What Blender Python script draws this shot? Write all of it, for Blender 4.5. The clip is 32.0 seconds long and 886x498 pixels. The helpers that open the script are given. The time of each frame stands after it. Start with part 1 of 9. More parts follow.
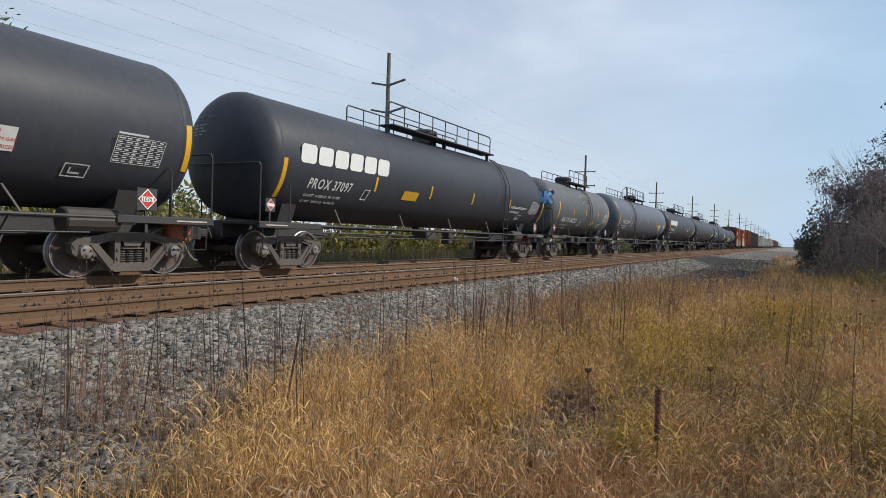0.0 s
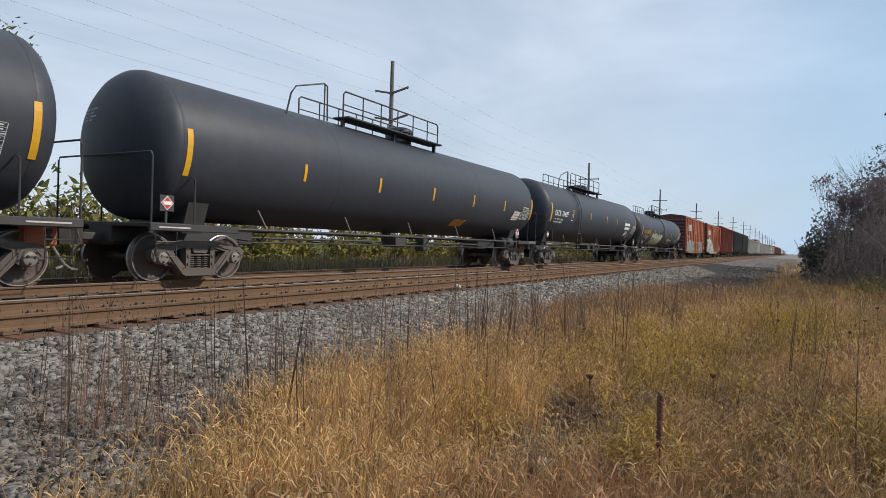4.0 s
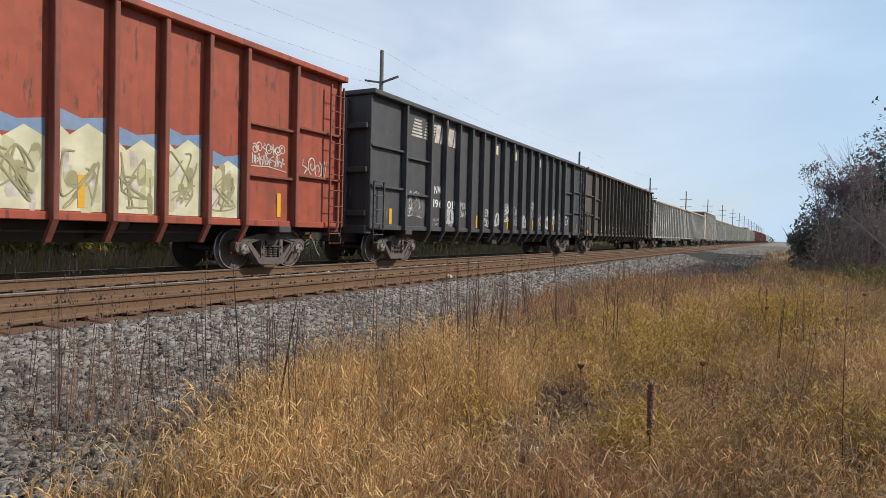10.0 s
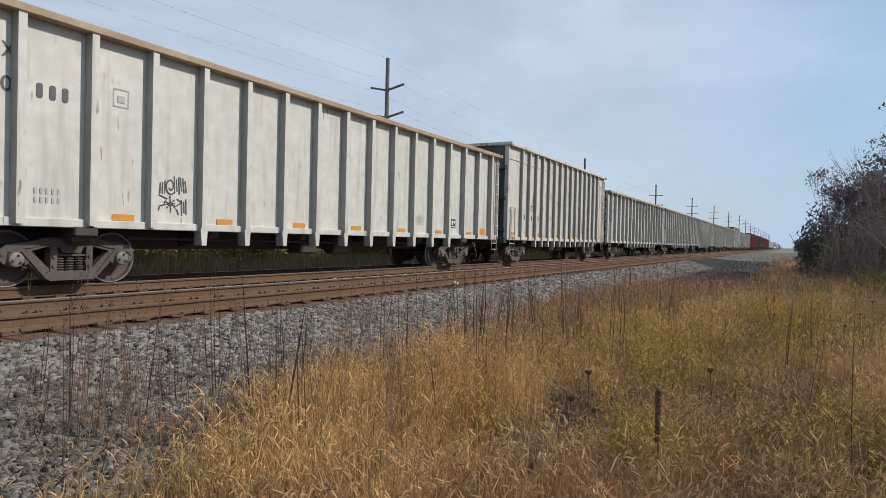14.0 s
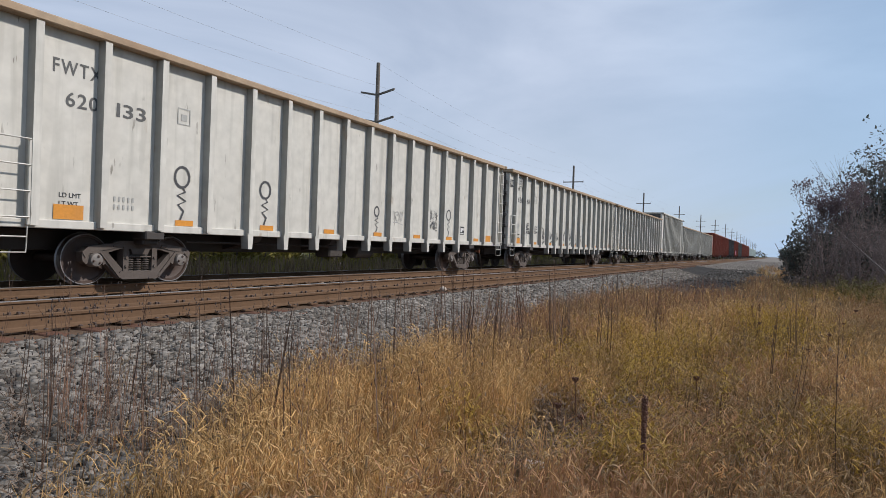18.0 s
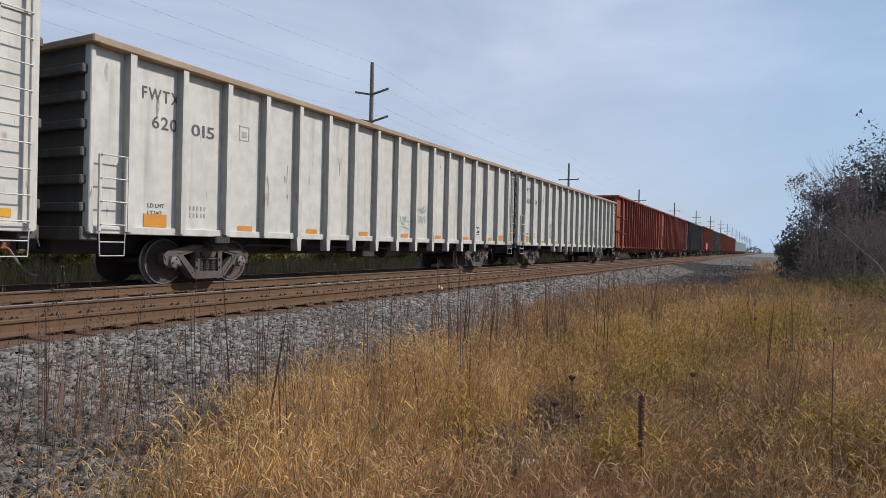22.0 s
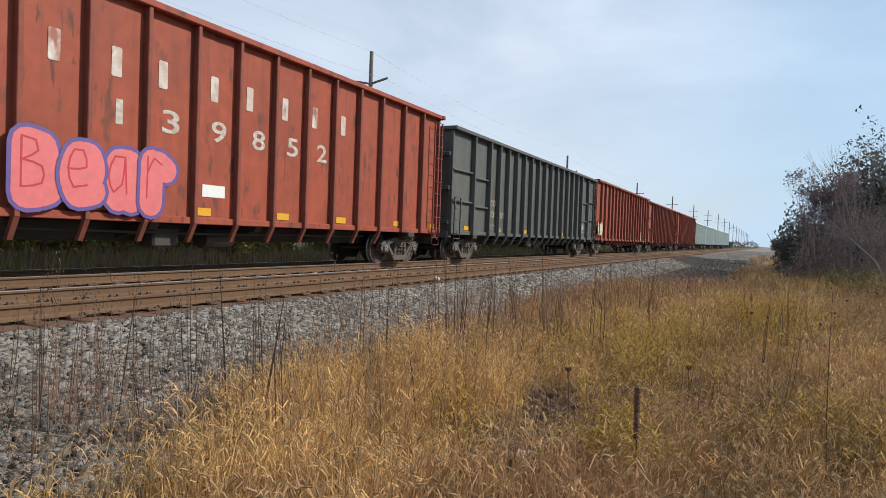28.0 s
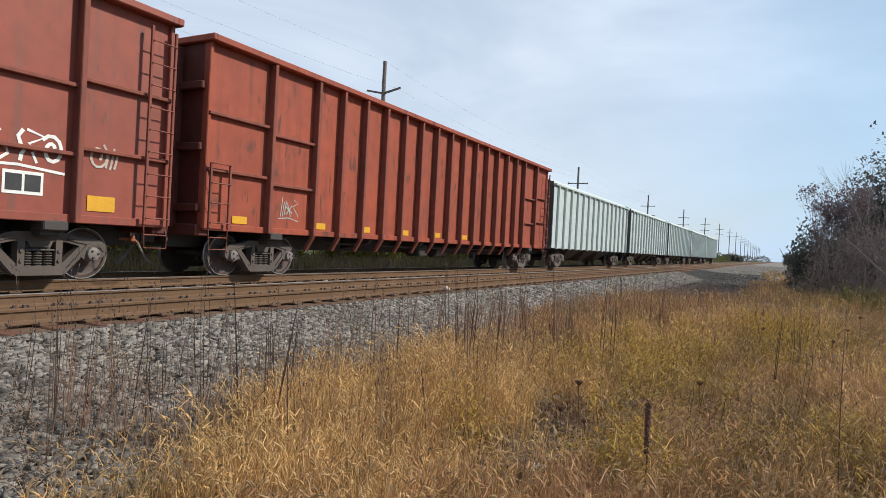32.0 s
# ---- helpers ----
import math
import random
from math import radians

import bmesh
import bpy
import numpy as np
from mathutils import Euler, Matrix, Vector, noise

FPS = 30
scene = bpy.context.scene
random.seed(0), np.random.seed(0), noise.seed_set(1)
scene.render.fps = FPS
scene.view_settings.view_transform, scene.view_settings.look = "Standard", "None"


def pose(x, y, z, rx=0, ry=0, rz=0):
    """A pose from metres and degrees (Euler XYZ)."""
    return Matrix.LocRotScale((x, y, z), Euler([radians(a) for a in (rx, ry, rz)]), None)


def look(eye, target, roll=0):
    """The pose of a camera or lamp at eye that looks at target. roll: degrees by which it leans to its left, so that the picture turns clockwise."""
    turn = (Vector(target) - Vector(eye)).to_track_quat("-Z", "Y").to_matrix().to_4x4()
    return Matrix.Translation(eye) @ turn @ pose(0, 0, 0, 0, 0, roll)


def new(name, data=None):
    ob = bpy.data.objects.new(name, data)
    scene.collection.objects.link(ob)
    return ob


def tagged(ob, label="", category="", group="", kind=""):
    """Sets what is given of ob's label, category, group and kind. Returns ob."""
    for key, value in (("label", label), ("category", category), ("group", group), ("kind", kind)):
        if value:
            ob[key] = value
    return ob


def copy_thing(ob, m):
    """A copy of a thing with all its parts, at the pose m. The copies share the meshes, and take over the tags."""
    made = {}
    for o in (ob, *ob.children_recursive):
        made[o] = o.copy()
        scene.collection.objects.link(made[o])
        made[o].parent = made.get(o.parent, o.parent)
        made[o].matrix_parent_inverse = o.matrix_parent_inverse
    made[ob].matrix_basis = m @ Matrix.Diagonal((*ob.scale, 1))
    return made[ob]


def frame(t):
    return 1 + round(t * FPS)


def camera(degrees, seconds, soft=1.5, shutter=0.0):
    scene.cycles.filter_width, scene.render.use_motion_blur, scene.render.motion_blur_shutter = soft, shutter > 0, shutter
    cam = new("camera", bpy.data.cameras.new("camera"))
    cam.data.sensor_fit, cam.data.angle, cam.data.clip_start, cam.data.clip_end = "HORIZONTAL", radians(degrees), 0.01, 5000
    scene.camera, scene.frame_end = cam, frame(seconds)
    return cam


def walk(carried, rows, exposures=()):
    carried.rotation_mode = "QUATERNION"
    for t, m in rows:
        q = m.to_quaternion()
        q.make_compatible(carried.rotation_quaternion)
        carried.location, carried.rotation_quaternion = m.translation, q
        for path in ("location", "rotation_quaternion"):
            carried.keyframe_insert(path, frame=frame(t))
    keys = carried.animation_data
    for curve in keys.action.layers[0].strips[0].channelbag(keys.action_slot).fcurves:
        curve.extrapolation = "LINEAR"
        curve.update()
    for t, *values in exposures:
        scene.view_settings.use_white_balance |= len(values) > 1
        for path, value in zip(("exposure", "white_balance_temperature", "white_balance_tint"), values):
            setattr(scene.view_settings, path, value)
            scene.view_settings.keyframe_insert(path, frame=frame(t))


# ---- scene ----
cam = camera(70.0, 32.0, soft=0.85)
# seconds, eye x y z, yaw to the left of the track, pitch up, lean to the left
ROWS = [
    (0.0, 0.000, -0.000, 0.930, 28.80, -1.20, 1.80),
    (0.5, -0.003, 0.019, 0.929, 28.68, -1.41, 1.63),
    (1.0, -0.007, 0.035, 0.929, 28.54, -1.27, 1.82),
    (1.5, -0.023, 0.020, 0.929, 28.70, -1.50, 2.28),
    (2.0, -0.027, 0.018, 0.928, 28.76, -1.16, 2.23),
    (2.5, -0.017, 0.016, 0.922, 28.65, -0.84, 2.19),
    (4.5, 0.025, 0.010, 0.917, 29.22, -0.48, 1.74),
    (5.0, 0.033, -0.017, 0.923, 28.75, -0.43, 1.97),
    (5.5, 0.024, -0.000, 0.918, 28.60, -0.90, 1.72),
    (6.0, 0.019, 0.006, 0.923, 28.90, -1.23, 1.47),
    (6.5, 0.020, 0.006, 0.928, 28.84, -1.59, 1.29),
    (7.0, 0.019, 0.007, 0.921, 28.47, -1.63, 1.43),
    (7.5, 0.022, 0.003, 0.926, 28.39, -1.94, 1.24),
    (8.0, 0.020, 0.004, 0.928, 28.12, -1.85, 1.48),
    (8.5, 0.026, 0.001, 0.924, 28.21, -1.68, 1.35),
    (9.0, 0.023, -0.000, 0.927, 28.11, -1.85, 1.30),
    (9.5, 0.023, 0.001, 0.932, 28.16, -1.72, 1.25),
    (10.0, 0.015, 0.013, 0.927, 28.31, -1.44, 1.42),
    (10.5, 0.018, 0.003, 0.925, 28.62, -1.20, 1.46),
    (11.0, 0.016, 0.003, 0.924, 28.97, -1.33, 1.34),
    (11.5, 0.016, -0.014, 0.927, 29.04, -0.80, 1.74),
    (12.0, 0.027, -0.001, 0.930, 28.66, -0.48, 1.87),
    (12.5, 0.021, -0.001, 0.923, 28.83, -0.61, 2.10),
    (13.0, 0.020, 0.002, 0.925, 28.87, -0.72, 1.58),
    (13.5, 0.017, -0.007, 0.927, 28.79, -0.89, 1.35),
    (15.5, 0.003, -0.040, 0.921, 28.99, -0.48, 1.58),
    (16.0, 0.010, -0.021, 0.919, 28.59, -0.63, 2.05),
    (16.5, 0.011, -0.011, 0.927, 28.41, -0.96, 2.22),
    (17.0, 0.011, -0.017, 0.924, 28.41, -0.91, 2.39),
    (17.5, 0.019, -0.008, 0.931, 28.14, -0.93, 1.93),
    (18.0, 0.008, -0.008, 0.928, 27.79, -0.32, 2.01),
    (18.5, 0.019, -0.010, 0.929, 27.56, 0.21, 2.42),
    (19.0, 0.021, -0.008, 0.925, 27.60, 0.37, 2.26),
    (19.5, 0.014, -0.007, 0.929, 27.56, 0.29, 2.14),
    (20.0, 0.022, 0.005, 0.935, 27.23, 0.62, 2.29),
    (20.5, 0.023, -0.010, 0.936, 27.57, 0.53, 2.29),
    (21.0, -0.002, -0.016, 0.932, 27.34, 0.09, 2.86),
    (21.5, -0.007, 0.002, 0.926, 27.43, 0.12, 2.01),
    (22.0, 0.011, 0.005, 0.933, 27.45, -0.40, 1.35),
    (22.5, 0.007, 0.002, 0.935, 27.26, -0.85, 2.14),
    (23.0, 0.001, -0.007, 0.929, 26.69, -0.99, 2.30),
    (23.5, 0.001, 0.012, 0.933, 26.87, -0.91, 2.06),
    (24.0, 0.004, 0.003, 0.932, 27.27, -0.98, 2.04),
    (24.5, 0.001, 0.003, 0.926, 27.05, -0.78, 2.02),
    (25.0, 0.007, 0.021, 0.926, 27.10, -1.05, 2.03),
    (25.5, 0.001, 0.019, 0.927, 27.03, -1.16, 2.10),
    (27.5, 0.001, 0.013, 0.924, 27.07, -0.71, 2.27),
    (28.0, 0.001, 0.020, 0.926, 27.19, -1.21, 2.03),
    (28.5, -0.023, 0.013, 0.913, 27.52, -1.17, 2.67),
    (29.0, -0.019, 0.010, 0.912, 27.32, -0.89, 2.17),
    (29.5, 0.013, 0.014, 0.922, 27.50, -0.94, 1.71),
    (30.0, -0.009, -0.012, 0.917, 27.59, -0.28, 2.82),
    (30.5, -0.016, 0.018, 0.915, 27.64, -0.52, 2.70),
    (31.0, -0.013, 0.009, 0.922, 27.93, -0.34, 2.50),
    (31.5, -0.006, -0.011, 0.928, 28.10, -0.25, 2.76),
    (32.0, -0.008, -0.019, 0.939, 28.08, -0.40, 2.95),
]

# the camera's own metering: stops, white balance
EXPOSURES = [(0.0, -0.08, 6400, 10), (9.0, 0.0, 6450, 11), (12.0, 0.12, 6500, 10), (13.0, -0.06, 6400, 10), (16.0, -0.23, 6250, 13), (24.0, -0.25, 6200, 14), (25.0, 0.06, 6350, 12), (28.0, 0.08, 6500, 10), (32.0, 0.1, 6500, 10)]


def aim(x, y, z, yaw, pitch, lean):
    a, p = radians(yaw), radians(pitch)
    way = Vector((-math.sin(a) * math.cos(p), math.cos(a) * math.cos(p), math.sin(p)))
    return look((x, y, z), Vector((x, y, z)) + way, lean)


walk(cam, [(t, aim(*r)) for t, *r in ROWS], EXPOSURES)

# ---- world and light ----
SUN_EL, SUN_AZ = 38.0, 27.0  # height, and turn from +x (square to the track) towards +y (along it)
world = bpy.data.worlds.new("world")
scene.world = world
world.use_nodes = True
wn, wl = world.node_tree.nodes, world.node_tree.links
wn.clear()
sky = wn.new("ShaderNodeTexSky")
sky.sky_type = "NISHITA"
sky.sun_disc = False
sky.sun_elevation = radians(SUN_EL)
sky.sun_rotation = radians(90 - SUN_AZ)
sky.air_density, sky.dust_density, sky.ozone_density = 1.2, 0.5, 2.5
coord = wn.new("ShaderNodeTexCoord")
stretch = wn.new("ShaderNodeMapping")
stretch.inputs["Scale"].default_value = (1.0, 1.0, 3.4)
stretch.inputs["Rotation"].default_value = (0.25, 0.1, 0.5)
cloud = wn.new("ShaderNodeTexNoise")
cloud.inputs["Scale"].default_value = 1.7
cloud.inputs["Detail"].default_value = 6
cloud.inputs["Roughness"].default_value = 0.52
cloud.inputs["Distortion"].default_value = 0.5
ramp = wn.new("ShaderNodeValToRGB")
ramp.color_ramp.elements[0].position, ramp.color_ramp.elements[1].position = 0.34, 0.68
# the cloud thins out towards +x
across = wn.new("ShaderNodeVectorMath")
across.operation = "DOT_PRODUCT"
across.inputs[1].default_value = (-1.0, 0.0, 0.25)
bank = wn.new("ShaderNodeMapRange")
bank.interpolation_type = "SMOOTHSTEP"
bank.inputs["From Min"].default_value, bank.inputs["From Max"].default_value = -0.15, 0.42
haze = wn.new("ShaderNodeMix")
haze.data_type = "RGBA"
haze.inputs["A"].default_value = (4.9, 6.8, 8.9, 1)
haze.inputs["B"].default_value = (7.2, 8.15, 9.5, 1)
veil = wn.new("ShaderNodeMath")
veil.operation = "MULTIPLY_ADD"
veil.inputs[1].default_value, veil.inputs[2].default_value = 0.5, 0.5
mixer = wn.new("ShaderNodeMix")
mixer.data_type = "RGBA"
back = wn.new("ShaderNodeBackground")
back.inputs["Strength"].default_value = 0.1
wout = wn.new("ShaderNodeOutputWorld")
wl.new(coord.outputs["Generated"], stretch.inputs["Vector"])
wl.new(stretch.outputs["Vector"], cloud.inputs["Vector"])
wl.new(cloud.outputs["Fac"], ramp.inputs["Fac"])
wl.new(ramp.outputs["Color"], veil.inputs[0])
wl.new(coord.outputs["Generated"], across.inputs[0])
wl.new(across.outputs["Value"], bank.inputs["Value"])
wl.new(bank.outputs["Result"], haze.inputs["Factor"])
wl.new(haze.outputs["Result"], mixer.inputs["B"])
wl.new(veil.outputs["Value"], mixer.inputs["Factor"])
wl.new(sky.outputs["Color"], mixer.inputs["A"])
wl.new(mixer.outputs["Result"], back.inputs["Color"])
wl.new(back.outputs["Background"], wout.inputs["Surface"])

sun = bpy.data.lights.new("sun", "SUN")
sun.energy, sun.angle, sun.color = 4.3, radians(2.5), (1.0, 0.93, 0.82)
e, a = radians(SUN_EL), radians(SUN_AZ)
SUN_WAY = Vector((math.cos(e) * math.cos(a), math.cos(e) * math.sin(a), math.sin(e)))
lamp = new("sun", sun)
lamp.matrix_world = look(SUN_WAY * 100, (0, 0, 0))
scene.view_settings.exposure = 0.0


# ---- materials ----
def material(name, base, other=None, rough=0.6, metal=0.0, grain=8.0, patch=0.6, amount=0.5, streak=None, rust=None, rust_at=0.62,
             bump=0.15, bump_scale=30.0, island=0.0, piece=0.0, spec=0.5, scuff=None, scuff_at=0.66):
    """A painted, rusted or natural surface: two scales of noise between base and other, drips that run down, and rust patches."""
    m = bpy.data.materials.new(name)
    m.use_nodes = True
    n, l = m.node_tree.nodes, m.node_tree.links
    shader = n["Principled BSDF"]
    shader.inputs["Roughness"].default_value = rough
    shader.inputs["Metallic"].default_value = metal
    shader.inputs["Specular IOR Level"].default_value = spec
    place, info = n.new("ShaderNodeTexCoord"), n.new("ShaderNodeObjectInfo")
    seed = n.new("ShaderNodeMath")
    seed.operation = "MULTIPLY"
    seed.inputs[1].default_value = 40.0
    l.new(info.outputs["Random"], seed.inputs[0])

    def texture(scale, detail=5, squeeze=None):
        t = n.new("ShaderNodeTexNoise")
        t.noise_dimensions = "4D"
        t.inputs["Scale"].default_value, t.inputs["Detail"].default_value = scale, detail
        l.new(seed.outputs[0], t.inputs["W"])
        if squeeze:
            s = n.new("ShaderNodeMapping")
            s.inputs["Scale"].default_value = squeeze
            l.new(place.outputs["Object"], s.inputs["Vector"])
            l.new(s.outputs["Vector"], t.inputs["Vector"])
        else:
            l.new(place.outputs["Object"], t.inputs["Vector"])
        return t.outputs["Fac"]

    def steps(source, lo, hi):
        r = n.new("ShaderNodeMapRange")
        r.inputs["From Min"].default_value, r.inputs["From Max"].default_value = lo, hi
        l.new(source, r.inputs["Value"])
        return r.outputs["Result"]

    def mix(factor, one, two, scale=1.0):
        x = n.new("ShaderNodeMix")
        x.data_type = "RGBA"
        if scale != 1.0:
            k = n.new("ShaderNodeMath")
            k.operation = "MULTIPLY"
            k.inputs[1].default_value = scale
            l.new(factor, k.inputs[0])
            factor = k.outputs[0]
        l.new(factor, x.inputs["Factor"])
        for key, value in (("A", one), ("B", two)):
            if isinstance(value, tuple):
                x.inputs[key].default_value = (*value, 1)
            else:
                l.new(value, x.inputs[key])
        return x.outputs["Result"]

    other = other or tuple(c * 0.6 for c in base)
    colour = mix(steps(texture(patch, 6), 0.3, 0.72), base, other, amount)
    colour = mix(steps(texture(grain, 4), 0.35, 0.75), colour, tuple(c * 0.55 for c in base), amount * 0.7)
    if streak:
        colour = mix(steps(texture(1.0, 4, (5.0, 5.0, 0.35)), 0.52, 0.75), colour, streak, 0.75)
    if rust:
        colour = mix(steps(texture(2.2, 8, (1.6, 1.6, 0.7)), rust_at, rust_at + 0.1), colour, rust, 0.9)
    if scuff:
        # short scrapes that run down the sheet, in clusters
        thin = steps(texture(1.0, 3, (9.0, 9.0, 1.6)), scuff_at, scuff_at + 0.03)
        where = steps(texture(0.9, 3), 0.46, 0.6)
        both = n.new("ShaderNodeMath")
        both.operation = "MULTIPLY"
        l.new(thin, both.inputs[0])
        l.new(where, both.inputs[1])
        colour = mix(both.outputs[0], colour, scuff, 0.8)
    if island:
        g = n.new("ShaderNodeNewGeometry")
        colour = mix(g.outputs["Random Per Island"], colour, other, island)
    if piece:
        colour = mix(info.outputs["Random"], colour, other, piece)
    l.new(colour, shader.inputs["Base Color"])
    if bump:
        b = n.new("ShaderNodeBump")
        b.inputs["Strength"].default_value, b.inputs["Distance"].default_value = bump, 0.02
        l.new(texture(bump_scale, 4), b.inputs["Height"])
        l.new(b.outputs["Normal"], shader.inputs["Normal"])
    return m


RUST, DUST = (0.16, 0.065, 0.03), (0.23, 0.17, 0.12)
tank_black = material("tank_black", (0.04, 0.043, 0.054), (0.06, 0.063, 0.073), 0.52, grain=5, patch=0.4, amount=0.6, streak=(0.05, 0.05, 0.052), bump=0.05, bump_scale=6, spec=0.25)
tank_grey = material("tank_grey", (0.0978, 0.108, 0.132), (0.132, 0.143, 0.167), 0.5, grain=5, patch=0.4, amount=0.6, streak=(0.085, 0.088, 0.092), bump=0.05, bump_scale=6, spec=0.3)
tank_dusty = material("tank_dusty", (0.09, 0.095, 0.103), (0.15, 0.152, 0.156), 0.58, grain=4, patch=0.5, amount=0.8, streak=(0.15, 0.15, 0.15), bump=0.05, bump_scale=6, spec=0.3)
dark_iron = material("dark_iron", (0.036, 0.033, 0.031), (0.085, 0.062, 0.048), 0.65, grain=9, bump=0.2)
sill_black = material("sill_black", (0.03, 0.029, 0.03), (0.058, 0.05, 0.045), 0.6, grain=9, bump=0.1)
truck_steel = material("truck_steel", (0.125, 0.1, 0.085), (0.05, 0.037, 0.03), 0.8, grain=14, patch=2, amount=0.7, bump=0.3)
wheel_steel = material("wheel_steel", (0.095, 0.062, 0.049), (0.045, 0.031, 0.026), 0.6, grain=10, patch=3, amount=0.7, bump=0.2)
valve_red = material("valve_red", (0.45, 0.12, 0.04), (0.25, 0.08, 0.04), 0.65, grain=9, patch=3, amount=0.8, bump=0.15)
hose_rust = material("hose_rust", (0.3, 0.11, 0.05), (0.16, 0.07, 0.04), 0.75, grain=12, bump=0.2)
hose_grey = material("hose_grey", (0.2, 0.19, 0.18), (0.12, 0.11, 0.1), 0.7, grain=12, bump=0.1)
bright_steel = material("bright_steel", (0.33, 0.32, 0.32), (0.22, 0.2, 0.19), 0.5, 0.85, bump=0.0)
cap_steel = material("cap_steel", (0.2, 0.18, 0.165), (0.12, 0.1, 0.085), 0.5, grain=16, bump=0.1)
cap_blue = material("cap_blue", (0.12, 0.2, 0.34), (0.12, 0.13, 0.16), 0.5, grain=16, bump=0.1)
white_paint = material("white_paint", (0.78, 0.78, 0.75), (0.6, 0.59, 0.56), 0.55, grain=25, patch=4, amount=0.45, bump=0.0)
worn_white = material("worn_white", (0.62, 0.6, 0.55), (0.3, 0.17, 0.11), 0.6, grain=9, patch=5, amount=0.95, bump=0.0)
flaked_white = material("flaked_white", (0.66, 0.62, 0.56), (0.4, 0.22, 0.15), 0.65, grain=7, patch=4, amount=0.9, rust=(0.27, 0.07, 0.04), rust_at=0.56, bump=0.0)
flaked_tan = material("flaked_tan", (0.46, 0.38, 0.27), (0.3, 0.17, 0.09), 0.65, grain=7, patch=4, amount=0.9, rust=(0.2, 0.085, 0.035), rust_at=0.52, bump=0.0)
old_white = material("old_white", (0.66, 0.63, 0.58), (0.45, 0.3, 0.22), 0.6, grain=9, patch=5, amount=0.8, bump=0.0)
stencil_dim = material("stencil_dim", (0.34, 0.34, 0.33), (0.2, 0.2, 0.2), 0.6, grain=20, patch=5, amount=0.6, bump=0.0)
black_paint = material("black_paint", (0.02, 0.02, 0.022), (0.06, 0.06, 0.06), 0.55, grain=20, patch=4, amount=0.5, bump=0.0)
yellow_tape = material("yellow_tape", (0.72, 0.37, 0.02), (0.5, 0.27, 0.03), 0.4, grain=25, patch=3, amount=0.5, bump=0.0)
orange_tape = material("orange_tape", (0.68, 0.27, 0.02), (0.42, 0.2, 0.06), 0.5, grain=25, patch=3, amount=0.6, bump=0.0)
yellow_paint = material("yellow_paint", (0.68, 0.4, 0.02), (0.45, 0.27, 0.04), 0.5, grain=25, patch=3, amount=0.5, bump=0.0)
red_paint = material("red_paint", (0.55, 0.035, 0.03), (0.4, 0.05, 0.04), 0.5, grain=25, patch=3, amount=0.5, bump=0.0)
gon_red = material("gon_red", (0.36, 0.076, 0.037), (0.25, 0.058, 0.034), 0.66, grain=3.5, patch=0.7, amount=0.9, streak=(0.15, 0.045, 0.03), rust=(0.115, 0.042, 0.028), rust_at=0.6, bump=0.35, bump_scale=3.5, spec=0.35, scuff=(0.09, 0.036, 0.028), scuff_at=0.61)
red_grime = material("red_grime", (0.26, 0.0728, 0.0468), (0.163, 0.0598, 0.0442), 0.72, grain=5, patch=1.2, amount=0.8, streak=(0.07, 0.035, 0.028), bump=0.2, bump_scale=6, spec=0.3)
# the gondola red taken down to maroon: the ends' shade is painted in
red_end_shade = material("red_end_shade", (0.13, 0.036, 0.026), (0.085, 0.03, 0.024), 0.72, grain=4, patch=0.8, amount=0.8, bump=0.2, spec=0.3)
gon_oxide = material("gon_oxide", (0.3, 0.064, 0.036), (0.2, 0.05, 0.034), 0.65, grain=3.5, patch=0.5, amount=0.8, streak=(0.15, 0.06, 0.045), rust=(0.09, 0.045, 0.035), rust_at=0.64, bump=0.15, bump_scale=5, scuff=(0.08, 0.04, 0.03))
box_red = material("box_red", (0.33, 0.086, 0.031), (0.255, 0.068, 0.027), 0.68, grain=4, patch=0.5, amount=0.7, streak=(0.14, 0.045, 0.026), rust=(0.09, 0.038, 0.026), rust_at=0.67, bump=0.1, bump_scale=5, spec=0.3, scuff=(0.1, 0.035, 0.02))
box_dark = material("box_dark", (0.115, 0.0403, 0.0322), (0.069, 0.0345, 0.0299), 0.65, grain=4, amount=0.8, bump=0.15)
gon_black = material("gon_black", (0.044, 0.043, 0.046), (0.074, 0.067, 0.064), 0.6, grain=4, patch=0.5, amount=0.8, streak=(0.07, 0.06, 0.055), rust=(0.075, 0.045, 0.03), rust_at=0.67, bump=0.15, bump_scale=5, scuff=(0.16, 0.14, 0.12))
gon_brown = material("gon_brown", (0.068, 0.055, 0.043), (0.1, 0.076, 0.056), 0.65, grain=4, patch=0.5, amount=0.8, streak=(0.095, 0.075, 0.06), rust=(0.1, 0.05, 0.03), rust_at=0.64, bump=0.15, bump_scale=5, scuff=(0.14, 0.11, 0.09))
gon_green = material("gon_green", (0.078, 0.083, 0.077), (0.118, 0.115, 0.1), 0.6, grain=4, patch=0.5, amount=0.8, streak=(0.12, 0.115, 0.1), rust=(0.09, 0.06, 0.04), rust_at=0.68, bump=0.15, bump_scale=5)
gon_white = material("gon_white", (0.62, 0.595, 0.535), (0.52, 0.495, 0.44), 0.55, grain=4, patch=0.5, amount=0.6, streak=(0.34, 0.325, 0.28), rust=(0.3, 0.215, 0.13), rust_at=0.67, bump=0.1, bump_scale=5, scuff=(0.16, 0.14, 0.11))
gon_rusty_white = material("gon_rusty_white", (0.6, 0.57, 0.51), (0.48, 0.45, 0.4), 0.6, grain=4, patch=0.5, amount=0.6, streak=(0.5, 0.42, 0.32), rust=(0.4, 0.2, 0.085), rust_at=0.58, bump=0.1, bump_scale=5, scuff=(0.28, 0.13, 0.05))
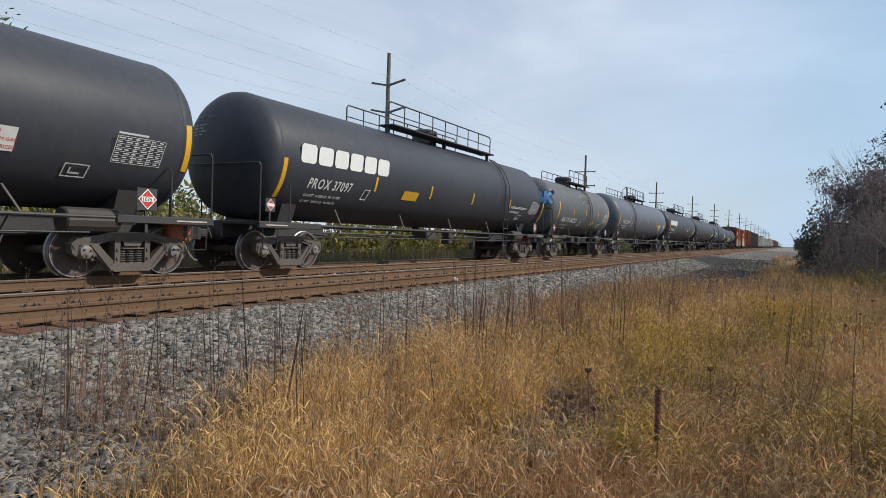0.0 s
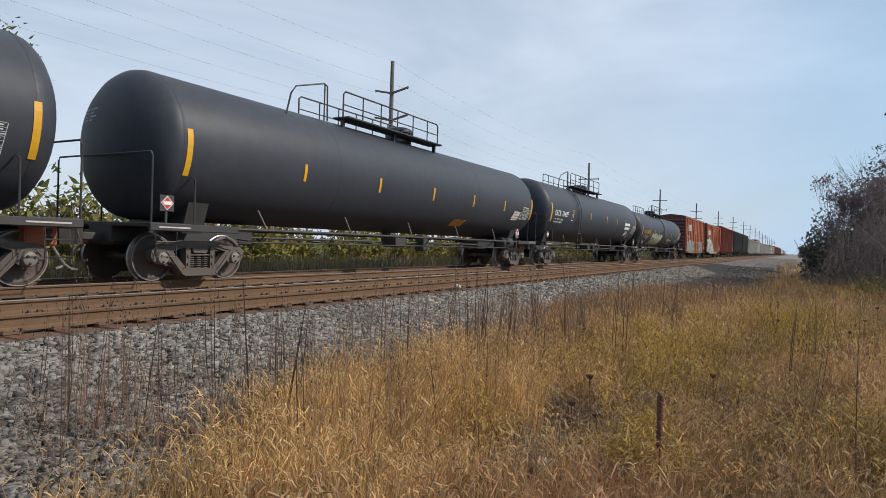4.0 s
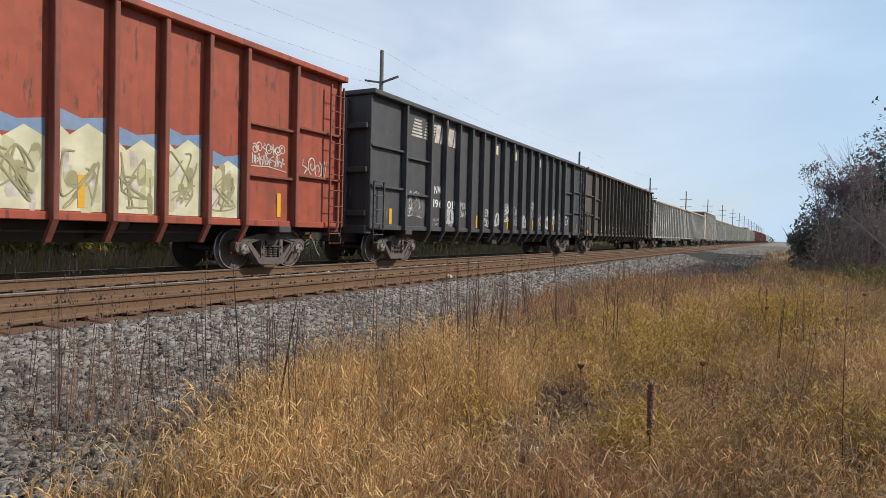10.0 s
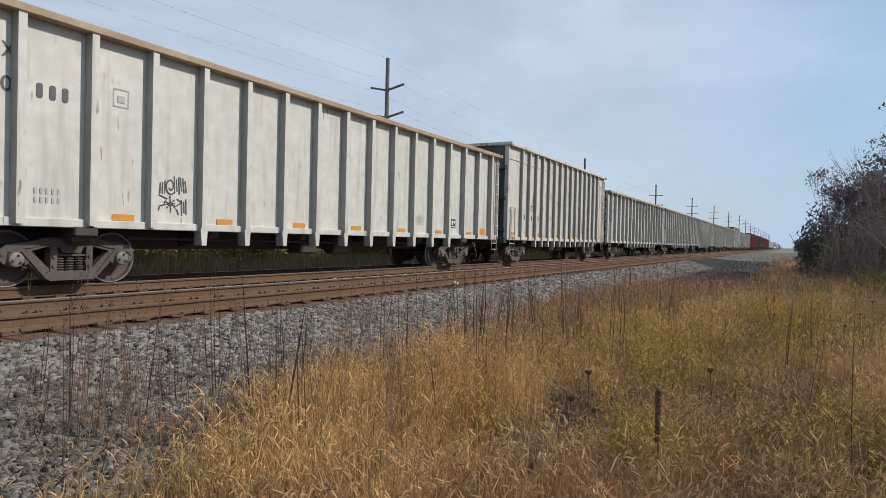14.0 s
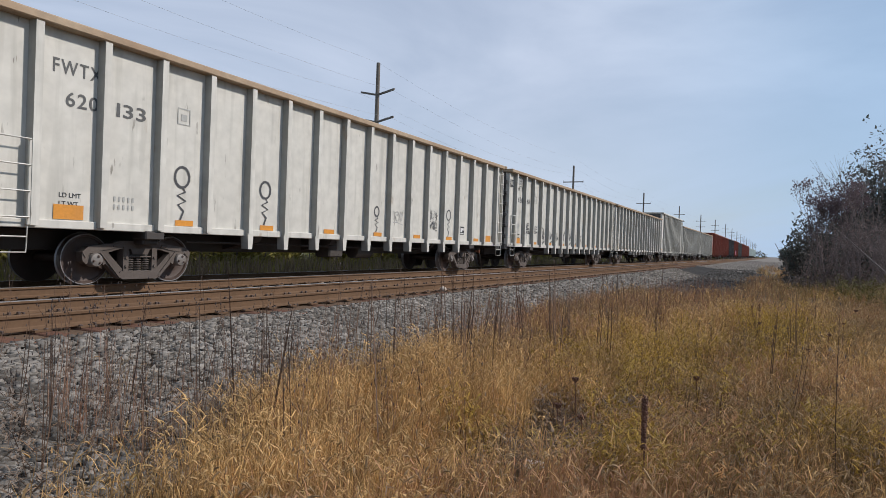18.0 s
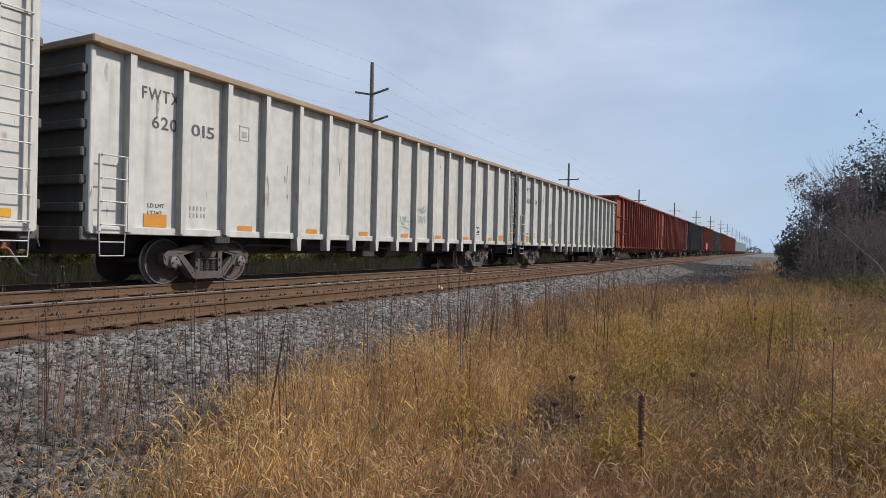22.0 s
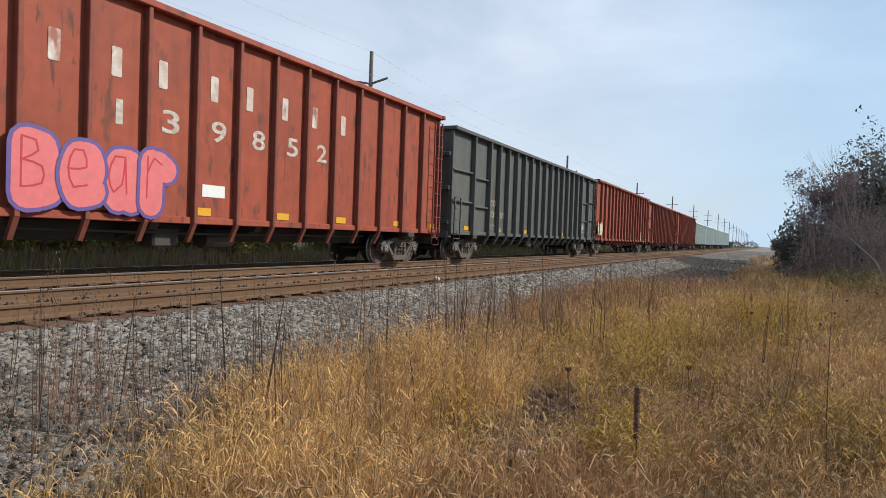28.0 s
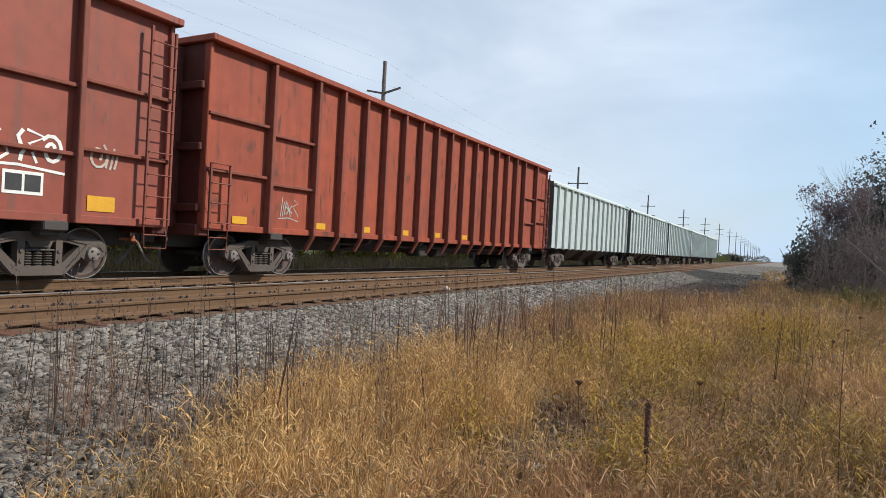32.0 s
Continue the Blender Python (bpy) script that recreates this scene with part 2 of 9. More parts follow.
# gon_white darkened: the shade on rib flanks put into the colour, plus streaks and rust
rib_shade = material("rib_shade", (0.37, 0.358, 0.322), (0.27, 0.26, 0.23), 0.65, grain=5, patch=1.2, amount=0.7, streak=(0.24, 0.22, 0.18), rust=(0.24, 0.16, 0.1), rust_at=0.66, bump=0.1, bump_scale=5)
# ends of the pale cars, dark grey with streaks: their shade is in the colour
pale_end_shade = material("pale_end_shade", (0.1, 0.095, 0.09), (0.065, 0.06, 0.056), 0.7, grain=4, amount=0.8, streak=(0.14, 0.12, 0.1), bump=0.15)
hopper_mint = material("hopper_mint", (0.52, 0.575, 0.55), (0.44, 0.5, 0.48), 0.55, grain=4, patch=0.4, amount=0.6, streak=(0.42, 0.46, 0.44), bump=0.1, bump_scale=5)
chord_tan = material("chord_tan", (0.42, 0.31, 0.2), (0.27, 0.16, 0.085), 0.65, grain=7, patch=1.0, amount=0.8, bump=0.2)
chord_rust = material("chord_rust", (0.15, 0.075, 0.05), (0.09, 0.05, 0.038), 0.7, grain=7, patch=1.0, amount=0.8, bump=0.2)
rail_rust = material("rail_rust", (0.172, 0.104, 0.062), (0.105, 0.064, 0.039), 0.8, grain=18, patch=1.2, amount=0.7, bump=0.2, spec=0.1)
rail_top = material("rail_top", (0.34, 0.32, 0.31), (0.22, 0.19, 0.17), 0.45, 0.7, bump=0.0)
tie_wood = material("tie_wood", (0.12, 0.062, 0.042), (0.17, 0.085, 0.058), 0.9, grain=12, patch=3, amount=0.8, piece=0.6, bump=0.6, spec=0.1)
stone = material("stone", (0.335, 0.305, 0.272), (0.04, 0.034, 0.028), 0.9, grain=20, patch=1.1, amount=0.5, island=0.85, bump=0.4, spec=0.1)
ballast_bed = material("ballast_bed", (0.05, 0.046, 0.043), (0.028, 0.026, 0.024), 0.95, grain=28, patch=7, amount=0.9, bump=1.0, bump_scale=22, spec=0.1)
track_dirt = material("track_dirt", (0.174, 0.113, 0.0756), (0.0968, 0.0651, 0.0454), 0.95, grain=18, patch=2, amount=0.8, bump=0.9, bump_scale=24, spec=0.1)
soil = material("soil", (0.11, 0.075, 0.042), (0.06, 0.045, 0.027), 0.95, grain=12, patch=0.8, amount=0.8, bump=0.8, bump_scale=14, spec=0.1)
field = material("field", (0.11, 0.095, 0.045), (0.065, 0.075, 0.03), 0.95, grain=5, patch=0.25, amount=0.9, bump=0.8, bump_scale=8, spec=0.1)
cinder = material("cinder", (0.05, 0.047, 0.045), (0.035, 0.034, 0.034), 0.95, grain=14, patch=0.9, amount=0.8, bump=0.7, bump_scale=18, spec=0.1)
gravel_road = material("gravel_road", (0.24, 0.215, 0.19), (0.17, 0.152, 0.132), 0.95, grain=14, patch=0.6, amount=0.7, bump=0.6, bump_scale=18, spec=0.1)


# ---- mesh building ----
class Solid:
    """Collects the faces of one part."""

    def __init__(self):
        self.v, self.f, self.m = [], [], []

    def add(self, verts, faces, mi=0):
        k = len(self.v)
        self.v += [tuple(p) for p in verts]
        self.f += [tuple(i + k for i in face) for face in faces]
        self.m += [mi] * len(faces)
        return self

    def box(self, x0, x1, y0, y1, z0, z1, c=0.0, mi=0):
        """A box, with its edges cut at c metres."""
        if not c:
            v = [(x, y, z) for x in (x0, x1) for y in (y0, y1) for z in (z0, z1)]
            return self.add(v, [(0, 1, 3, 2), (4, 6, 7, 5), (0, 4, 5, 1), (2, 3, 7, 6), (0, 2, 6, 4), (1, 5, 7, 3)], mi)
        c = min(c, (x1 - x0) * 0.45, (y1 - y0) * 0.45, (z1 - z0) * 0.45)
        v, at = [], {}
        for i, x in enumerate((x0, x1)):
            for j, y in enumerate((y0, y1)):
                for k, z in enumerate((z0, z1)):
                    dx, dy, dz = c * (1 - 2 * i), c * (1 - 2 * j), c * (1 - 2 * k)
                    for ax, p in enumerate(((x, y + dy, z + dz), (x + dx, y, z + dz), (x + dx, y + dy, z))):
                        at[i, j, k, ax] = len(v)
                        v.append(p)
        f = []
        for s in (0, 1):
            q = [(0, 0), (0, 1), (1, 1), (1, 0)]
            f.append([at[s, a_, b_, 0] for a_, b_ in (q if not s else q[::-1])][::1])
            f.append([at[a_, s, b_, 1] for a_, b_ in (q[::-1] if not s else q)])
            f.append([at[a_, b_, s, 2] for a_, b_ in (q if not s else q[::-1])])
        for a_ in (0, 1):
            for b_ in (0, 1):
                f.append([at[a_, b_, 0, 0], at[a_, b_, 1, 0], at[a_, b_, 1, 1], at[a_, b_, 0, 1]])
                f.append([at[a_, 0, b_, 0], at[a_, 1, b_, 0], at[a_, 1, b_, 2], at[a_, 0, b_, 2]])
                f.append([at[0, a_, b_, 1], at[1, a_, b_, 1], at[1, a_, b_, 2], at[0, a_, b_, 2]])
                for k in (0, 1):
                    f.append([at[a_, b_, k, 0], at[a_, b_, k, 1], at[a_, b_, k, 2]])
        return self.add(v, f, mi)

    def tube(self, pts, r, n=6, mi=0):
        """A bent rod through pts; r is one radius, or one a point."""
        pts = [Vector(p) for p in pts]
        rs = r if isinstance(r, (list, tuple)) else [r] * len(pts)
        v, f = [], []
        for i, p in enumerate(pts):
            way = (pts[min(i + 1, len(pts) - 1)] - pts[max(i - 1, 0)]).normalized()
            side = way.cross(Vector((0.13, 0.31, 0.94)) if abs(way.z) < 0.9 else Vector((0.9, 0.4, 0.1))).normalized()
            up = side.cross(way)
            for k in range(n):
                a_ = math.tau * k / n
                v.append(p + (side * math.cos(a_) + up * math.sin(a_)) * rs[i])
        for i in range(len(pts) - 1):
            for k in range(n):
                f.append((i * n + k, i * n + (k + 1) % n, (i + 1) * n + (k + 1) % n, (i + 1) * n + k))
        f.append(tuple(range(n))[::-1])
        f.append(tuple(range((len(pts) - 1) * n, len(pts) * n)))
        return self.add(v, f, mi)

    def lathe(self, profile, n=24, axis="x", at=(0, 0, 0), mi=0, closed=True):
        """Turns (along, radius) pairs round an axis."""
        v, f = [], []
        for along, r in profile:
            for k in range(n):
                a_ = math.tau * k / n
                c, s = r * math.cos(a_), r * math.sin(a_)
                p = {"x": (along, c, s), "y": (c, along, s), "z": (c, s, along)}[axis]
                v.append((p[0] + at[0], p[1] + at[1], p[2] + at[2]))
        for i in range(len(profile) - 1):
            for k in range(n):
                f.append((i * n + k, i * n + (k + 1) % n, (i + 1) * n + (k + 1) % n, (i + 1) * n + k))
        if closed:
            f.append(tuple(range(n))[::-1])
            f.append(tuple(range((len(profile) - 1) * n, len(profile) * n)))
        return self.add(v, f, mi)

    def prism(self, poly, x0, x1, mi=0, axis="x"):
        """A flat outline, of (y, z) pairs, given thickness from x0 to x1."""
        k = len(poly)
        put = {"x": lambda x, p: (x, *p), "y": lambda x, p: (p[0], x, p[1]), "z": lambda x, p: (*p, x)}[axis]
        v = [put(x, p) for x in (x0, x1) for p in poly]
        f = [tuple(range(k))[::-1], tuple(range(k, 2 * k))] + [(i, (i + 1) % k, k + (i + 1) % k, k + i) for i in range(k)]
        return self.add(v, f, mi)

    def bar(self, a_, b_, w, x0, x1, mi=0):
        """A strut of width w from a_ to b_, both (y, z), between x0 and x1."""
        d = (Vector(b_) - Vector(a_)).normalized() * (w / 2)
        n = Vector((-d.y, d.x))
        return self.prism([tuple(Vector(p) + s * n) for p, s in ((a_, 1), (a_, -1), (b_, -1), (b_, 1))], x0, x1, mi)

    def mesh(self, name, mats, smooth=False):
        me = bpy.data.meshes.new(name)
        me.from_pydata(self.v, [], self.f)
        bm = bmesh.new()
        bm.from_mesh(me)
        bmesh.ops.recalc_face_normals(bm, faces=bm.faces)
        bm.to_mesh(me)
        bm.free()
        for m in mats:
            me.materials.append(m)
        me.polygons.foreach_set("material_index", self.m)
        if smooth:
            me.shade_smooth() if smooth is True else me.set_sharp_from_angle(angle=radians(smooth))
        return me


KEPT = {}


def cached(key, make):
    if key not in KEPT:
        KEPT[key] = make()
    return KEPT[key]


def part(name, me, parent=None, label="", at=None):
    ob = new(name, me)
    ob.parent = parent
    if at is not None:
        ob.location = at
    if label:
        ob["label"] = label
    return ob


def fast_mesh(name, verts, faces, mats, index=None, smooth=False):
    """A large mesh from arrays: verts n x 3, faces m x 3 or m x 4."""
    me = bpy.data.meshes.new(name)
    k = faces.shape[1]
    me.vertices.add(len(verts))
    me.vertices.foreach_set("co", np.asarray(verts, np.float32).ravel())
    me.loops.add(faces.size)
    me.loops.foreach_set("vertex_index", faces.astype(np.int32).ravel())
    me.polygons.add(len(faces))
    me.polygons.foreach_set("loop_start", np.arange(0, faces.size, k, dtype=np.int32))
    for m in mats:
        me.materials.append(m)
    if index is not None:
        me.polygons.foreach_set("material_index", np.asarray(index, np.int32))
    me.update(calc_edges=True)
    me.validate()
    if smooth:
        me.shade_smooth()
    return me


def words(text, size, mat):
    """Built-in lettering as a mesh, upright in the plane that faces +x, reading towards +y."""
    def make():
        cu = bpy.data.curves.new("words", "FONT")
        cu.body, cu.size, cu.extrude = text, size, 0.002
        cu.align_x = "LEFT"
        ob = bpy.data.objects.new("words", cu)
        me = bpy.data.meshes.new_from_object(ob)
        me.transform(Matrix(((0, 0, 1, 0), (1, 0, 0, 0), (0, 1, 0, 0), (0, 0, 0, 1))))
        me.materials.clear()
        me.materials.append(mat)
        bpy.data.objects.remove(ob)
        return me
    return cached(("words", text, size, mat.name), make)


# ---- the ground ----
TRACK, NEAR_TRACK = -11.7, -8.1   # middle lines of the two tracks; rail tops lie at z = 0
GROUND_Z = -0.72


def ground_z(x, y):
    """Height of the bare ground: the shared bed of both tracks, its shoulders, and the low land on either side."""
    toe = 0.28 * math.sin(y * 0.33) + 0.18 * math.sin(y * 1.13 + 1)
    if x > -6.7:
        k = min(1, (x + 6.7) / (1.95 + toe * 0.4))
        z = -0.205 + (GROUND_Z + 0.205) * k
    elif x < -13.3:
        k = min(1, (-13.3 - x) / 1.8)
        z = -0.2 - 0.65 * k
    else:
        z = -0.215
    if x > -6.7:
        # the shoulder runs out into a level gravel yard
        level = min(1, max(0, (y - 50) / 26)) * min(1, max(0, (3.0 - x) / 2.2))
        z += (-0.27 - z) * level * level * (3 - 2 * level)
    return z + 0.035 * noise.noise((x * 0.7, y * 0.7, 3)) * (1 if (x > -6 or x < -14) else 0.2)


def sheet():
    xs = [-3000, -900, -300, -120, -60, -40, -30, -25, -20, -17, -15.5, -15, -14.5, -14, -13.3]
    xs += [-12.9, -12, -11, -10, -9, -8, -7, -6.8] + [-6.72] + [-6.5 + 0.22 * i for i in range(1, 22)] + [-1.2, -0.4, 0.5, 1.5, 2.5, 3.5, 5, 7, 9, 12, 16, 22, 30, 45, 70, 120, 300, 900, 3000]
    ys = [-3000, -900, -300, -100, -50, -30, -20, -12, -8, -5] + [-3 + 0.4 * i for i in range(110)] + [41 + 1.5 * i for i in range(40)] + [101 + 6 * i for i in range(34)] + [320, 380, 460, 600, 900, 1500, 3000]
    v = [(x, y, ground_z(x, y)) for y in ys for x in xs]
    w = len(xs)
    f, mi = [], []
    for j in range(len(ys) - 1):
        for i in range(w - 1):
            f.append((j * w + i, j * w + i + 1, (j + 1) * w + i + 1, (j + 1) * w + i))
            x, y = (xs[i] + xs[i + 1]) / 2, (ys[j] + ys[j + 1]) / 2
            w_ = 1.2 * noise.noise((x * 0.4, y * 0.12, 7))
            if -13.2 < x < -6.7:
                mi.append(1)
            elif 23 + 3 * w_ < y < 66 + 6 * w_ and -4.9 < x < 0.2 + w_:
                mi.append(4)
            elif y >= 66 + 6 * w_ and -6.7 < x < 2.2 + w_:
                mi.append(5)
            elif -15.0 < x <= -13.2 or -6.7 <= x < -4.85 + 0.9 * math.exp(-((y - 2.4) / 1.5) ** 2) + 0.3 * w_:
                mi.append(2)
            elif -4.9 <= x < 12:
                mi.append(0)
            else:
                mi.append(3)
    me = bpy.data.meshes.new("ground")
    me.from_pydata(v, [], f)
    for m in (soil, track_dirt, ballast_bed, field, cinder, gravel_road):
        me.materials.append(m)
    me.polygons.foreach_set("material_index", mi)
    me.shade_smooth()
    return me


ground = tagged(new("ground", sheet()), "flat railway land with gravel bed and dry grass soil", "ground", kind="structure")


# ---- tracks ----
def rail_mesh(top):
    half = [(-0.075, -0.178), (0.075, -0.178), (0.075, -0.166), (0.02, -0.148), (0.009, -0.135), (0.009, -0.045), (0.034, -0.036), (0.037, -0.008), (0.028, 0.0),
            (-0.028, 0.0), (-0.037, -0.008), (-0.034, -0.036), (-0.009, -0.045), (-0.009, -0.135), (-0.02, -0.148), (-0.075, -0.166)]
    s = Solid().prism(half, -220, 900, axis="y")
    me = s.mesh("rail", [rail_rust, top])
    for p in me.polygons:
        if p.normal.z > 0.7 and p.center.z > -0.02:
            p.material_index = 1
    return me


def plates_mesh():
    """Tie plates and spike heads of both rails, over the stretch that passes the eye."""
    s = Solid()
    for k in range(-10, 130):
        y = k * 0.52
        for side in (-0.752, 0.752):
            s.box(side - 0.17, side + 0.17, y - 0.09, y + 0.09, -0.192, -0.172, mi=1)
            for x, d in ((side - 0.1, 0.05), (side + 0.1, -0.05), (side + 0.115, 0.06)):
                s.box(x - 0.022, x + 0.022, y + d - 0.02, y + d + 0.02, -0.19, -0.132 if x * side < side * side else -0.158, 0.007)
            if k % 2:
                s.box(side - 0.09, side + 0.09, y + 0.13, y + 0.16, -0.19, -0.15, 0.006)
    return s.mesh("tie_hardware", [wheel_steel, rail_rust])


def tie_mesh():
    return Solid().box(-1.32, 1.5, -0.115, 0.115, -0.38, -0.192, 0.015).mesh("tie", [tie_wood])


for middle, tops, ties in ((TRACK, (rail_top, rail_top), 110), (NEAR_TRACK, (rail_top, rail_rust), 180)):
    track = new("railway_track")
    track.location = (middle, 0, 0)
    tagged(track, "rusty railway track with wooden ties sunk in gravel", "railway track", "the two tracks")
    for side, top in zip((-0.752, 0.752), tops):
        part("rail", cached(("rail", top.name), lambda: rail_mesh(top)), track, "rust-brown steel rail", at=(side, 0, 0))
    tagged(part("tie_hardware", cached("plates", plates_mesh), track), kind="stuff")
    for k in range(ties):
        rng = random.Random(int(-middle * 10) * 1000 + k)
        o = part("tie", cached("tie", tie_mesh), track, at=(rng.uniform(-0.12, 0.07), -5.2 + k * 0.52 + rng.uniform(-0.06, 0.06), rng.uniform(-0.06, 0.006)))
        o.rotation_euler.z = rng.uniform(-0.03, 0.03)


# ---- the train ----
SPEED = 18.9
TRAIN = []       # car, the place of its middle along the track at the start
WHEELS = (-0.89, 0.89)


def wheel_mesh(cap):
    s = Solid()
    for side in (-1, 1):
        rim = [(0.655, 0.14), (0.655, 0.4), (0.672, 0.482), (0.69, 0.486), (0.705, 0.462), (0.80, 0.455), (0.805, 0.40), (0.775, 0.385), (0.755, 0.3), (0.775, 0.17), (0.80, 0.14), (0.80, 0.1)]
        s.lathe([(side * a_, r) for a_, r in rim], 36)
        s.lathe([(side * 0.672, 0.4825), (side * 0.69, 0.4875), (side * 0.705, 0.4635), (side * 0.79, 0.4565)], 36, mi=1, closed=False)
        s.lathe([(side * 0.8052, 0.436), (side * 0.8065, 0.444), (side * 0.8052, 0.4535)], 36, mi=1, closed=False)
        s.lathe([(side * 0.8, 0.08), (side * 0.95, 0.08), (side * 0.95, 0.125), (side * 1.1, 0.125), (side * 1.135, 0.11), (side * 1.15, 0.06)], 18, mi=2)
        for k in range(3):
            a_ = math.tau * k / 3 + 0.4
            s.lathe([(side * 1.12, 0.022), (side * 1.165, 0.022), (side * 1.17, 0.014)], 6, at=(0, 0.068 * math.cos(a_), 0.068 * math.sin(a_)), mi=0)
    s.lathe([(-0.7, 0.085), (0, 0.075), (0.7, 0.085)], 12)
    return s.mesh("wheelset", [wheel_steel, bright_steel, cap], 35)


def side_frame_mesh():
    """A cast side frame: arched top bar, pedestal jaws round both journals, raking legs, and a spring pocket between two columns."""
    s = Solid()
    top = [(-1.08, 0.5), (-1.14, 0.6), (-1.02, 0.7), (-0.62, 0.75), (-0.42, 0.81), (0.42, 0.81), (0.62, 0.75), (1.02, 0.7), (1.14, 0.6), (1.08, 0.5), (0.98, 0.56), (0.8, 0.575), (0.62, 0.6), (0.42, 0.655), (-0.42, 0.655), (-0.62, 0.6), (-0.8, 0.575), (-0.98, 0.56)]
    s.prism(top, -0.08, 0.08)
    s.prism([(x, z) for x, z in top[:10]] + [(x, z + 0.05) for x, z in top[10:]], 0.08, 0.1)
    s.prism([(-0.46, 0.17), (-0.36, 0.1), (0.36, 0.1), (0.46, 0.17), (0.4, 0.25), (-0.4, 0.25)], -0.1, 0.1)
    for d in (-1, 1):
        s.bar((d * 0.76, 0.58), (d * 0.36, 0.17), 0.17, -0.075, 0.075)
        s.bar((d * 0.79, 0.6), (d * 0.4, 0.14), 0.05, 0.075, 0.105)
        s.bar((d * 0.3, 0.2), (d * 0.3, 0.7), 0.11, -0.09, 0.095)
        s.prism([(d * 0.64, 0.6), (d * 0.66, 0.42), (d * 0.74, 0.36), (d * 0.77, 0.48), (d * 0.79, 0.6)], -0.085, 0.085)
        s.prism([(d * 1.02, 0.58), (d * 1.0, 0.44), (d * 1.05, 0.38), (d * 1.12, 0.44), (d * 1.14, 0.6)], -0.085, 0.085)
        s.box(-0.095, 0.095, d * 0.89 - 0.15, d * 0.89 + 0.15, 0.55, 0.64, 0.025)
        s.box(0.07, 0.115, d * 0.5 - 0.07, d * 0.5 + 0.07, 0.69, 0.74, 0.012)
        s.lathe([(0.095, 0.03), (0.12, 0.03)], 8, at=(0, d * 0.3, 0.5))
        s.lathe([(0.095, 0.03), (0.12, 0.03)], 8, at=(0, d * 0.3, 0.34))
    s.prism([(-0.2, 0.66), (0.2, 0.66), (0.16, 0.56), (-0.16, 0.56)], -0.04, 0.09)
    return s.mesh("side_frame", [truck_steel])


def spring_mesh():
    s = Solid()
    for y in (-0.165, 0.0, 0.165):
        for k in range(6):
            z = 0.25 + k * 0.042
            s.lathe([(z, 0.045), (z - 0.011, 0.066), (z, 0.076), (z + 0.011, 0.066)], 10, axis="z", at=(0, y, 0))
        s.lathe([(0.24, 0.034), (0.5, 0.034)], 8, axis="z", at=(0, y, 0))
    s.box(-0.08, 0.08, -0.24, 0.24, 0.5, 0.53, 0.008)
    return s.mesh("spring_nest", [truck_steel])


def bolster_mesh():
    s = Solid()
    s.prism([(-1.02, 0.53), (-1.02, 0.64), (-0.6, 0.72), (0.6, 0.72), (1.02, 0.64), (1.02, 0.53), (0.6, 0.4), (-0.6, 0.4)], -0.2, 0.2, axis="y")
    s.lathe([(0.72, 0.2), (0.86, 0.2)], 16, axis="z")
    for y in (-0.55, 0.55):
        s.box(-0.85, 0.85, y - 0.03, y + 0.03, 0.4, 0.5, 0.01)
        for x in (-0.75, 0.75):
            s.box(x - 0.06, x + 0.06, y - 0.09 * (1 if y > 0 else -1) - 0.05, y - 0.09 * (1 if y > 0 else -1) + 0.05, 0.34, 0.56, 0.01)
    return s.mesh("bolster", [dark_iron])


def truck(car, y, cap):
    """One four-wheel truck under a car, at y along it."""
    t = part("truck", cached("bolster", bolster_mesh), car, at=(0, y, 0))
    for x in (-1.0, 1.0):
        f = part("side_frame", cached("side_frame", side_frame_mesh), t, at=(x, 0, 0))
        if x < 0:
            f.rotation_euler.z = math.pi
        part("spring_nest", cached("springs", spring_mesh), t, at=(x, 0, 0))
    for d in (-0.89, 0.89):
        part("wheelset", cached(("wheel", cap.name), lambda: wheel_mesh(cap)), t, at=(0, d, 0.457))
    return t


def coupler_mesh():
    s = Solid()
    s.box(-0.09, 0.09, 0, 0.5, 0.76, 0.92, 0.03)
    s.prism([(-0.17, 0.48), (0.12, 0.48), (0.2, 0.62), (0.19, 0.74), (0.05, 0.7), (0.02, 0.6), (-0.12, 0.62), (-0.2, 0.72), (-0.25, 0.62)], 0.68, 0.98, axis="z")
    s.box(-0.3, 0.3, -0.25, 0.02, 0.68, 1.0, 0.03)
    s.tube([(0.25, 0.05, 0.95), (0.9, 0.06, 0.98), (1.35, 0.07, 0.95), (1.42, 0.09, 0.75)], 0.014, 5)
    return s.mesh("coupler", [dark_iron])


def hose_mesh():
    """The end of the brake pipe: an angle cock and a rubber hose that hangs to the next car."""
    s = Solid()
    s.tube([(0.38, -0.2, 0.74), (0.4, 0.12, 0.72), (0.4, 0.2, 0.66)], 0.032, 6, 0)
    s.box(0.34, 0.46, 0.0, 0.12, 0.68, 0.8, 0.02, mi=0)
    s.tube([(0.4, 0.2, 0.66), (0.4, 0.3, 0.5), (0.36, 0.44, 0.33), (0.3, 0.6, 0.24), (0.2, 0.76, 0.22)], 0.026, 7, 1)
    return s.mesh("air_hose", [hose_rust, hose_grey])


def couplers(car, half):
    for d in (-1, 1):
        ob = part("coupler", cached("coupler", coupler_mesh), car, at=(0, d * half, 0))
        hose = part("air_hose", cached("hose", hose_mesh), car, "grey rubber air hose with a rusty valve", at=(0, d * half, 0))
        if d < 0:
            ob.rotation_euler.z = hose.rotation_euler.z = math.pi


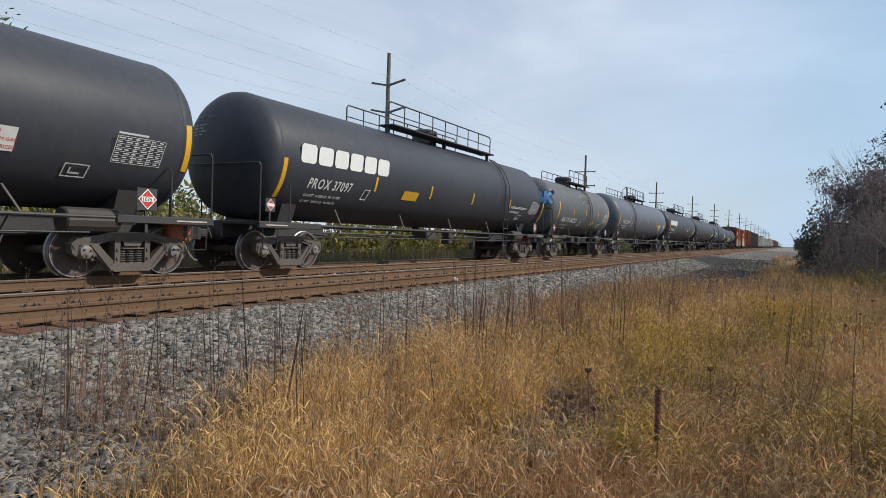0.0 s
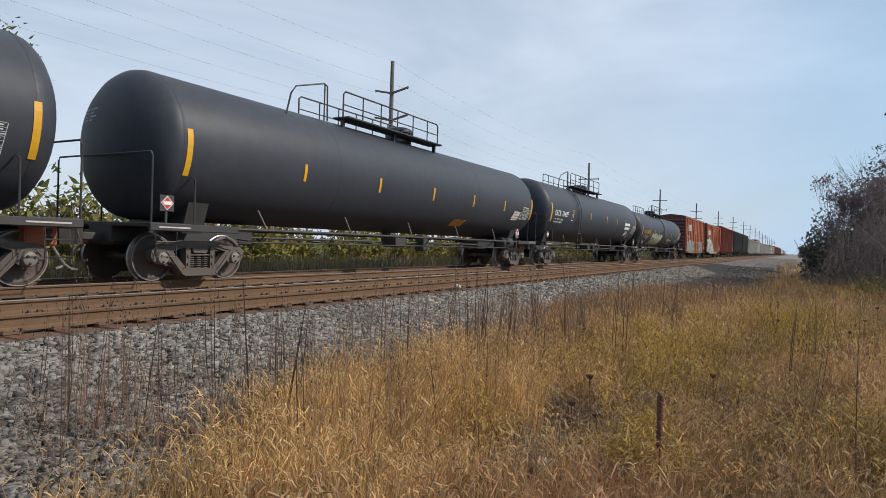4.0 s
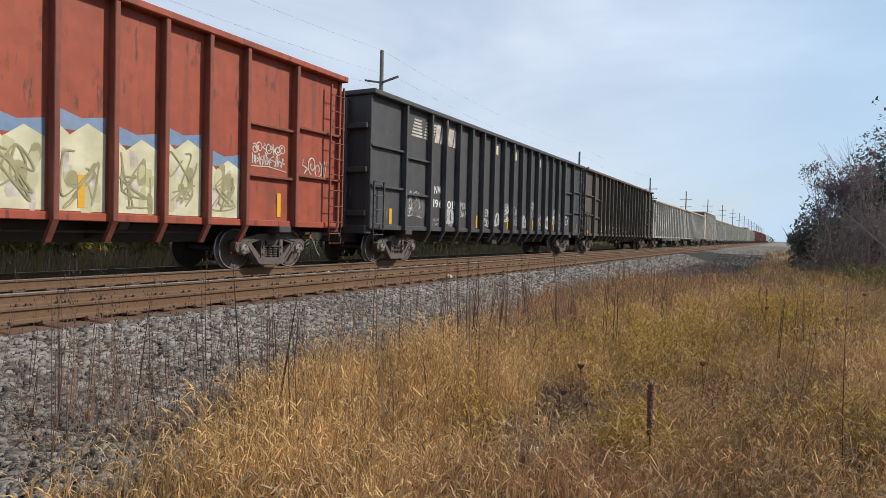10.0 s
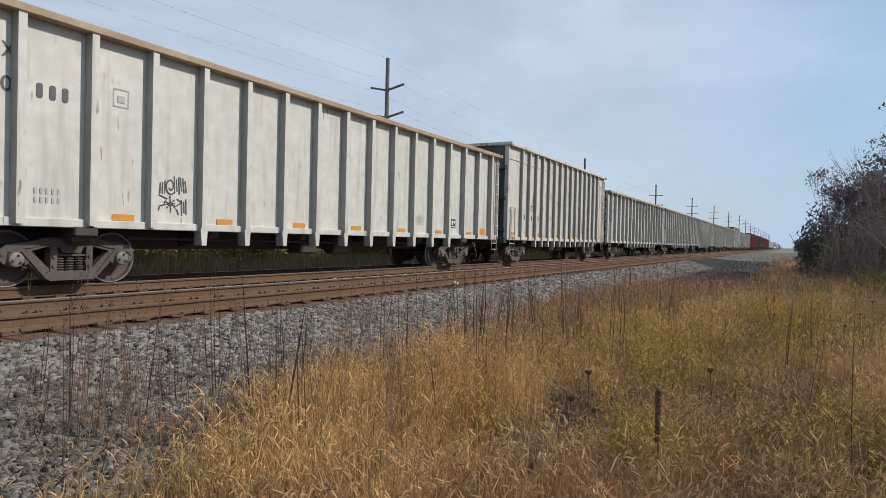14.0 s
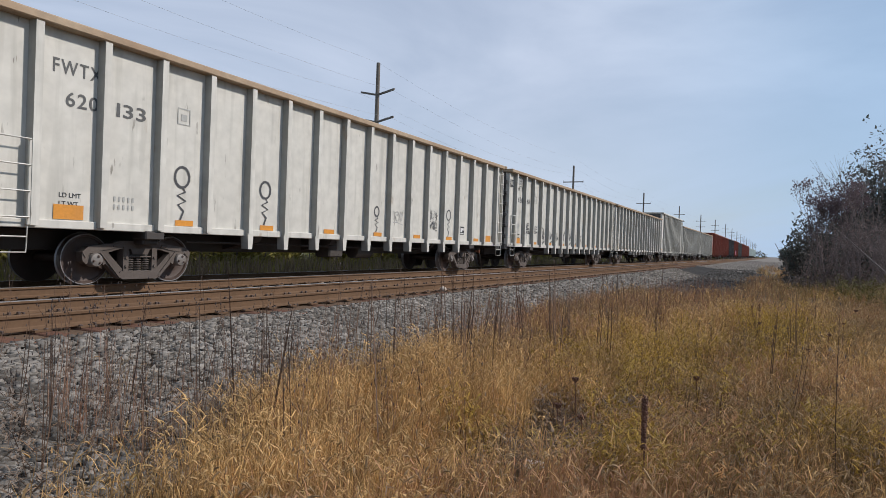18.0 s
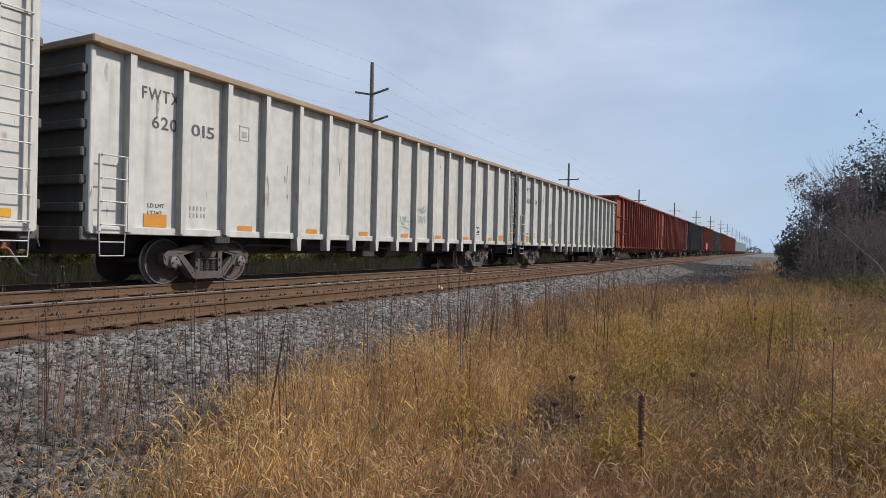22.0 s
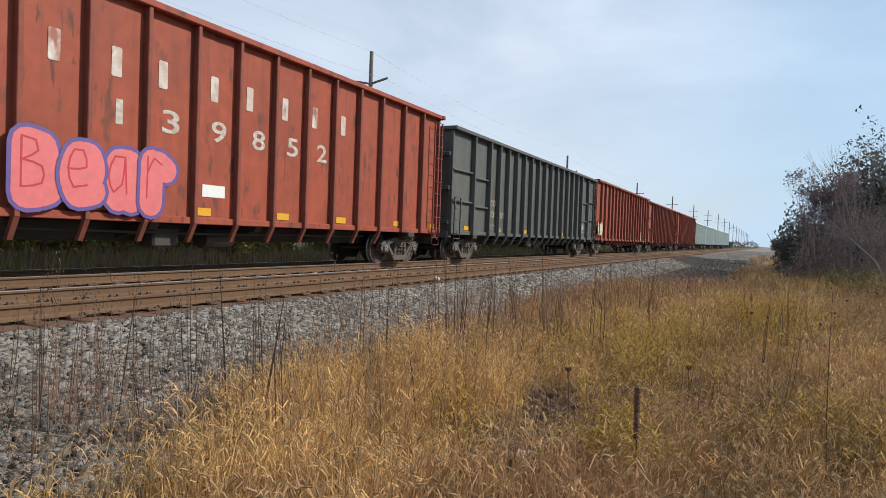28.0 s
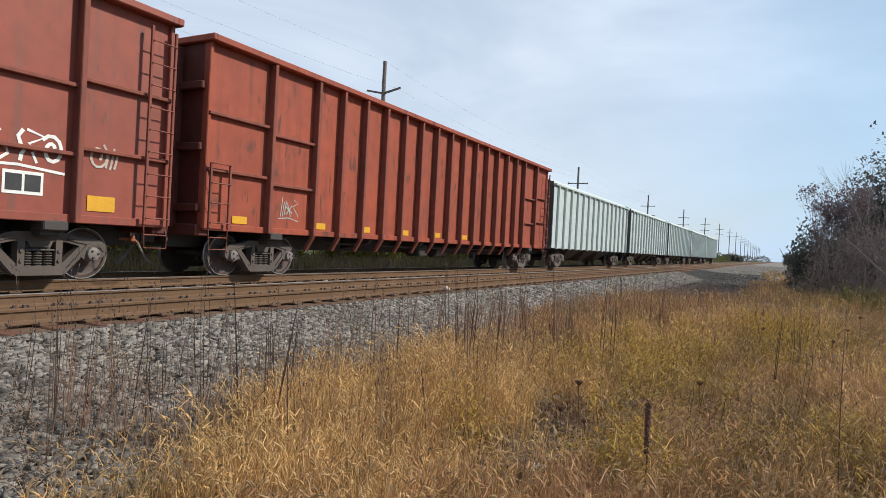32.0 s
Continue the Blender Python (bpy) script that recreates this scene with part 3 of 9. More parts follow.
def plate(car, name, y0, y1, z0, z1, x, mat, label="", thick=0.004, at_y=0):
    """A thin plate or painted mark on a side that faces +x."""
    key = ("plate", round(y1 - y0, 3), round(z1 - z0, 3), mat.name, thick)
    me = cached(key, lambda: Solid().box(0, thick, -(y1 - y0) / 2, (y1 - y0) / 2, -(z1 - z0) / 2, (z1 - z0) / 2).mesh(name, [mat]))
    return part(name, me, car, label, at=(x, (y0 + y1) / 2, (z0 + z1) / 2))


def ladder(car, key, x, y0, y1, z0, z1, mat, step=0.36):
    """Two flat stiles joined by a foot stirrup, and its rungs as pieces."""
    def stiles():
        s = Solid()
        for y in (y0, y1):
            s.box(x - 0.02, x + 0.03, y - 0.025, y + 0.025, z0, z1, 0.006)
        s.tube([(x, y0, z0 + 0.05), (x, y0 + 0.02, z0 - 0.42), (x, y1 - 0.02, z0 - 0.42), (x, y1, z0 + 0.05)], 0.014, 5)
        s.tube([(x, y0 + 0.02, z0 - 0.18), (x, y1 - 0.02, z0 - 0.18)], 0.012, 5)
        return s.mesh("ladder", [mat])
    lad = part("ladder", cached(("stiles", key, mat.name), stiles), car)
    d = 1 if x > 0 else -1
    w = y1 - y0
    rung = cached(("rung", round(w, 2), d, mat.name), lambda: Solid().tube([(-0.03 * d, 0, 0), (0.05 * d, 0.01, 0), (0.05 * d, w - 0.01, 0), (-0.03 * d, w, 0)], 0.013, 5).mesh("rung", [mat]))
    z = z0 + 0.12
    while z < z1:
        part("rung", rung, lad, at=(x, y0, z))
        z += step
    return lad


def blocks_mesh(n, w, h, gap, mat, slant=0.0, full=False):
    """Plain upright marks in a row, where a name or a number is painted."""
    s = Solid()
    for k in range(n):
        y = k * (w + gap)
        a_ = 0 if full else w * 0.18
        c = min(w, h) * 0.16
        s.prism([(y + a_ + c, 0), (y + w - a_ - c, 0), (y + w - a_, c), (y + w - a_ + slant, h - c), (y + w - a_ - c + slant, h), (y + a_ + c + slant, h), (y + a_ + slant, h - c), (y + a_, c)], 0, 0.004)
    return s.mesh("marks", [mat])


def marks(car, name, n, w, h, gap, x, y, z, mat, label="", slant=0.0):
    """A row of plain bars, each a piece of its own."""
    for k in range(n):
        part(name, cached(("block", w, h, mat.name, slant), lambda: blocks_mesh(1, w, h, 0, mat, slant)), car, label, at=(x, y + k * (w + gap), z))


# -- spray paint: loose outlined shapes and strokes on one side --
def blob(cx, cz, rx, rz, rng, n=14, wob=0.22, square=0.6):
    pts = []
    ph = [rng.uniform(0, 6.28) for _ in range(3)]
    for k in range(n):
        a_ = math.tau * k / n
        c, s_ = math.cos(a_), math.sin(a_)
        q = max(abs(c), abs(s_)) ** (-square)
        w = q * (1 + wob * 0.5 * math.sin(2 * a_ + ph[0]) + wob * 0.5 * math.sin(3 * a_ + ph[1]))
        pts.append((cx + rx * w * c, cz + rz * w * s_))
    return pts


LAID = [0]


def ribbon(s, pts, width, x, mi):
    """A painted stroke of even width through (y, z) points, each laid a hair above the last."""
    LAID[0] = (LAID[0] + 1) % 14
    x += 0.0005 * LAID[0]
    p = [Vector(q) for q in pts]
    v, f = [], []
    for i, q in enumerate(p):
        d = (p[min(i + 1, len(p) - 1)] - p[max(i - 1, 0)])
        d = d.normalized() if d.length else Vector((1, 0))
        nrm = Vector((-d.y, d.x)) * width / 2
        v += [(x + 0.00004 * i, *(q + nrm)), (x + 0.00004 * i, *(q - nrm))]
    for i in range(len(p) - 1):
        f.append((2 * i, 2 * i + 1, 2 * i + 3, 2 * i + 2))
    s.add(v, f, mi)


def curl(y, z, w, h, rng, n=9):
    """A hand-drawn loop."""
    k = [Vector((y + rng.uniform(0, w), z + rng.uniform(0, h))) for _ in range(5)]
    out = []
    for i in range(len(k) - 1):
        a_, b_ = k[i], k[i + 1]
        c = k[i - 1] if i else a_
        d = k[i + 2] if i + 2 < len(k) else b_
        for j in range(n):
            t = j / n
            out.append(tuple(0.5 * (2 * a_ + (b_ - c) * t + (2 * c - 5 * a_ + 4 * b_ - d) * t * t + (3 * a_ - c - 3 * b_ + d) * t ** 3)))
    return out


def burner(car, y0, y1, z0, z1, x, n, edge, fill, line, seed, cloud_=None):
    """A large piece of spray paint: n swollen shapes with an edge, inner strokes, and a cloud of colour behind."""
    rng = random.Random(seed)
    w, h = (y1 - y0) / n, z1 - z0
    root = part("spray_painting", Solid().add([(x, *p) for p in blob((y0 + y1) / 2, (z0 + z1) / 2, (y1 - y0) * 0.36, h * 0.3, rng)], [tuple(range(14))]).mesh("spray_ground", [cloud_ or edge]), car, "large spray-painted lettering shapes")
    if cloud_:
        for k in range(n * 2):
            part("colour_cloud", Solid().add([(x + 0.0006 + 0.0004 * k, *p) for p in blob(y0 + (k + 0.5) * w / 2, z0 + h * rng.uniform(0.25, 0.75), w * 0.75, h * 0.42, rng)], [tuple(range(14))]).mesh("cloud", [cloud_]), root)
    for k in range(n):
        s = Solid()
        c = (y0 + (k + 0.5) * w, (z0 + z1) / 2 + h * rng.uniform(-0.06, 0.06))
        st = rng.getrandbits(30)
        s.add([(x + 0.008 + 0.0007 * k, *p) for p in blob(*c, w * 0.62, h * 0.47, random.Random(st))], [tuple(range(14))], 0)
        s.add([(x + 0.0085 + 0.0007 * k, *p) for p in blob(*c, w * 0.5, h * 0.4, random.Random(st))], [tuple(range(14))], 1)
        for _ in range(2):
            ribbon(s, curl(c[0] - w * 0.3, c[1] - h * 0.3, w * 0.6, h * 0.6, rng), 0.05, x + 0.018, 2)
        s.add([(x + 0.027, *p) for p in blob(c[0] + w * 0.05, c[1] + h * 0.02, w * 0.1, h * 0.1, rng)], [tuple(range(14))], 0)
        part("spray_letter", s.mesh("spray_letter", [edge, fill, line]), root)
    return root


def glyph(y, z, w, h, rng):
    """Strokes of one wild sign: hooks, loops, stars and hatching, none of them a letter."""
    kind = rng.randrange(4)
    if kind == 0:
        return [[(y + rng.uniform(-0.1, 1.1) * w, z + h * (1 - k / 5) + rng.uniform(-0.1, 0.1) * h) for k in range(6)]]
    if kind == 1:
        cy, cz, a0 = y + 0.5 * w, z + h * rng.uniform(0.4, 0.6), rng.uniform(0, 6)
        return [[(cy + (0.2 + 0.035 * k) * w * math.cos(a0 + 0.55 * k), cz + (0.2 + 0.025 * k) * h * math.sin(a0 + 0.55 * k)) for k in range(16)]]
    if kind == 2:
        cy, cz = y + 0.5 * w, z + 0.5 * h
        return [[(cy - 0.6 * w * math.cos(a_), cz - 0.5 * h * math.sin(a_)), (cy + 0.6 * w * math.cos(a_), cz + 0.5 * h * math.sin(a_))] for a_ in [rng.uniform(0, 3.14) for _ in range(4)]]
    lean = rng.uniform(-0.3, 0.5) * w
    return [[(y + q * w, z + rng.uniform(-0.1, 0.15) * h), (y + q * w + lean * 0.5, z + 0.5 * h), (y + q * w + lean, z + rng.uniform(0.8, 1.15) * h)] for q in (0.1, 0.4, 0.7)]


def tags(car, spots, x, mat, seed, width=0.03):
    """Small scrawls: spots are (y, z, wide, high)."""
    rng = random.Random(seed)
    s = Solid()
    for y, z, w, h in spots:
        lines = 1 if h < 0.5 else 2
        hh = h / lines * 0.92
        for row in range(lines):
            k = max(2, round(w / (hh * 0.62)))
            tilt = rng.uniform(-0.1, 0.14)
            for j in range(k):
                y0 = y + j * w / k
                for stroke in glyph(y0, z + row * h / lines + tilt * (y0 - y), w / k * 1.05, hh * rng.uniform(0.85, 1.15), rng):
                    ribbon(s, stroke, width * rng.uniform(0.75, 1.1), x, 0)
        if rng.random() < 0.5:
            ribbon(s, [(y - 0.04, z - 0.05), (y + w * 0.5, z - 0.02), (y + w * 1.08, z - 0.09)], width * 0.8, x, 0)
    return part("scrawl", s.mesh("scrawl", [mat]), car, "thin spray-painted scrawl")


# -- lettering --
def sign_mesh(ch, mat, bold=0.012):
    """One character, one metre high, as thick as paint."""
    def make():
        cu = bpy.data.curves.new("sign", "FONT")
        cu.body, cu.size, cu.extrude, cu.offset, cu.resolution_u = ch, 1.0, 0.0015, bold, 3
        ob = bpy.data.objects.new("sign", cu)
        me = bpy.data.meshes.new_from_object(ob)
        bpy.data.objects.remove(ob)
        co = np.array([v.co for v in me.vertices])
        lo, hi = co.min(0), co.max(0)
        tall = max(hi[1] - lo[1], 0.3) if ch not in "-." else 0.7
        wide = hi[0] - lo[0]
        me.transform(Matrix(((0, 0, 1, 0), (1 / tall, 0, 0, -lo[0] / tall), (0, 1 / tall, 0, -lo[1] / tall), (0, 0, 0, 1))))
        me.materials.clear()
        me.materials.append(mat)
        return me, wide / tall
    return cached(("sign", ch, mat.name, bold), make)


def lettering(car, name, text, y0, y1, z, h, mat, x=None, r=None, zc=None, label="", bold=0.012):
    """Stencilled text from y0 to y1, each character a part, on a flat side at x or on the round of a tank."""
    wide = [0.3 if c == " " else sign_mesh(c, mat, bold)[1] for c in text]
    gap = 0.16
    k = (y1 - y0) / (sum(wide) + gap * (len(text) - 1))
    y = y0
    for c, w in zip(text, wide):
        if c != " ":
            me = sign_mesh(c, mat, bold)[0]
            ob = part(name, me, car, label, at=(x, y, z)) if r is None else flat_on(car, name, me, y, z, r, zc, label)
            ob.scale = (1, k, h)
        y += k * (w + gap)


def ring_mesh(w, h, b, mat):
    """A plain block in the place of one large letter of a company's name; a thin b makes a thin frame."""
    s = Solid()
    if b > 0.03:
        c = w * 0.12
        s.prism([(c, 0), (w - c, 0), (w, c), (w, h - c), (w - c, h), (c, h), (0, h - c), (0, c)], 0, 0.004)
        return s.mesh("name_block", [mat])
    out, inn = [(0, 0), (w, 0), (w, h), (0, h)], [(b, b), (w - b, b), (w - b, h - b), (b, h - b)]
    v = [(x, p, q) for x in (0, 0.004) for p, q in out + inn]
    f = []
    for i in range(4):
        j = (i + 1) % 4
        f += [(8 + i, 8 + j, 12 + j, 12 + i), (i, 4 + i, 4 + j, j), (i, j, 8 + j, 8 + i), (4 + i, 12 + i, 12 + j, 4 + j)]
    s.add(v, f)
    return s.mesh("thin_frame", [mat])


def rings(car, name, places, w, h, b, x, mat, label):
    for y, z in places:
        part(name, cached(("ring", w, h, b, mat.name), lambda: ring_mesh(w, h, b, mat)), car, label, at=(x, y, z))


# strokes of hand-drawn letters on a unit square; small keys are wild shapes that are no letters
STROKES = {
    "1": [[(0.1, 0.48), (0.85, 0.55), (0.7, 0.95), (0.3, 0.95), (0.05, 0.5), (0.3, 0.05), (0.9, 0.12)]],
    "2": [[(0.85, 0.92), (0.35, 0.92), (0.05, 0.45), (0.3, 0.05), (0.7, 0.25), (0.85, 0.92)], [(0.85, 0.92), (0.95, 0.03)]],
    "3": [[(0.12, 0.0), (0.15, 0.97)], [(0.15, 0.6), (0.5, 0.95), (0.92, 0.82)]],
    "A": [[(0, 0), (0.45, 1), (0.95, 0)], [(0.2, 0.36), (0.75, 0.36)]],
    "B": [[(0.05, 0), (0.05, 1)], [(0.05, 1), (0.6, 0.95), (0.7, 0.74), (0.1, 0.54)], [(0.1, 0.54), (0.85, 0.44), (0.85, 0.1), (0.05, 0)]],
    "D": [[(0.05, 0), (0.05, 1)], [(0.05, 1), (0.7, 0.85), (0.95, 0.45), (0.75, 0.08), (0.05, 0)]],
    "E": [[(0.9, 0.95), (0.1, 0.9), (0.1, 0.05), (0.95, 0.05)], [(0.1, 0.5), (0.75, 0.55)]],
    "G": [[(0.95, 0.95), (0.05, 0.95)], [(0.1, 0.6), (0.1, 0.15), (0.5, 0), (0.9, 0.15), (0.85, 0.5), (0.5, 0.5)]],
    "I": [[(0.1, 1), (0.9, 0.95)], [(0.5, 0.98), (0.48, 0.02)], [(0.05, 0.02), (0.95, 0)]],
    "K": [[(0.1, 0), (0.1, 1)], [(0.85, 1), (0.15, 0.48)], [(0.3, 0.6), (0.9, 0)]],
    "L": [[(0.1, 1), (0.1, 0.05), (0.9, 0.05)]],
    "N": [[(0.05, 0), (0.1, 1), (0.85, 0.05), (0.9, 1)]],
    "O": [[(0.5, 1), (0.1, 0.75), (0.08, 0.25), (0.5, 0), (0.9, 0.25), (0.9, 0.75), (0.5, 1)]],
    "P": [[(0.1, 0), (0.1, 1), (0.8, 0.9), (0.8, 0.55), (0.1, 0.45)]],
    "R": [[(0.08, 0), (0.1, 1)], [(0.1, 1), (0.8, 0.92), (0.78, 0.58), (0.1, 0.48)], [(0.35, 0.48), (0.95, 0)]],
    "S": [[(0.9, 0.9), (0.4, 1), (0.08, 0.76), (0.5, 0.52), (0.92, 0.28), (0.5, 0), (0.05, 0.12)]],
    "T": [[(0, 0.95), (1, 1)], [(0.5, 0.97), (0.45, 0)]],
    "V": [[(0, 1), (0.45, 0), (1, 1)]],
    "Y": [[(0, 1), (0.5, 0.5)], [(1, 1), (0.3, -0.1)]],
    "a": [[(0.1, 0), (0.25, 1)], [(0.25, 1), (0.8, 0.95)], [(0.3, 0.1), (0.75, 0.15)]],
    "b": [[(0.0, 0.8), (0.55, 1), (0.8, 0.75), (0.1, 0.3), (0.0, 0.05), (0.9, 0.12)], [(0.3, 0.75), (0.55, 0.7)]],
    "c": [[(0.05, 0.1), (0.3, 0.75), (0.55, 1), (0.7, 0.6), (0.6, 0.1), (0.95, 0.1)]],
    "d": [[(0.05, 1), (0.15, 0.1), (0.6, 0.0), (0.75, 0.45), (0.85, 1)], [(0.75, 0.45), (1.0, 0.3)]],
    "e": [[(0.05, 0.0), (0.25, 0.95), (0.95, 0.9)], [(0.2, 0.5), (0.75, 0.55)], [(0.75, 0.85), (0.7, 0.05)]],
    "f": [[(0.9, 0.9), (0.2, 0.7), (0.75, 0.5), (0.15, 0.25), (0.85, 0.02)], [(0.1, 1), (0.05, 0.2)]],
}


def smooth_line(pts, step, soft=True):
    """A line through pts, cut into short steps."""
    p = [Vector(q) for q in pts]
    out = []
    for i in range(len(p) - 1):
        a_, b_ = p[i], p[i + 1]
        c = p[i - 1] if i else a_ * 2 - b_
        d = p[i + 2] if i + 2 < len(p) else b_ * 2 - a_
        n = max(1, int((b_ - a_).length / step))
        for j in range(n):
            t = j / n
            if soft:
                out.append(0.5 * (2 * a_ + (b_ - c) * t + (2 * c - 5 * a_ + 4 * b_ - d) * t * t + (3 * a_ - c - 3 * b_ + d) * t ** 3))
            else:
                out.append(a_ + (b_ - a_) * t)
    out.append(p[-1])
    return out


LIFT = 0.00008


def spray_line(s, pts, width, x, mi, wrap=None, caps=True):
    """One sprayed stroke of even width with round joints, each piece a hair above the last; wrap bends it round a tank of that radius and height. Returns the height reached."""
    def put(flat):
        nonlocal x
        if wrap:
            r, zc = wrap
            v = [(math.sqrt(max(0.05, (r + x) ** 2 - (p.y - zc) ** 2)), p.x, p.y) for p in flat]
        else:
            v = [(x, p.x, p.y) for p in flat]
        s.add(v, [tuple(range(len(v)))], mi)
        x += LIFT
    n = 12 if width > 0.1 else 8
    wheel = [Vector((math.cos(math.tau * j / n), math.sin(math.tau * j / n))) * width / 2 for j in range(n)]
    for i, q in enumerate(pts):
        if i + 1 < len(pts):
            d = (pts[i + 1] - q)
            nrm = Vector((-d.y, d.x)).normalized() * width / 2
            put([q + nrm, q - nrm, pts[i + 1] - nrm, pts[i + 1] + nrm])
        if caps or 0 < i < len(pts) - 1:
            put([q + w for w in wheel])
    return x


def spray_word(car, text, y0, y1, z0, z1, x, mats, weight=0.3, seed=1, wrap=None, soft=True, rim=0.3, lap=0.12, label="spray-painted outlined letters", tilt=0.0):
    """Outlined letters: an outer rim, a fill and one thin light stroke, each letter a part. mats: rim, fill, line."""
    rng = random.Random(seed)
    n = len(text)
    w = (y1 - y0) / n
    h = z1 - z0
    st = weight * min(w, h)
    root = None
    for k, ch in enumerate(text):
        s = Solid()
        a_, b_ = y0 + k * w - lap * w * 0.5 + st * 0.5, w * (1 + lap) - st
        c, e_ = z0 + st * 0.5 + rng.uniform(0, 0.05) * h + tilt * k, h - st - rng.uniform(0, 0.1) * h
        lines = [smooth_line([(a_ + b_ * p, c + e_ * q) for p, q in line], 0.07 if wrap else 0.12, soft) for line in STROKES[ch]]
        level = x + 0.014 * (k % 2)
        for line in lines:
            level = spray_line(s, line, st * (1 + rim), level, 0, wrap)
        for line in lines:
            level = spray_line(s, line, st, level, 1, wrap)
        for line in lines:
            level = spray_line(s, [q + Vector((-0.2, 0.2)) * st for q in line], st * 0.07, level, 2, wrap)
        me = s.mesh("spray_letter", list(mats))
        if root is None:
            root = part("spray_painting", me, car, label)
        else:
            part("spray_letter", me, root)
    return root


def spray_tag(car, text, y0, y1, z0, z1, x, mat, width=0.04, seed=1, wrap=None, label="thin spray-painted tag"):
    """One quick tag drawn with a thin line; small keys become loose scribbles."""
    rng = random.Random(seed)
    s = Solid()
    w, h = (y1 - y0) / len(text), z1 - z0
    for k, ch in enumerate(text):
        if ch.isupper():
            lines = STROKES[ch]
        else:
            kind = rng.randrange(4)
            a0, ry, rz, cz = rng.uniform(0, 6.3), rng.uniform(0.25, 0.42), rng.uniform(0.25, 0.42), rng.uniform(0.35, 0.6)
            ring = [(0.45 + ry * math.cos(a0 + 0.75 * j), cz + rz * math.sin(a0 + 0.75 * j)) for j in range(9)]
            tail = (ring[-1][0] + rng.uniform(0.1, 0.5), ring[-1][1] + rng.uniform(-0.6, 0.5))
            slash = [(rng.uniform(0.0, 0.3), rng.uniform(0.7, 1.1)), (rng.uniform(0.3, 0.6), rng.uniform(0.3, 0.6)), (rng.uniform(0.6, 1.1), rng.uniform(-0.1, 0.3))]
            if kind == 0:
                lines = [ring + [tail]]
            elif kind == 1:
                lines = [slash, [(q, 1.0 - p_) for p_, q in slash]]
            elif kind == 2:
                lines = [[(0.0, 0.3), (0.2, 0.9), (0.4, 0.15), (0.55, 0.75), (0.75, 0.2), (1.1, 0.55)]]
            else:
                lines = [ring[:6], slash]
        for line in lines:
            pts = [(y0 + w * (k + 0.05 + 0.85 * p + rng.uniform(-0.05, 0.05)), z0 + h * (q + rng.uniform(-0.05, 0.05))) for p, q in line]
            x = spray_line(s, smooth_line(pts, 0.07), width * rng.uniform(0.75, 1.1), x, 0, wrap)
    if rng.random() < 0.5:
        x = spray_line(s, smooth_line([(y0, z0 - 0.12 * h), (y0 + 0.5 * (y1 - y0), z0 - 0.2 * h), (y1, z0 - 0.02 * h)], 0.1), width * 0.8, x, 0, wrap)
    return part("scrawl", s.mesh("scrawl", [mat]), car, label)


# -- open-topped gondolas --
GON = {
    # body length, top, ribs from the front end, end panels with cross bars, rib depth and width
    "bulk": dict(L=19.6, top=4.33, ribs=[0.7 + 1.1375 * k for k in range(17)], bars=[], rw=0.075, rd=0.17, feet=(4, 13), taper=False, over=2.9),
    "tall": dict(L=15.0, top=5.03, ribs=[1.45 + 0.8643 * k for k in range(15)], bars=[], rw=0.07, rd=0.13, feet=(2, 13), taper=False, over=1.8),
    "chip": dict(L=20.8, top=4.91, ribs=[1.75, 3.3] + [3.3 + 1.0143 * k for k in range(1, 15)] + [19.05], bars=[(0, 1.75), (1.75, 3.3), (17.5, 19.05), (19.05, 20.8)], rw=0.1, rd=0.19, feet=None, taper=True, over=2.05),
    "plain": dict(L=19.75, top=5.05, ribs=[1.22, 2.41, 3.68] + [3.68 + 1.1264 * k for k in range(1, 12)] + [17.34, 18.53], bars=[], rw=0.09, rd=0.15, feet=None, taper=True, over=1.8),
}
SIDE = 1.36


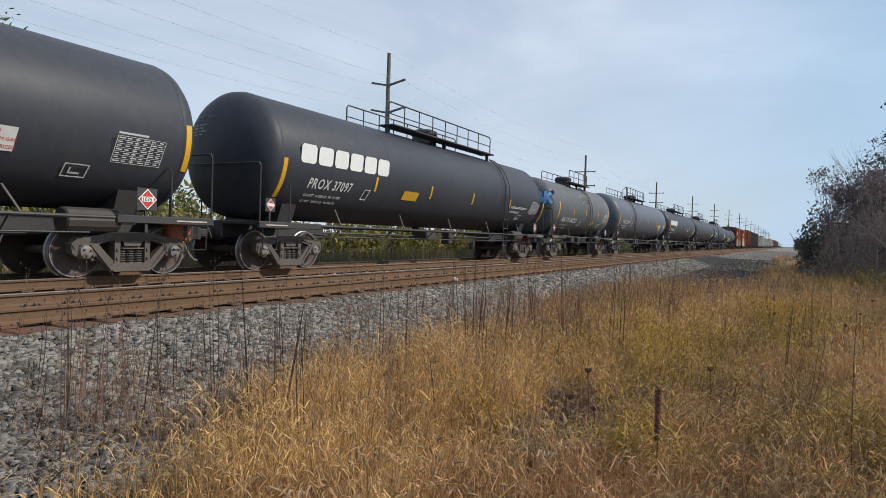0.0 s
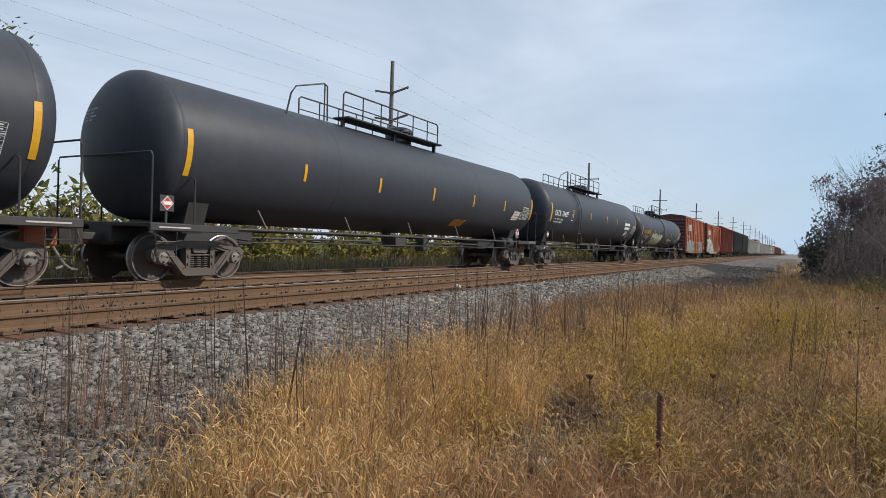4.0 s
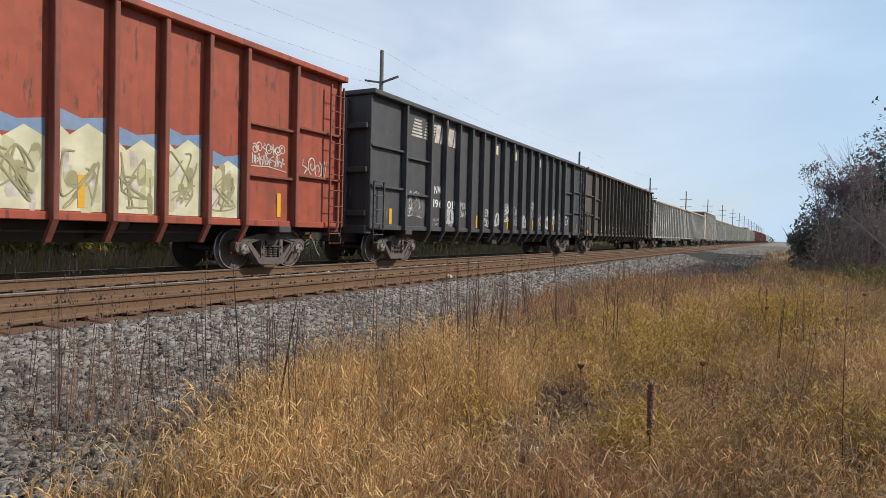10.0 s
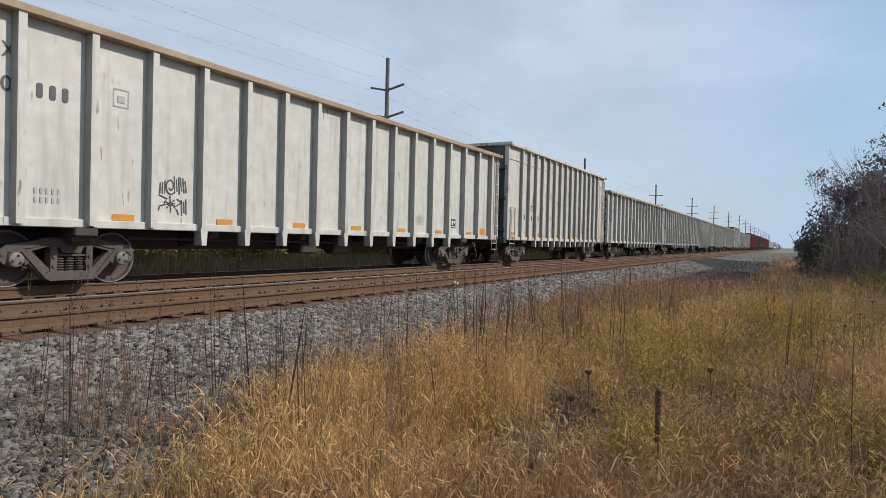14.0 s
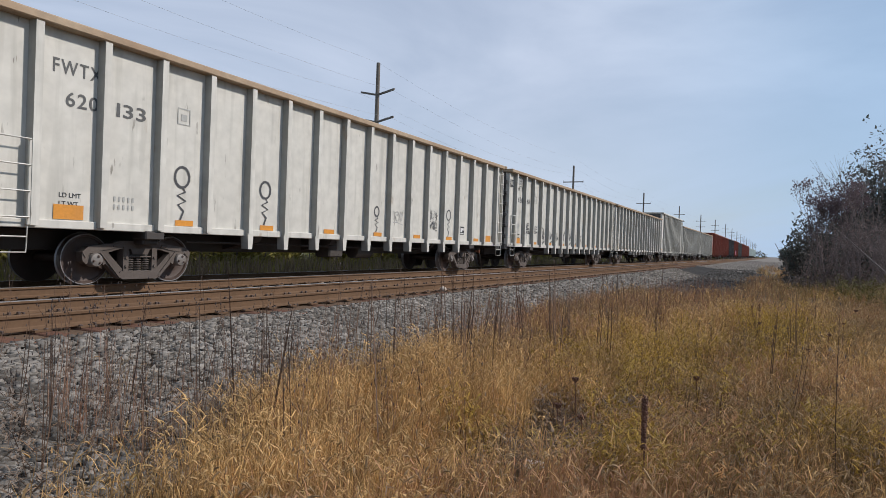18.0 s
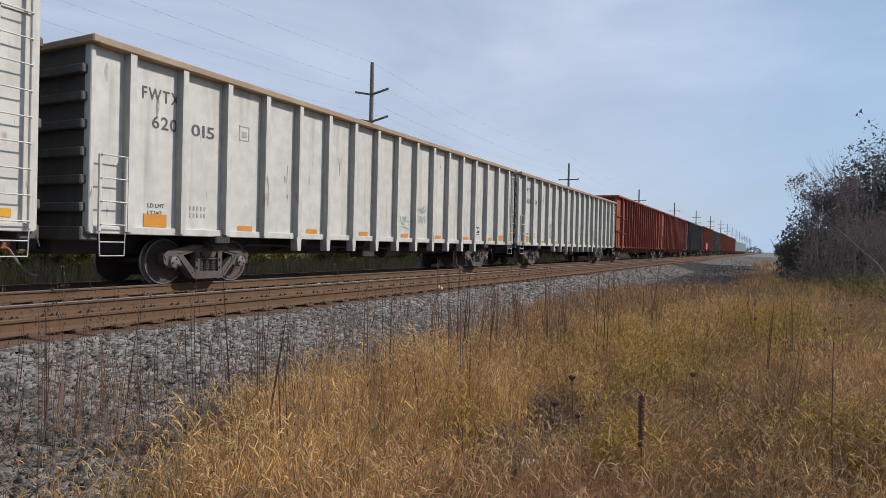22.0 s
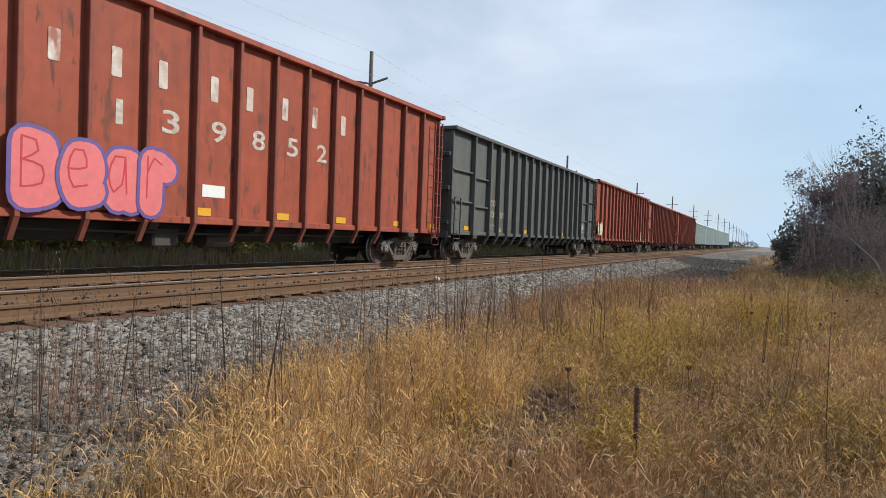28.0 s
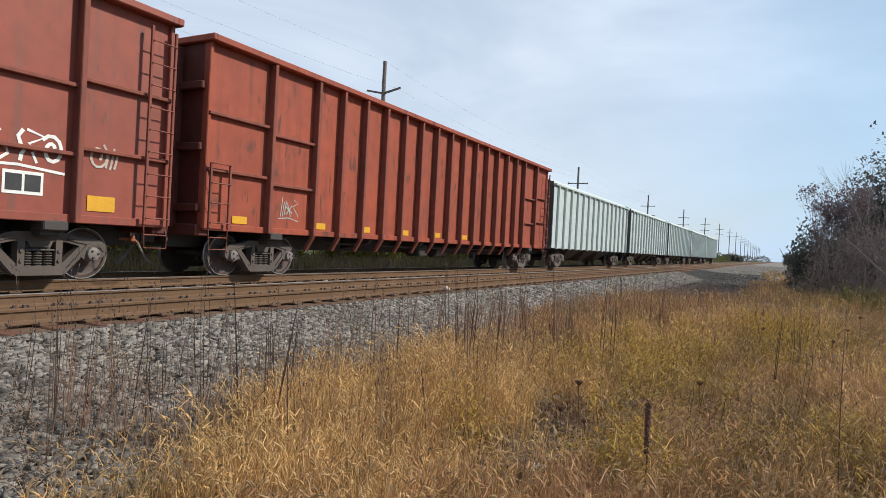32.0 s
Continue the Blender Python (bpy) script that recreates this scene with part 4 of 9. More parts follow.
def gon_rib(kind, foot):
    g = GON[kind]
    s = Solid()
    z0, w, d = 1.02, g["rw"], g["rd"]
    if kind == "bulk":
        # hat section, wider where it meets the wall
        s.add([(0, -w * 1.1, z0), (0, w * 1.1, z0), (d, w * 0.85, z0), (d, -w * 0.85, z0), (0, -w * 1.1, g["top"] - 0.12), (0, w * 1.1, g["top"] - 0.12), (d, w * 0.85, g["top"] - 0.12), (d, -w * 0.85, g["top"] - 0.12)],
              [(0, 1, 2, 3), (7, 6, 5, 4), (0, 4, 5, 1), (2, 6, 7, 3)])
        # both flanks take the second paint, which holds their shade
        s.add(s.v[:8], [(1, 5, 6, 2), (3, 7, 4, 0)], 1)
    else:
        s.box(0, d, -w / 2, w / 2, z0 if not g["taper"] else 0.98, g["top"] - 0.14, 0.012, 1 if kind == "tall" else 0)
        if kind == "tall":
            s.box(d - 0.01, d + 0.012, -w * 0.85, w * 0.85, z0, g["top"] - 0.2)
    if foot == "foot":
        s.prism([(-w * 1.15, z0 + 0.02), (w * 1.15, z0 + 0.02), (w * 0.75, 0.7), (-w * 0.75, 0.7)], -0.05, d * 0.93, 1)
        s.prism([(-w * 1.15, z0 + 0.02), (w * 1.15, z0 + 0.02), (w * 0.75, 0.7), (-w * 0.75, 0.7)], d * 0.93, d * 0.97)
    elif foot == "brace":
        s.add([(d - 0.1, -w / 2, 1.0), (d, -w / 2, 1.0), (d, w / 2, 1.0), (d - 0.1, w / 2, 1.0), (-0.14, -w / 2, 0.62), (-0.05, -w / 2, 0.62), (-0.05, w / 2, 0.62), (-0.14, w / 2, 0.62)],
              [(0, 3, 2, 1), (4, 5, 6, 7), (0, 1, 5, 4), (1, 2, 6, 5), (2, 3, 7, 6), (3, 0, 4, 7)])
    me = s.mesh("rib", [])
    me.polygons.foreach_set("material_index", s.m)
    return me


def painted(me, mat, second=None):
    """A copy of a bare mesh in one paint, or two, kept for later."""
    def make():
        c = me.copy()
        index = [p.material_index for p in me.polygons]
        c.materials.clear()
        for m in (mat, second or mat):
            c.materials.append(m)
        c.polygons.foreach_set("material_index", index)
        return c
    return cached(("painted", me.name, mat.name, second.name if second else ""), make)


def gondola(kind, mat, label, end_mat=None, chord_mat=None, cap=cap_steel, rib_mat=None):
    g = GON[kind]
    end_mat, chord_mat, rib_mat = end_mat or mat, chord_mat or mat, rib_mat or mat
    h, top = g["L"] / 2, g["top"]
    car = new("gondola_car")
    tagged(car, label, "freight car", "cars of the freight train")
    # walls
    def wall():
        s = Solid()
        s.box(0, 0.02, -h, h, 1.04, top - 0.06)
        if kind == "tall":
            s.box(0.02, 0.05, -h, h, top - 0.68, top - 0.62, 0.008)
        return s.mesh("side_wall", [])
    for d in (1, -1):
        w = part("side_wall", painted(cached(("wall", kind), wall), mat), car, at=(d * SIDE, 0, 0))
        if d < 0:
            w.rotation_euler.z = math.pi
        c = part("top_chord", painted(cached(("chord", kind), lambda: Solid().box(-0.06, g["rd"] + 0.05, -h - 0.06, h + 0.06, top - 0.14, top, 0.02).mesh("chord", [])), chord_mat), car, at=(d * SIDE, 0, 0))
        sill = part("side_sill", painted(cached(("sill", kind), lambda: Solid().box(-0.04, 0.09, -h, h, 0.98, 1.12, 0.012).mesh("sill", [])), mat), car, at=(d * SIDE, 0, 0))
        if d < 0:
            c.rotation_euler.z = sill.rotation_euler.z = math.pi
        for i, y in enumerate(g["ribs"]):
            foot = ""
            if g["feet"] and g["feet"][0] <= i <= g["feet"][1]:
                foot = "foot"
            elif g["taper"] and 2.9 < y < g["L"] - 2.9:
                foot = "brace"
            me = cached(("rib", kind, foot), lambda: gon_rib(kind, foot))
            r = part("rib", painted(me, rib_mat, rib_shade if kind in ("bulk", "tall") else None), car, at=(d * (SIDE + 0.02), -h + y, 0))
            if d < 0:
                r.rotation_euler.z = math.pi
        for k, (y0, y1) in enumerate(g["bars"]):
            for z in ((3.36, 2.22) if k in (0, 3) else (3.22, 2.1)):
                b = part("cross_bar", painted(cached(("bar", round(y1 - y0, 2)), lambda: Solid().box(0, 0.11, -(y1 - y0) / 2, (y1 - y0) / 2, -0.035, 0.035, 0.012).mesh("bar", [])), rib_mat), car,
                         at=(d * (SIDE + 0.02) - (0.11 if d < 0 else 0), -h + (y0 + y1) / 2, z))
    # ends: a plate between corner posts, with cross ribs
    def end():
        s = Solid()
        s.box(-SIDE, SIDE, 0, 0.03, 1.0, top - 0.05)
        s.box(-SIDE, SIDE, -0.12, 0.2, 0.86, 1.1, 0.02)
        return s.mesh("end_wall", [])
    n = 6 if kind in ("bulk", "plain") else 3
    for d in (-1, 1):
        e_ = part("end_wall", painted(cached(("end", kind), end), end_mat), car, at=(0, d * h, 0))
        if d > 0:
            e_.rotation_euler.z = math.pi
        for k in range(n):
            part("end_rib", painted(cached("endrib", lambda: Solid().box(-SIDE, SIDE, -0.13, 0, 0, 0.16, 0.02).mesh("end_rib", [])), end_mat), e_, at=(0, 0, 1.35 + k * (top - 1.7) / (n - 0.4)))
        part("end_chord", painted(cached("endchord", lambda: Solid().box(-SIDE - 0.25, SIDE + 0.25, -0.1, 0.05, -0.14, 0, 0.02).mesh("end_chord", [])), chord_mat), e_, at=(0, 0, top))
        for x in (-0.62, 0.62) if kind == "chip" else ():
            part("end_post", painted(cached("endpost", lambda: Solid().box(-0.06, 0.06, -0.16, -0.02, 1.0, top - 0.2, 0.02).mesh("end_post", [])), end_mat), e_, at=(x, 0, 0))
        for x in (-SIDE, SIDE):
            part("corner_post", painted(cached(("corner", kind), lambda: Solid().box(-0.09, 0.09, -0.03, 0.06, 1.0, top - 0.05, 0.015).mesh("corner_post", [])), mat), e_, at=(x, 0, 0))
    part("floor", painted(cached(("floor", kind), lambda: Solid().box(-SIDE, SIDE, -h, h, 0.98, 1.04).mesh("floor", [])), dark_iron), car)
    part("centre_sill", cached(("csill", kind), lambda: Solid().box(-0.35, 0.35, -h, h, 0.6, 0.98, 0.02).mesh("centre_sill", [dark_iron])), car)
    for y in (-h * 0.42, -h * 0.14, h * 0.14, h * 0.42):
        part("crossbearer", cached("bearer", lambda: Solid().prism([(-1.38, 0.98), (1.38, 0.98), (1.3, 0.86), (0.35, 0.66), (-0.35, 0.66), (-1.3, 0.86)], -0.1, 0.1, axis="y").mesh("crossbearer", [dark_iron])), car, at=(0, y, 0))
    part("brake_pipe", cached(("pipe", kind), lambda: Solid().tube([(1.1, -h * 0.6, 0.82), (1.12, 0, 0.78), (1.1, h * 0.6, 0.82)], 0.025, 6).mesh("brake_pipe", [dark_iron])), car)
    part("air_reservoir", cached("reservoir", lambda: Solid().lathe([(-1.0, 0.2), (-0.98, 0.23), (-0.2, 0.23), (-0.18, 0.2)], 14, axis="y").mesh("air_reservoir", [dark_iron])), car, at=(0.8, 1.2, 0.7))
    part("brake_valve", cached("valve", lambda: Solid().box(0, 0.5, -0.3, 0.3, 0.5, 0.9, 0.04).mesh("brake_valve", [dark_iron])), car, at=(0.6, -0.9, 0))
    for d in (-1, 1):
        part("side_bearing", cached("sbear", lambda: Solid().box(-1.38, 1.38, -0.16, 0.16, 0.74, 1.0, 0.03).box(1.1, 1.5, -0.2, 0.2, 0.84, 1.0, 0.02).mesh("side_bearing", [dark_iron])), car, at=(0, d * (h - g["over"]), 0))
    # ladders at the corners
    tall = kind in ("chip", "plain")
    off, near = (0.03, 0.19) if tall else (0.12, 0.15)
    for d, y0, y1 in ((-1, -h + off, -h + off + 0.5), (1, h - off - 0.5, h - off)):
        z1 = top - 0.3 if d > 0 else 2.35
        ladder(car, (kind, d, 1), SIDE + near, y0, y1, 1.02, z1, rib_mat, 0.4)
        ladder(car, (kind, d, -1), -SIDE - near, y0, y1, 1.02, z1, rib_mat, 0.4)
    couplers(car, h + 0.0)
    for d in (-1, 1):
        truck(car, d * (h - g["over"]), cap)
    return car


def tapes(car, kind, spots, mat, x=SIDE + 0.03, w=0.42, hgt=0.16, z=1.16):
    h = GON[kind]["L"] / 2
    for y in spots:
        plate(car, "reflector", -h + y - w / 2, -h + y + w / 2, z, z + hgt, x, mat, "yellow reflective sheeting")


def bay(kind, i):
    """The middle of the i-th bay, along the car."""
    g = GON[kind]
    r = [0.0] + g["ribs"] + [g["L"]]
    return -g["L"] / 2 + (r[i] + r[i + 1]) / 2


# -- tank cars --
def tank_mesh(length, r, zc):
    half = length / 2
    head = 0.62
    prof = [(-half + head * (1 - math.cos(math.pi / 2 * k / 8)), max(0.02, r * math.sin(math.pi / 2 * k / 8))) for k in range(9)]
    body = [(-half + head + (length - 2 * head) * k / 6, r) for k in range(1, 6)]
    full = prof + body + [(-a_, b_) for a_, b_ in prof[::-1]]
    s = Solid().lathe(full, 56, axis="y", at=(0, 0, zc))
    return s.mesh("tank_shell", [], True)


def seam_mesh(r, zc, wide=0.05):
    s = Solid()
    s.lathe([(-wide / 2, r), (-wide / 2, r + 0.003), (wide / 2, r + 0.003), (wide / 2, r)], 56, axis="y", at=(0, 0, zc), closed=False)
    return s.mesh("seam", [])


def curved_plate(r, zc, z0, z1, w, n=6):
    """A strip of tape laid on the round of the tank, from z0 up to z1."""
    s = Solid()
    v = []
    for k in range(n + 1):
        z = z0 + (z1 - z0) * k / n - zc
        for q in (r + 0.003, r + 0.009):
            x = math.sqrt(max(0.01, q * q - z * z))
            v += [(x, -w / 2, z + zc), (x, w / 2, z + zc)]
    f = []
    for k in range(n):
        a_, b_ = 4 * k, 4 * k + 4
        f += [(a_ + 2, a_ + 3, b_ + 3, b_ + 2), (a_, a_ + 2, b_ + 2, b_), (a_ + 1, b_ + 1, b_ + 3, a_ + 3)]
    f += [(0, 1, 3, 2), (4 * n, 4 * n + 2, 4 * n + 3, 4 * n + 1)]
    s.add(v, f)
    return s.mesh("tape", [])


def on_tank(car, name, me, y, label=""):
    return part(name, me, car, label, at=(0, y, 0))


def table_mesh(w, hgt):
    """A stencilled data table: frame, lines and rows of small unreadable marks."""
    s = Solid()
    for k in range(8):
        z = hgt * k / 7
        s.box(0, 0.003, 0, w, z, z + 0.006)
        if k < 7:
            for j in range(6):
                y = 0.03 + j * w / 6
                s.box(0, 0.003, y, y + w / 6 * (0.5 if (j + k) % 3 else 0.75), z + 0.03, z + hgt / 7 - 0.022)
    for k in range(4):
        y = w * (0, 0.4, 0.7, 1)[k]
        s.box(0, 0.003, y, y + 0.008, 0, hgt)
    s.box(0, 0.003, 0, w * 0.6, hgt + 0.04, hgt + 0.075)
    return s.mesh("data_table", [white_paint])


def surface(r, zc, z):
    return math.sqrt(max(0.0, r * r - (z - zc) ** 2))


def flat_on(car, name, me, y, z, r, zc, label="", lift=0.006):
    """Lays a flat mark against the round of the tank at height z: leaning with the shell."""
    lean = math.asin((z - zc) / r)
    ob = part(name, me, car, label, at=((r + lift) * math.cos(lean), y, zc + (r + lift) * math.sin(lean)))
    ob.rotation_euler.y = -lean
    return ob


def diamond_mesh():
    s = Solid()
    s.prism([(0, -0.19), (0.19, 0), (0, 0.19), (-0.19, 0)], 0, 0.006, 1)
    s.prism([(0, -0.165), (0.165, 0), (0, 0.165), (-0.165, 0)], 0.006, 0.009, 0)
    s.box(0.009, 0.011, -0.12, 0.12, -0.045, 0.045, mi=1)
    return s.mesh("placard", [red_paint, white_paint])


def rails_mesh(length, w, high, mat, gate=True):
    """Platform railing on a tank's top: bent tube loops with posts."""
    s = Solid()
    for x in (-w, w):
        s.tube([(x, -length / 2, 0), (x, -length / 2, high - 0.08), (x, -length / 2 + 0.08, high), (x, length / 2 - 0.08, high), (x, length / 2, high - 0.08), (x, length / 2, 0)], 0.024, 6)
        s.tube([(x, -length / 2, high * 0.5), (x, length / 2, high * 0.5)], 0.018, 6)
        k = 1
        while k * 0.9 < length - 0.3:
            s.tube([(x, -length / 2 + k * 0.9, 0), (x, -length / 2 + k * 0.9, high)], 0.02, 6)
            k += 1
    if gate:
        for y in (-length / 2, length / 2):
            s.tube([(-w, y, high), (w, y, high)], 0.02, 6)
    return s.mesh("railing", [mat])


def tank_car(length, paint, label, r=1.5, zc=2.7, cap=cap_steel, ladder_at=None, platform=(0.0, 3.0), dome=0.5, loops=True, tape=(), mark=None):
    """length: over the couplers."""
    half = length / 2
    body = length - 1.35
    car = new("tank_car")
    tagged(car, label, "tank car", "cars of the freight train")
    key = (round(length, 1), r)
    part("tank_shell", painted(cached(("tank", key), lambda: tank_mesh(body, r, zc)), paint), car)
    for y in (-body * 0.5 + 0.66, -body * 0.22, body * 0.2, body * 0.5 - 0.66):
        part("seam", painted(cached(("seam", r), lambda: seam_mesh(r, zc)), paint), car, at=(0, y, 0))
    # stub sills, end platforms, side rails
    for d in (-1, 1):
        part("stub_sill", cached("stub", lambda: Solid().box(-0.36, 0.36, -1.79, 1.79, 0.72, 1.1, 0.03).mesh("stub_sill", [sill_black])), car, at=(0, d * (half - 2.41), 0))
        part("saddle", cached("saddle", lambda: Solid().prism([(-1.05, 1.75), (1.05, 1.75), (0.8, 0.95), (-0.8, 0.95)], -0.25, 0.25, axis="y").mesh("saddle", [sill_black])), car, at=(0, d * (half - 2.1), 0))
    for d in (-1, 1):
        def deck():
            s = Solid()
            y0, y1 = sorted((d * (half - 0.62), d * (half - 1.5)))
            s.box(-1.5, 1.5, y0, y1, 1.05, 1.13, 0.012)
            s.box(1.44, 1.52, *sorted((d * (half - 0.62), d * (half - 2.7))), 0.98, 1.12, 0.012)
            s.box(-1.52, -1.44, *sorted((d * (half - 0.62), d * (half - 2.7))), 0.98, 1.12, 0.012)
            # corner handrails and steps
            for x in (-1.48, 1.48):
                s.tube([(x, d * (half - 0.66), 1.1), (x, d * (half - 0.66), 2.35), (x * 0.97, d * (half - 0.66), 2.42), (-x * 0.2, d * (half - 0.66), 2.42)], 0.018, 6)
                s.tube([(x, d * (half - 1.6), 1.1), (x, d * (half - 1.6), 2.0), (x * 0.93, d * (half - 1.6), 2.05)], 0.018, 6)
                s.tube([(x, d * (half - 0.75), 1.08), (x, d * (half - 0.78), 0.5), (x, d * (half - 1.2), 0.5), (x, d * (half - 1.23), 1.08)], 0.016, 5)
                s.tube([(x, d * (half - 0.78), 0.78), (x, d * (half - 1.2), 0.78)], 0.014, 5)
            return s.mesh("end_platform", [sill_black])
        part("end_platform", cached(("deck", key, d), deck), car)
        plate(car, "label_strip", *sorted((d * (half - 0.8), d * (half - 1.5))), 1.035, 1.062, 1.522, worn_white, "white stencilled strip")
    def rails():
        s = Solid()
        for x in (-1.46, 1.46):
            s.tube([(x, -half + 2.6, 1.07), (x, half - 2.6, 1.07)], 0.032, 8)
        for x in (1.2,):
            s.tube([(x, -half + 3.0, 0.8), (x, half - 3.0, 0.8)], 0.02, 6)
        y = -half + 3.6
        while y < half - 3.3:
            s.tube([(1.46, y, 1.07), (1.2, y, 0.8), (0.5, y, 0.85)], 0.016, 5)
            y += 2.4
        return s.mesh("side_rail", [sill_black])
    part("side_rail", cached(("rails", key), rails), car)
    def struts():
        s = Solid()
        y = -half + 3.3
        while y < half - 3:
            s.box(1.38, 1.44, y, y + 0.04, 1.07, 1.12)
            s.tube([(1.45, y + 0.28, 1.08), (1.44, y, 1.5)], 0.02, 5)
            y += 3.05
        return s.mesh("rail_struts", [cap_steel])
    part("rail_struts", cached(("struts", key), struts), car)
    def fittings():
        s = Solid()
        s.lathe([(-0.75, 0.2), (-0.72, 0.23), (0.2, 0.23), (0.23, 0.2)], 14, axis="y", at=(0.95, half - 2.6, 1.0))
        s.box(0.3, 0.8, -0.6, 0.0, 0.75, 1.12, 0.03)
        s.box(0.2, 0.55, 1.5, 1.8, 0.62, 1.15, 0.03)
        s.lathe([(0.85, 0.14), (1.25, 0.14)], 10, axis="z", at=(0, 0, 0))
        s.tube([(0.3, -half + 3.5, 0.9), (0.3, half - 3.5, 0.9)], 0.03, 6)
        return s.mesh("brake_gear", [dark_iron])
    part("brake_gear", cached(("fit", key), fittings), car)
    # top platform
    py, pl, high = (*platform, 0.72)[:3]
    ztop = zc + r
    def deck_top():
        s = Solid()
        for x in (-0.72, 0.72):
            s.box(x - 0.28, x + 0.28, -pl / 2, pl / 2, 0.0, 0.05, 0.01)
            for y in (-pl / 2 + 0.1, 0, pl / 2 - 0.1):
                s.box(x - 0.05, x + 0.05, y - 0.04, y + 0.04, -0.28, 0.02)
        return s.mesh("walkway", [sill_black])
    part("walkway", cached(("walk", pl), deck_top), car, at=(0, py, ztop + 0.04))
    part("railing", cached(("railing", pl, high), lambda: rails_mesh(pl, 0.8, high, sill_black, False)), car, at=(0, py, ztop + 0.06))
    def dome_mesh():
        s = Solid()
        s.lathe([(-0.1, 0.44), (0.3, 0.44), (0.32, 0.47), (0.4, 0.47), (0.44, 0.44), (0.5, 0.3), (0.52, 0.05)], 24, axis="z")
        for k in range(8):
            a_ = math.tau * k / 8
            s.box(0.45 * math.cos(a_) - 0.03, 0.45 * math.cos(a_) + 0.03, 0.45 * math.sin(a_) - 0.03, 0.45 * math.sin(a_) + 0.03, 0.26, 0.42, 0.008)
        return s.mesh("dome", [tank_black], 40)
    part("dome", cached("dome", dome_mesh), car, "black valve dome", at=(0, py + dome, ztop))
    if loops:
        def loop():
            s = Solid()
            s.tube([(0.85, -1.3, -0.2), (0.9, -1.2, 0.35), (0.92, -1.05, 0.55), (0.92, 0.0, 0.85), (0.92, 0.12, 0.8), (0.92, 0.15, -0.1)], 0.022, 6)
            s.tube([(0.92, 0.02, -0.1), (0.92, 0.02, 0.84)], 0.02, 6)
            return s.mesh("grab_loop", [sill_black])
        part("grab_loop", cached("loop", loop), car, at=(0, py - pl / 2 - 0.95, ztop - 0.1))
    if ladder_at is not None:
        def climb():
            s = Solid()
            arc = [(math.cos(a_) * (r + 0.1), math.sin(a_) * (r + 0.1) + zc) for a_ in [radians(d_) for d_ in range(-12, 66, 6)]]
            for y in (-0.2, 0.2):
                s.tube([(1.5, y, 0.55), (1.52, y, 1.1)] + [(x, y, z) for x, z in arc if z > 2.4], 0.02, 6)
            for x, z in [(1.51, 0.6), (1.51, 0.95), (1.53, 1.3), (1.56, 1.65), (1.58, 2.0)] + [q for q in arc if q[1] > 2.3]:
                s.tube([(x, -0.2, z), (x, 0.2, z)], 0.015, 5)
            return s.mesh("ladder", [sill_black])
        part("ladder", cached(("climb", r), climb), car, at=(0, ladder_at, 0))
    # small stencils on the leading head
    def head_y(x, z):
        q = min(0.98, math.hypot(x, z - zc) / r)
        return -body / 2 + 0.62 * (1 - math.sqrt(1 - q * q)) - 0.006
    x = -0.95
    for ch in (mark or "").replace(" ", "  "):
        if ch != " ":
            me, wide = sign_mesh(ch, stencil_dim, 0.012)
            me = me.copy()
            co = [(x + 0.11 * v.co.y, 3.46 + 0.12 * v.co.z + 0.14 * (zc - 2.7)) for v in me.vertices]
            for v, (p, q) in zip(me.vertices, co):
                v.co = (p, head_y(p, q), q)
            part("head_mark", me, car, "small white stencilled character")
            x += 0.11 * wide + 0.02
        else:
            x += 0.03
    def head_marks():
        s = Solid()
        for k in range(4):
            z, w, hh = 3.34 - 0.075 * k, 0.042, 0.034
            for j in range(10 - 2 * (k % 2)):
                if j == 4:
                    continue
                x = -0.95 + j * w * 1.45
                s.add([(p, head_y(p, q), q) for p, q in ((x, z), (x + w, z), (x + w, z + hh), (x, z + hh))], [(0, 1, 2, 3)])
        return s.mesh("head_stencils", [stencil_dim])
    part("head_stencils", cached(("headmarks", key), head_marks), car, "small white stencil marks")
    # tape marks
    for y, z0, z1, w in tape:
        me = cached(("tape", r, z0, z1, w), lambda: curved_plate(r, zc, z0, z1, w))
        on_tank(car, "reflector", painted(me, yellow_tape), y, "yellow reflective strip")
    couplers(car, half - 0.68)
    for d in (-1, 1):
        truck(car, d * (half - 2.1), cap)
    return car


def set_train(car, middle):
    TRAIN.append((car, middle))
    car.location = (TRACK, middle, 0)


R, ZC = 1.5, 2.7
# coupler lines of the tank cars along the track, at the start
S = [9.55, 28.9, 41.96, 62.2, 82.4, 103.1, 124.04, 145.15]


def stripes(head, small, tail, zh=2.45, zs=2.5):
    """Yellow strips along a tank: a tall one near each end, short ones between."""
    return [(head, zh - 0.44, zh + 0.46, 0.13)] + [(y, zs - 0.19, zs + 0.21, 0.09) for y in small] + [(tail, zh - 0.44, zh + 0.44, 0.12)]


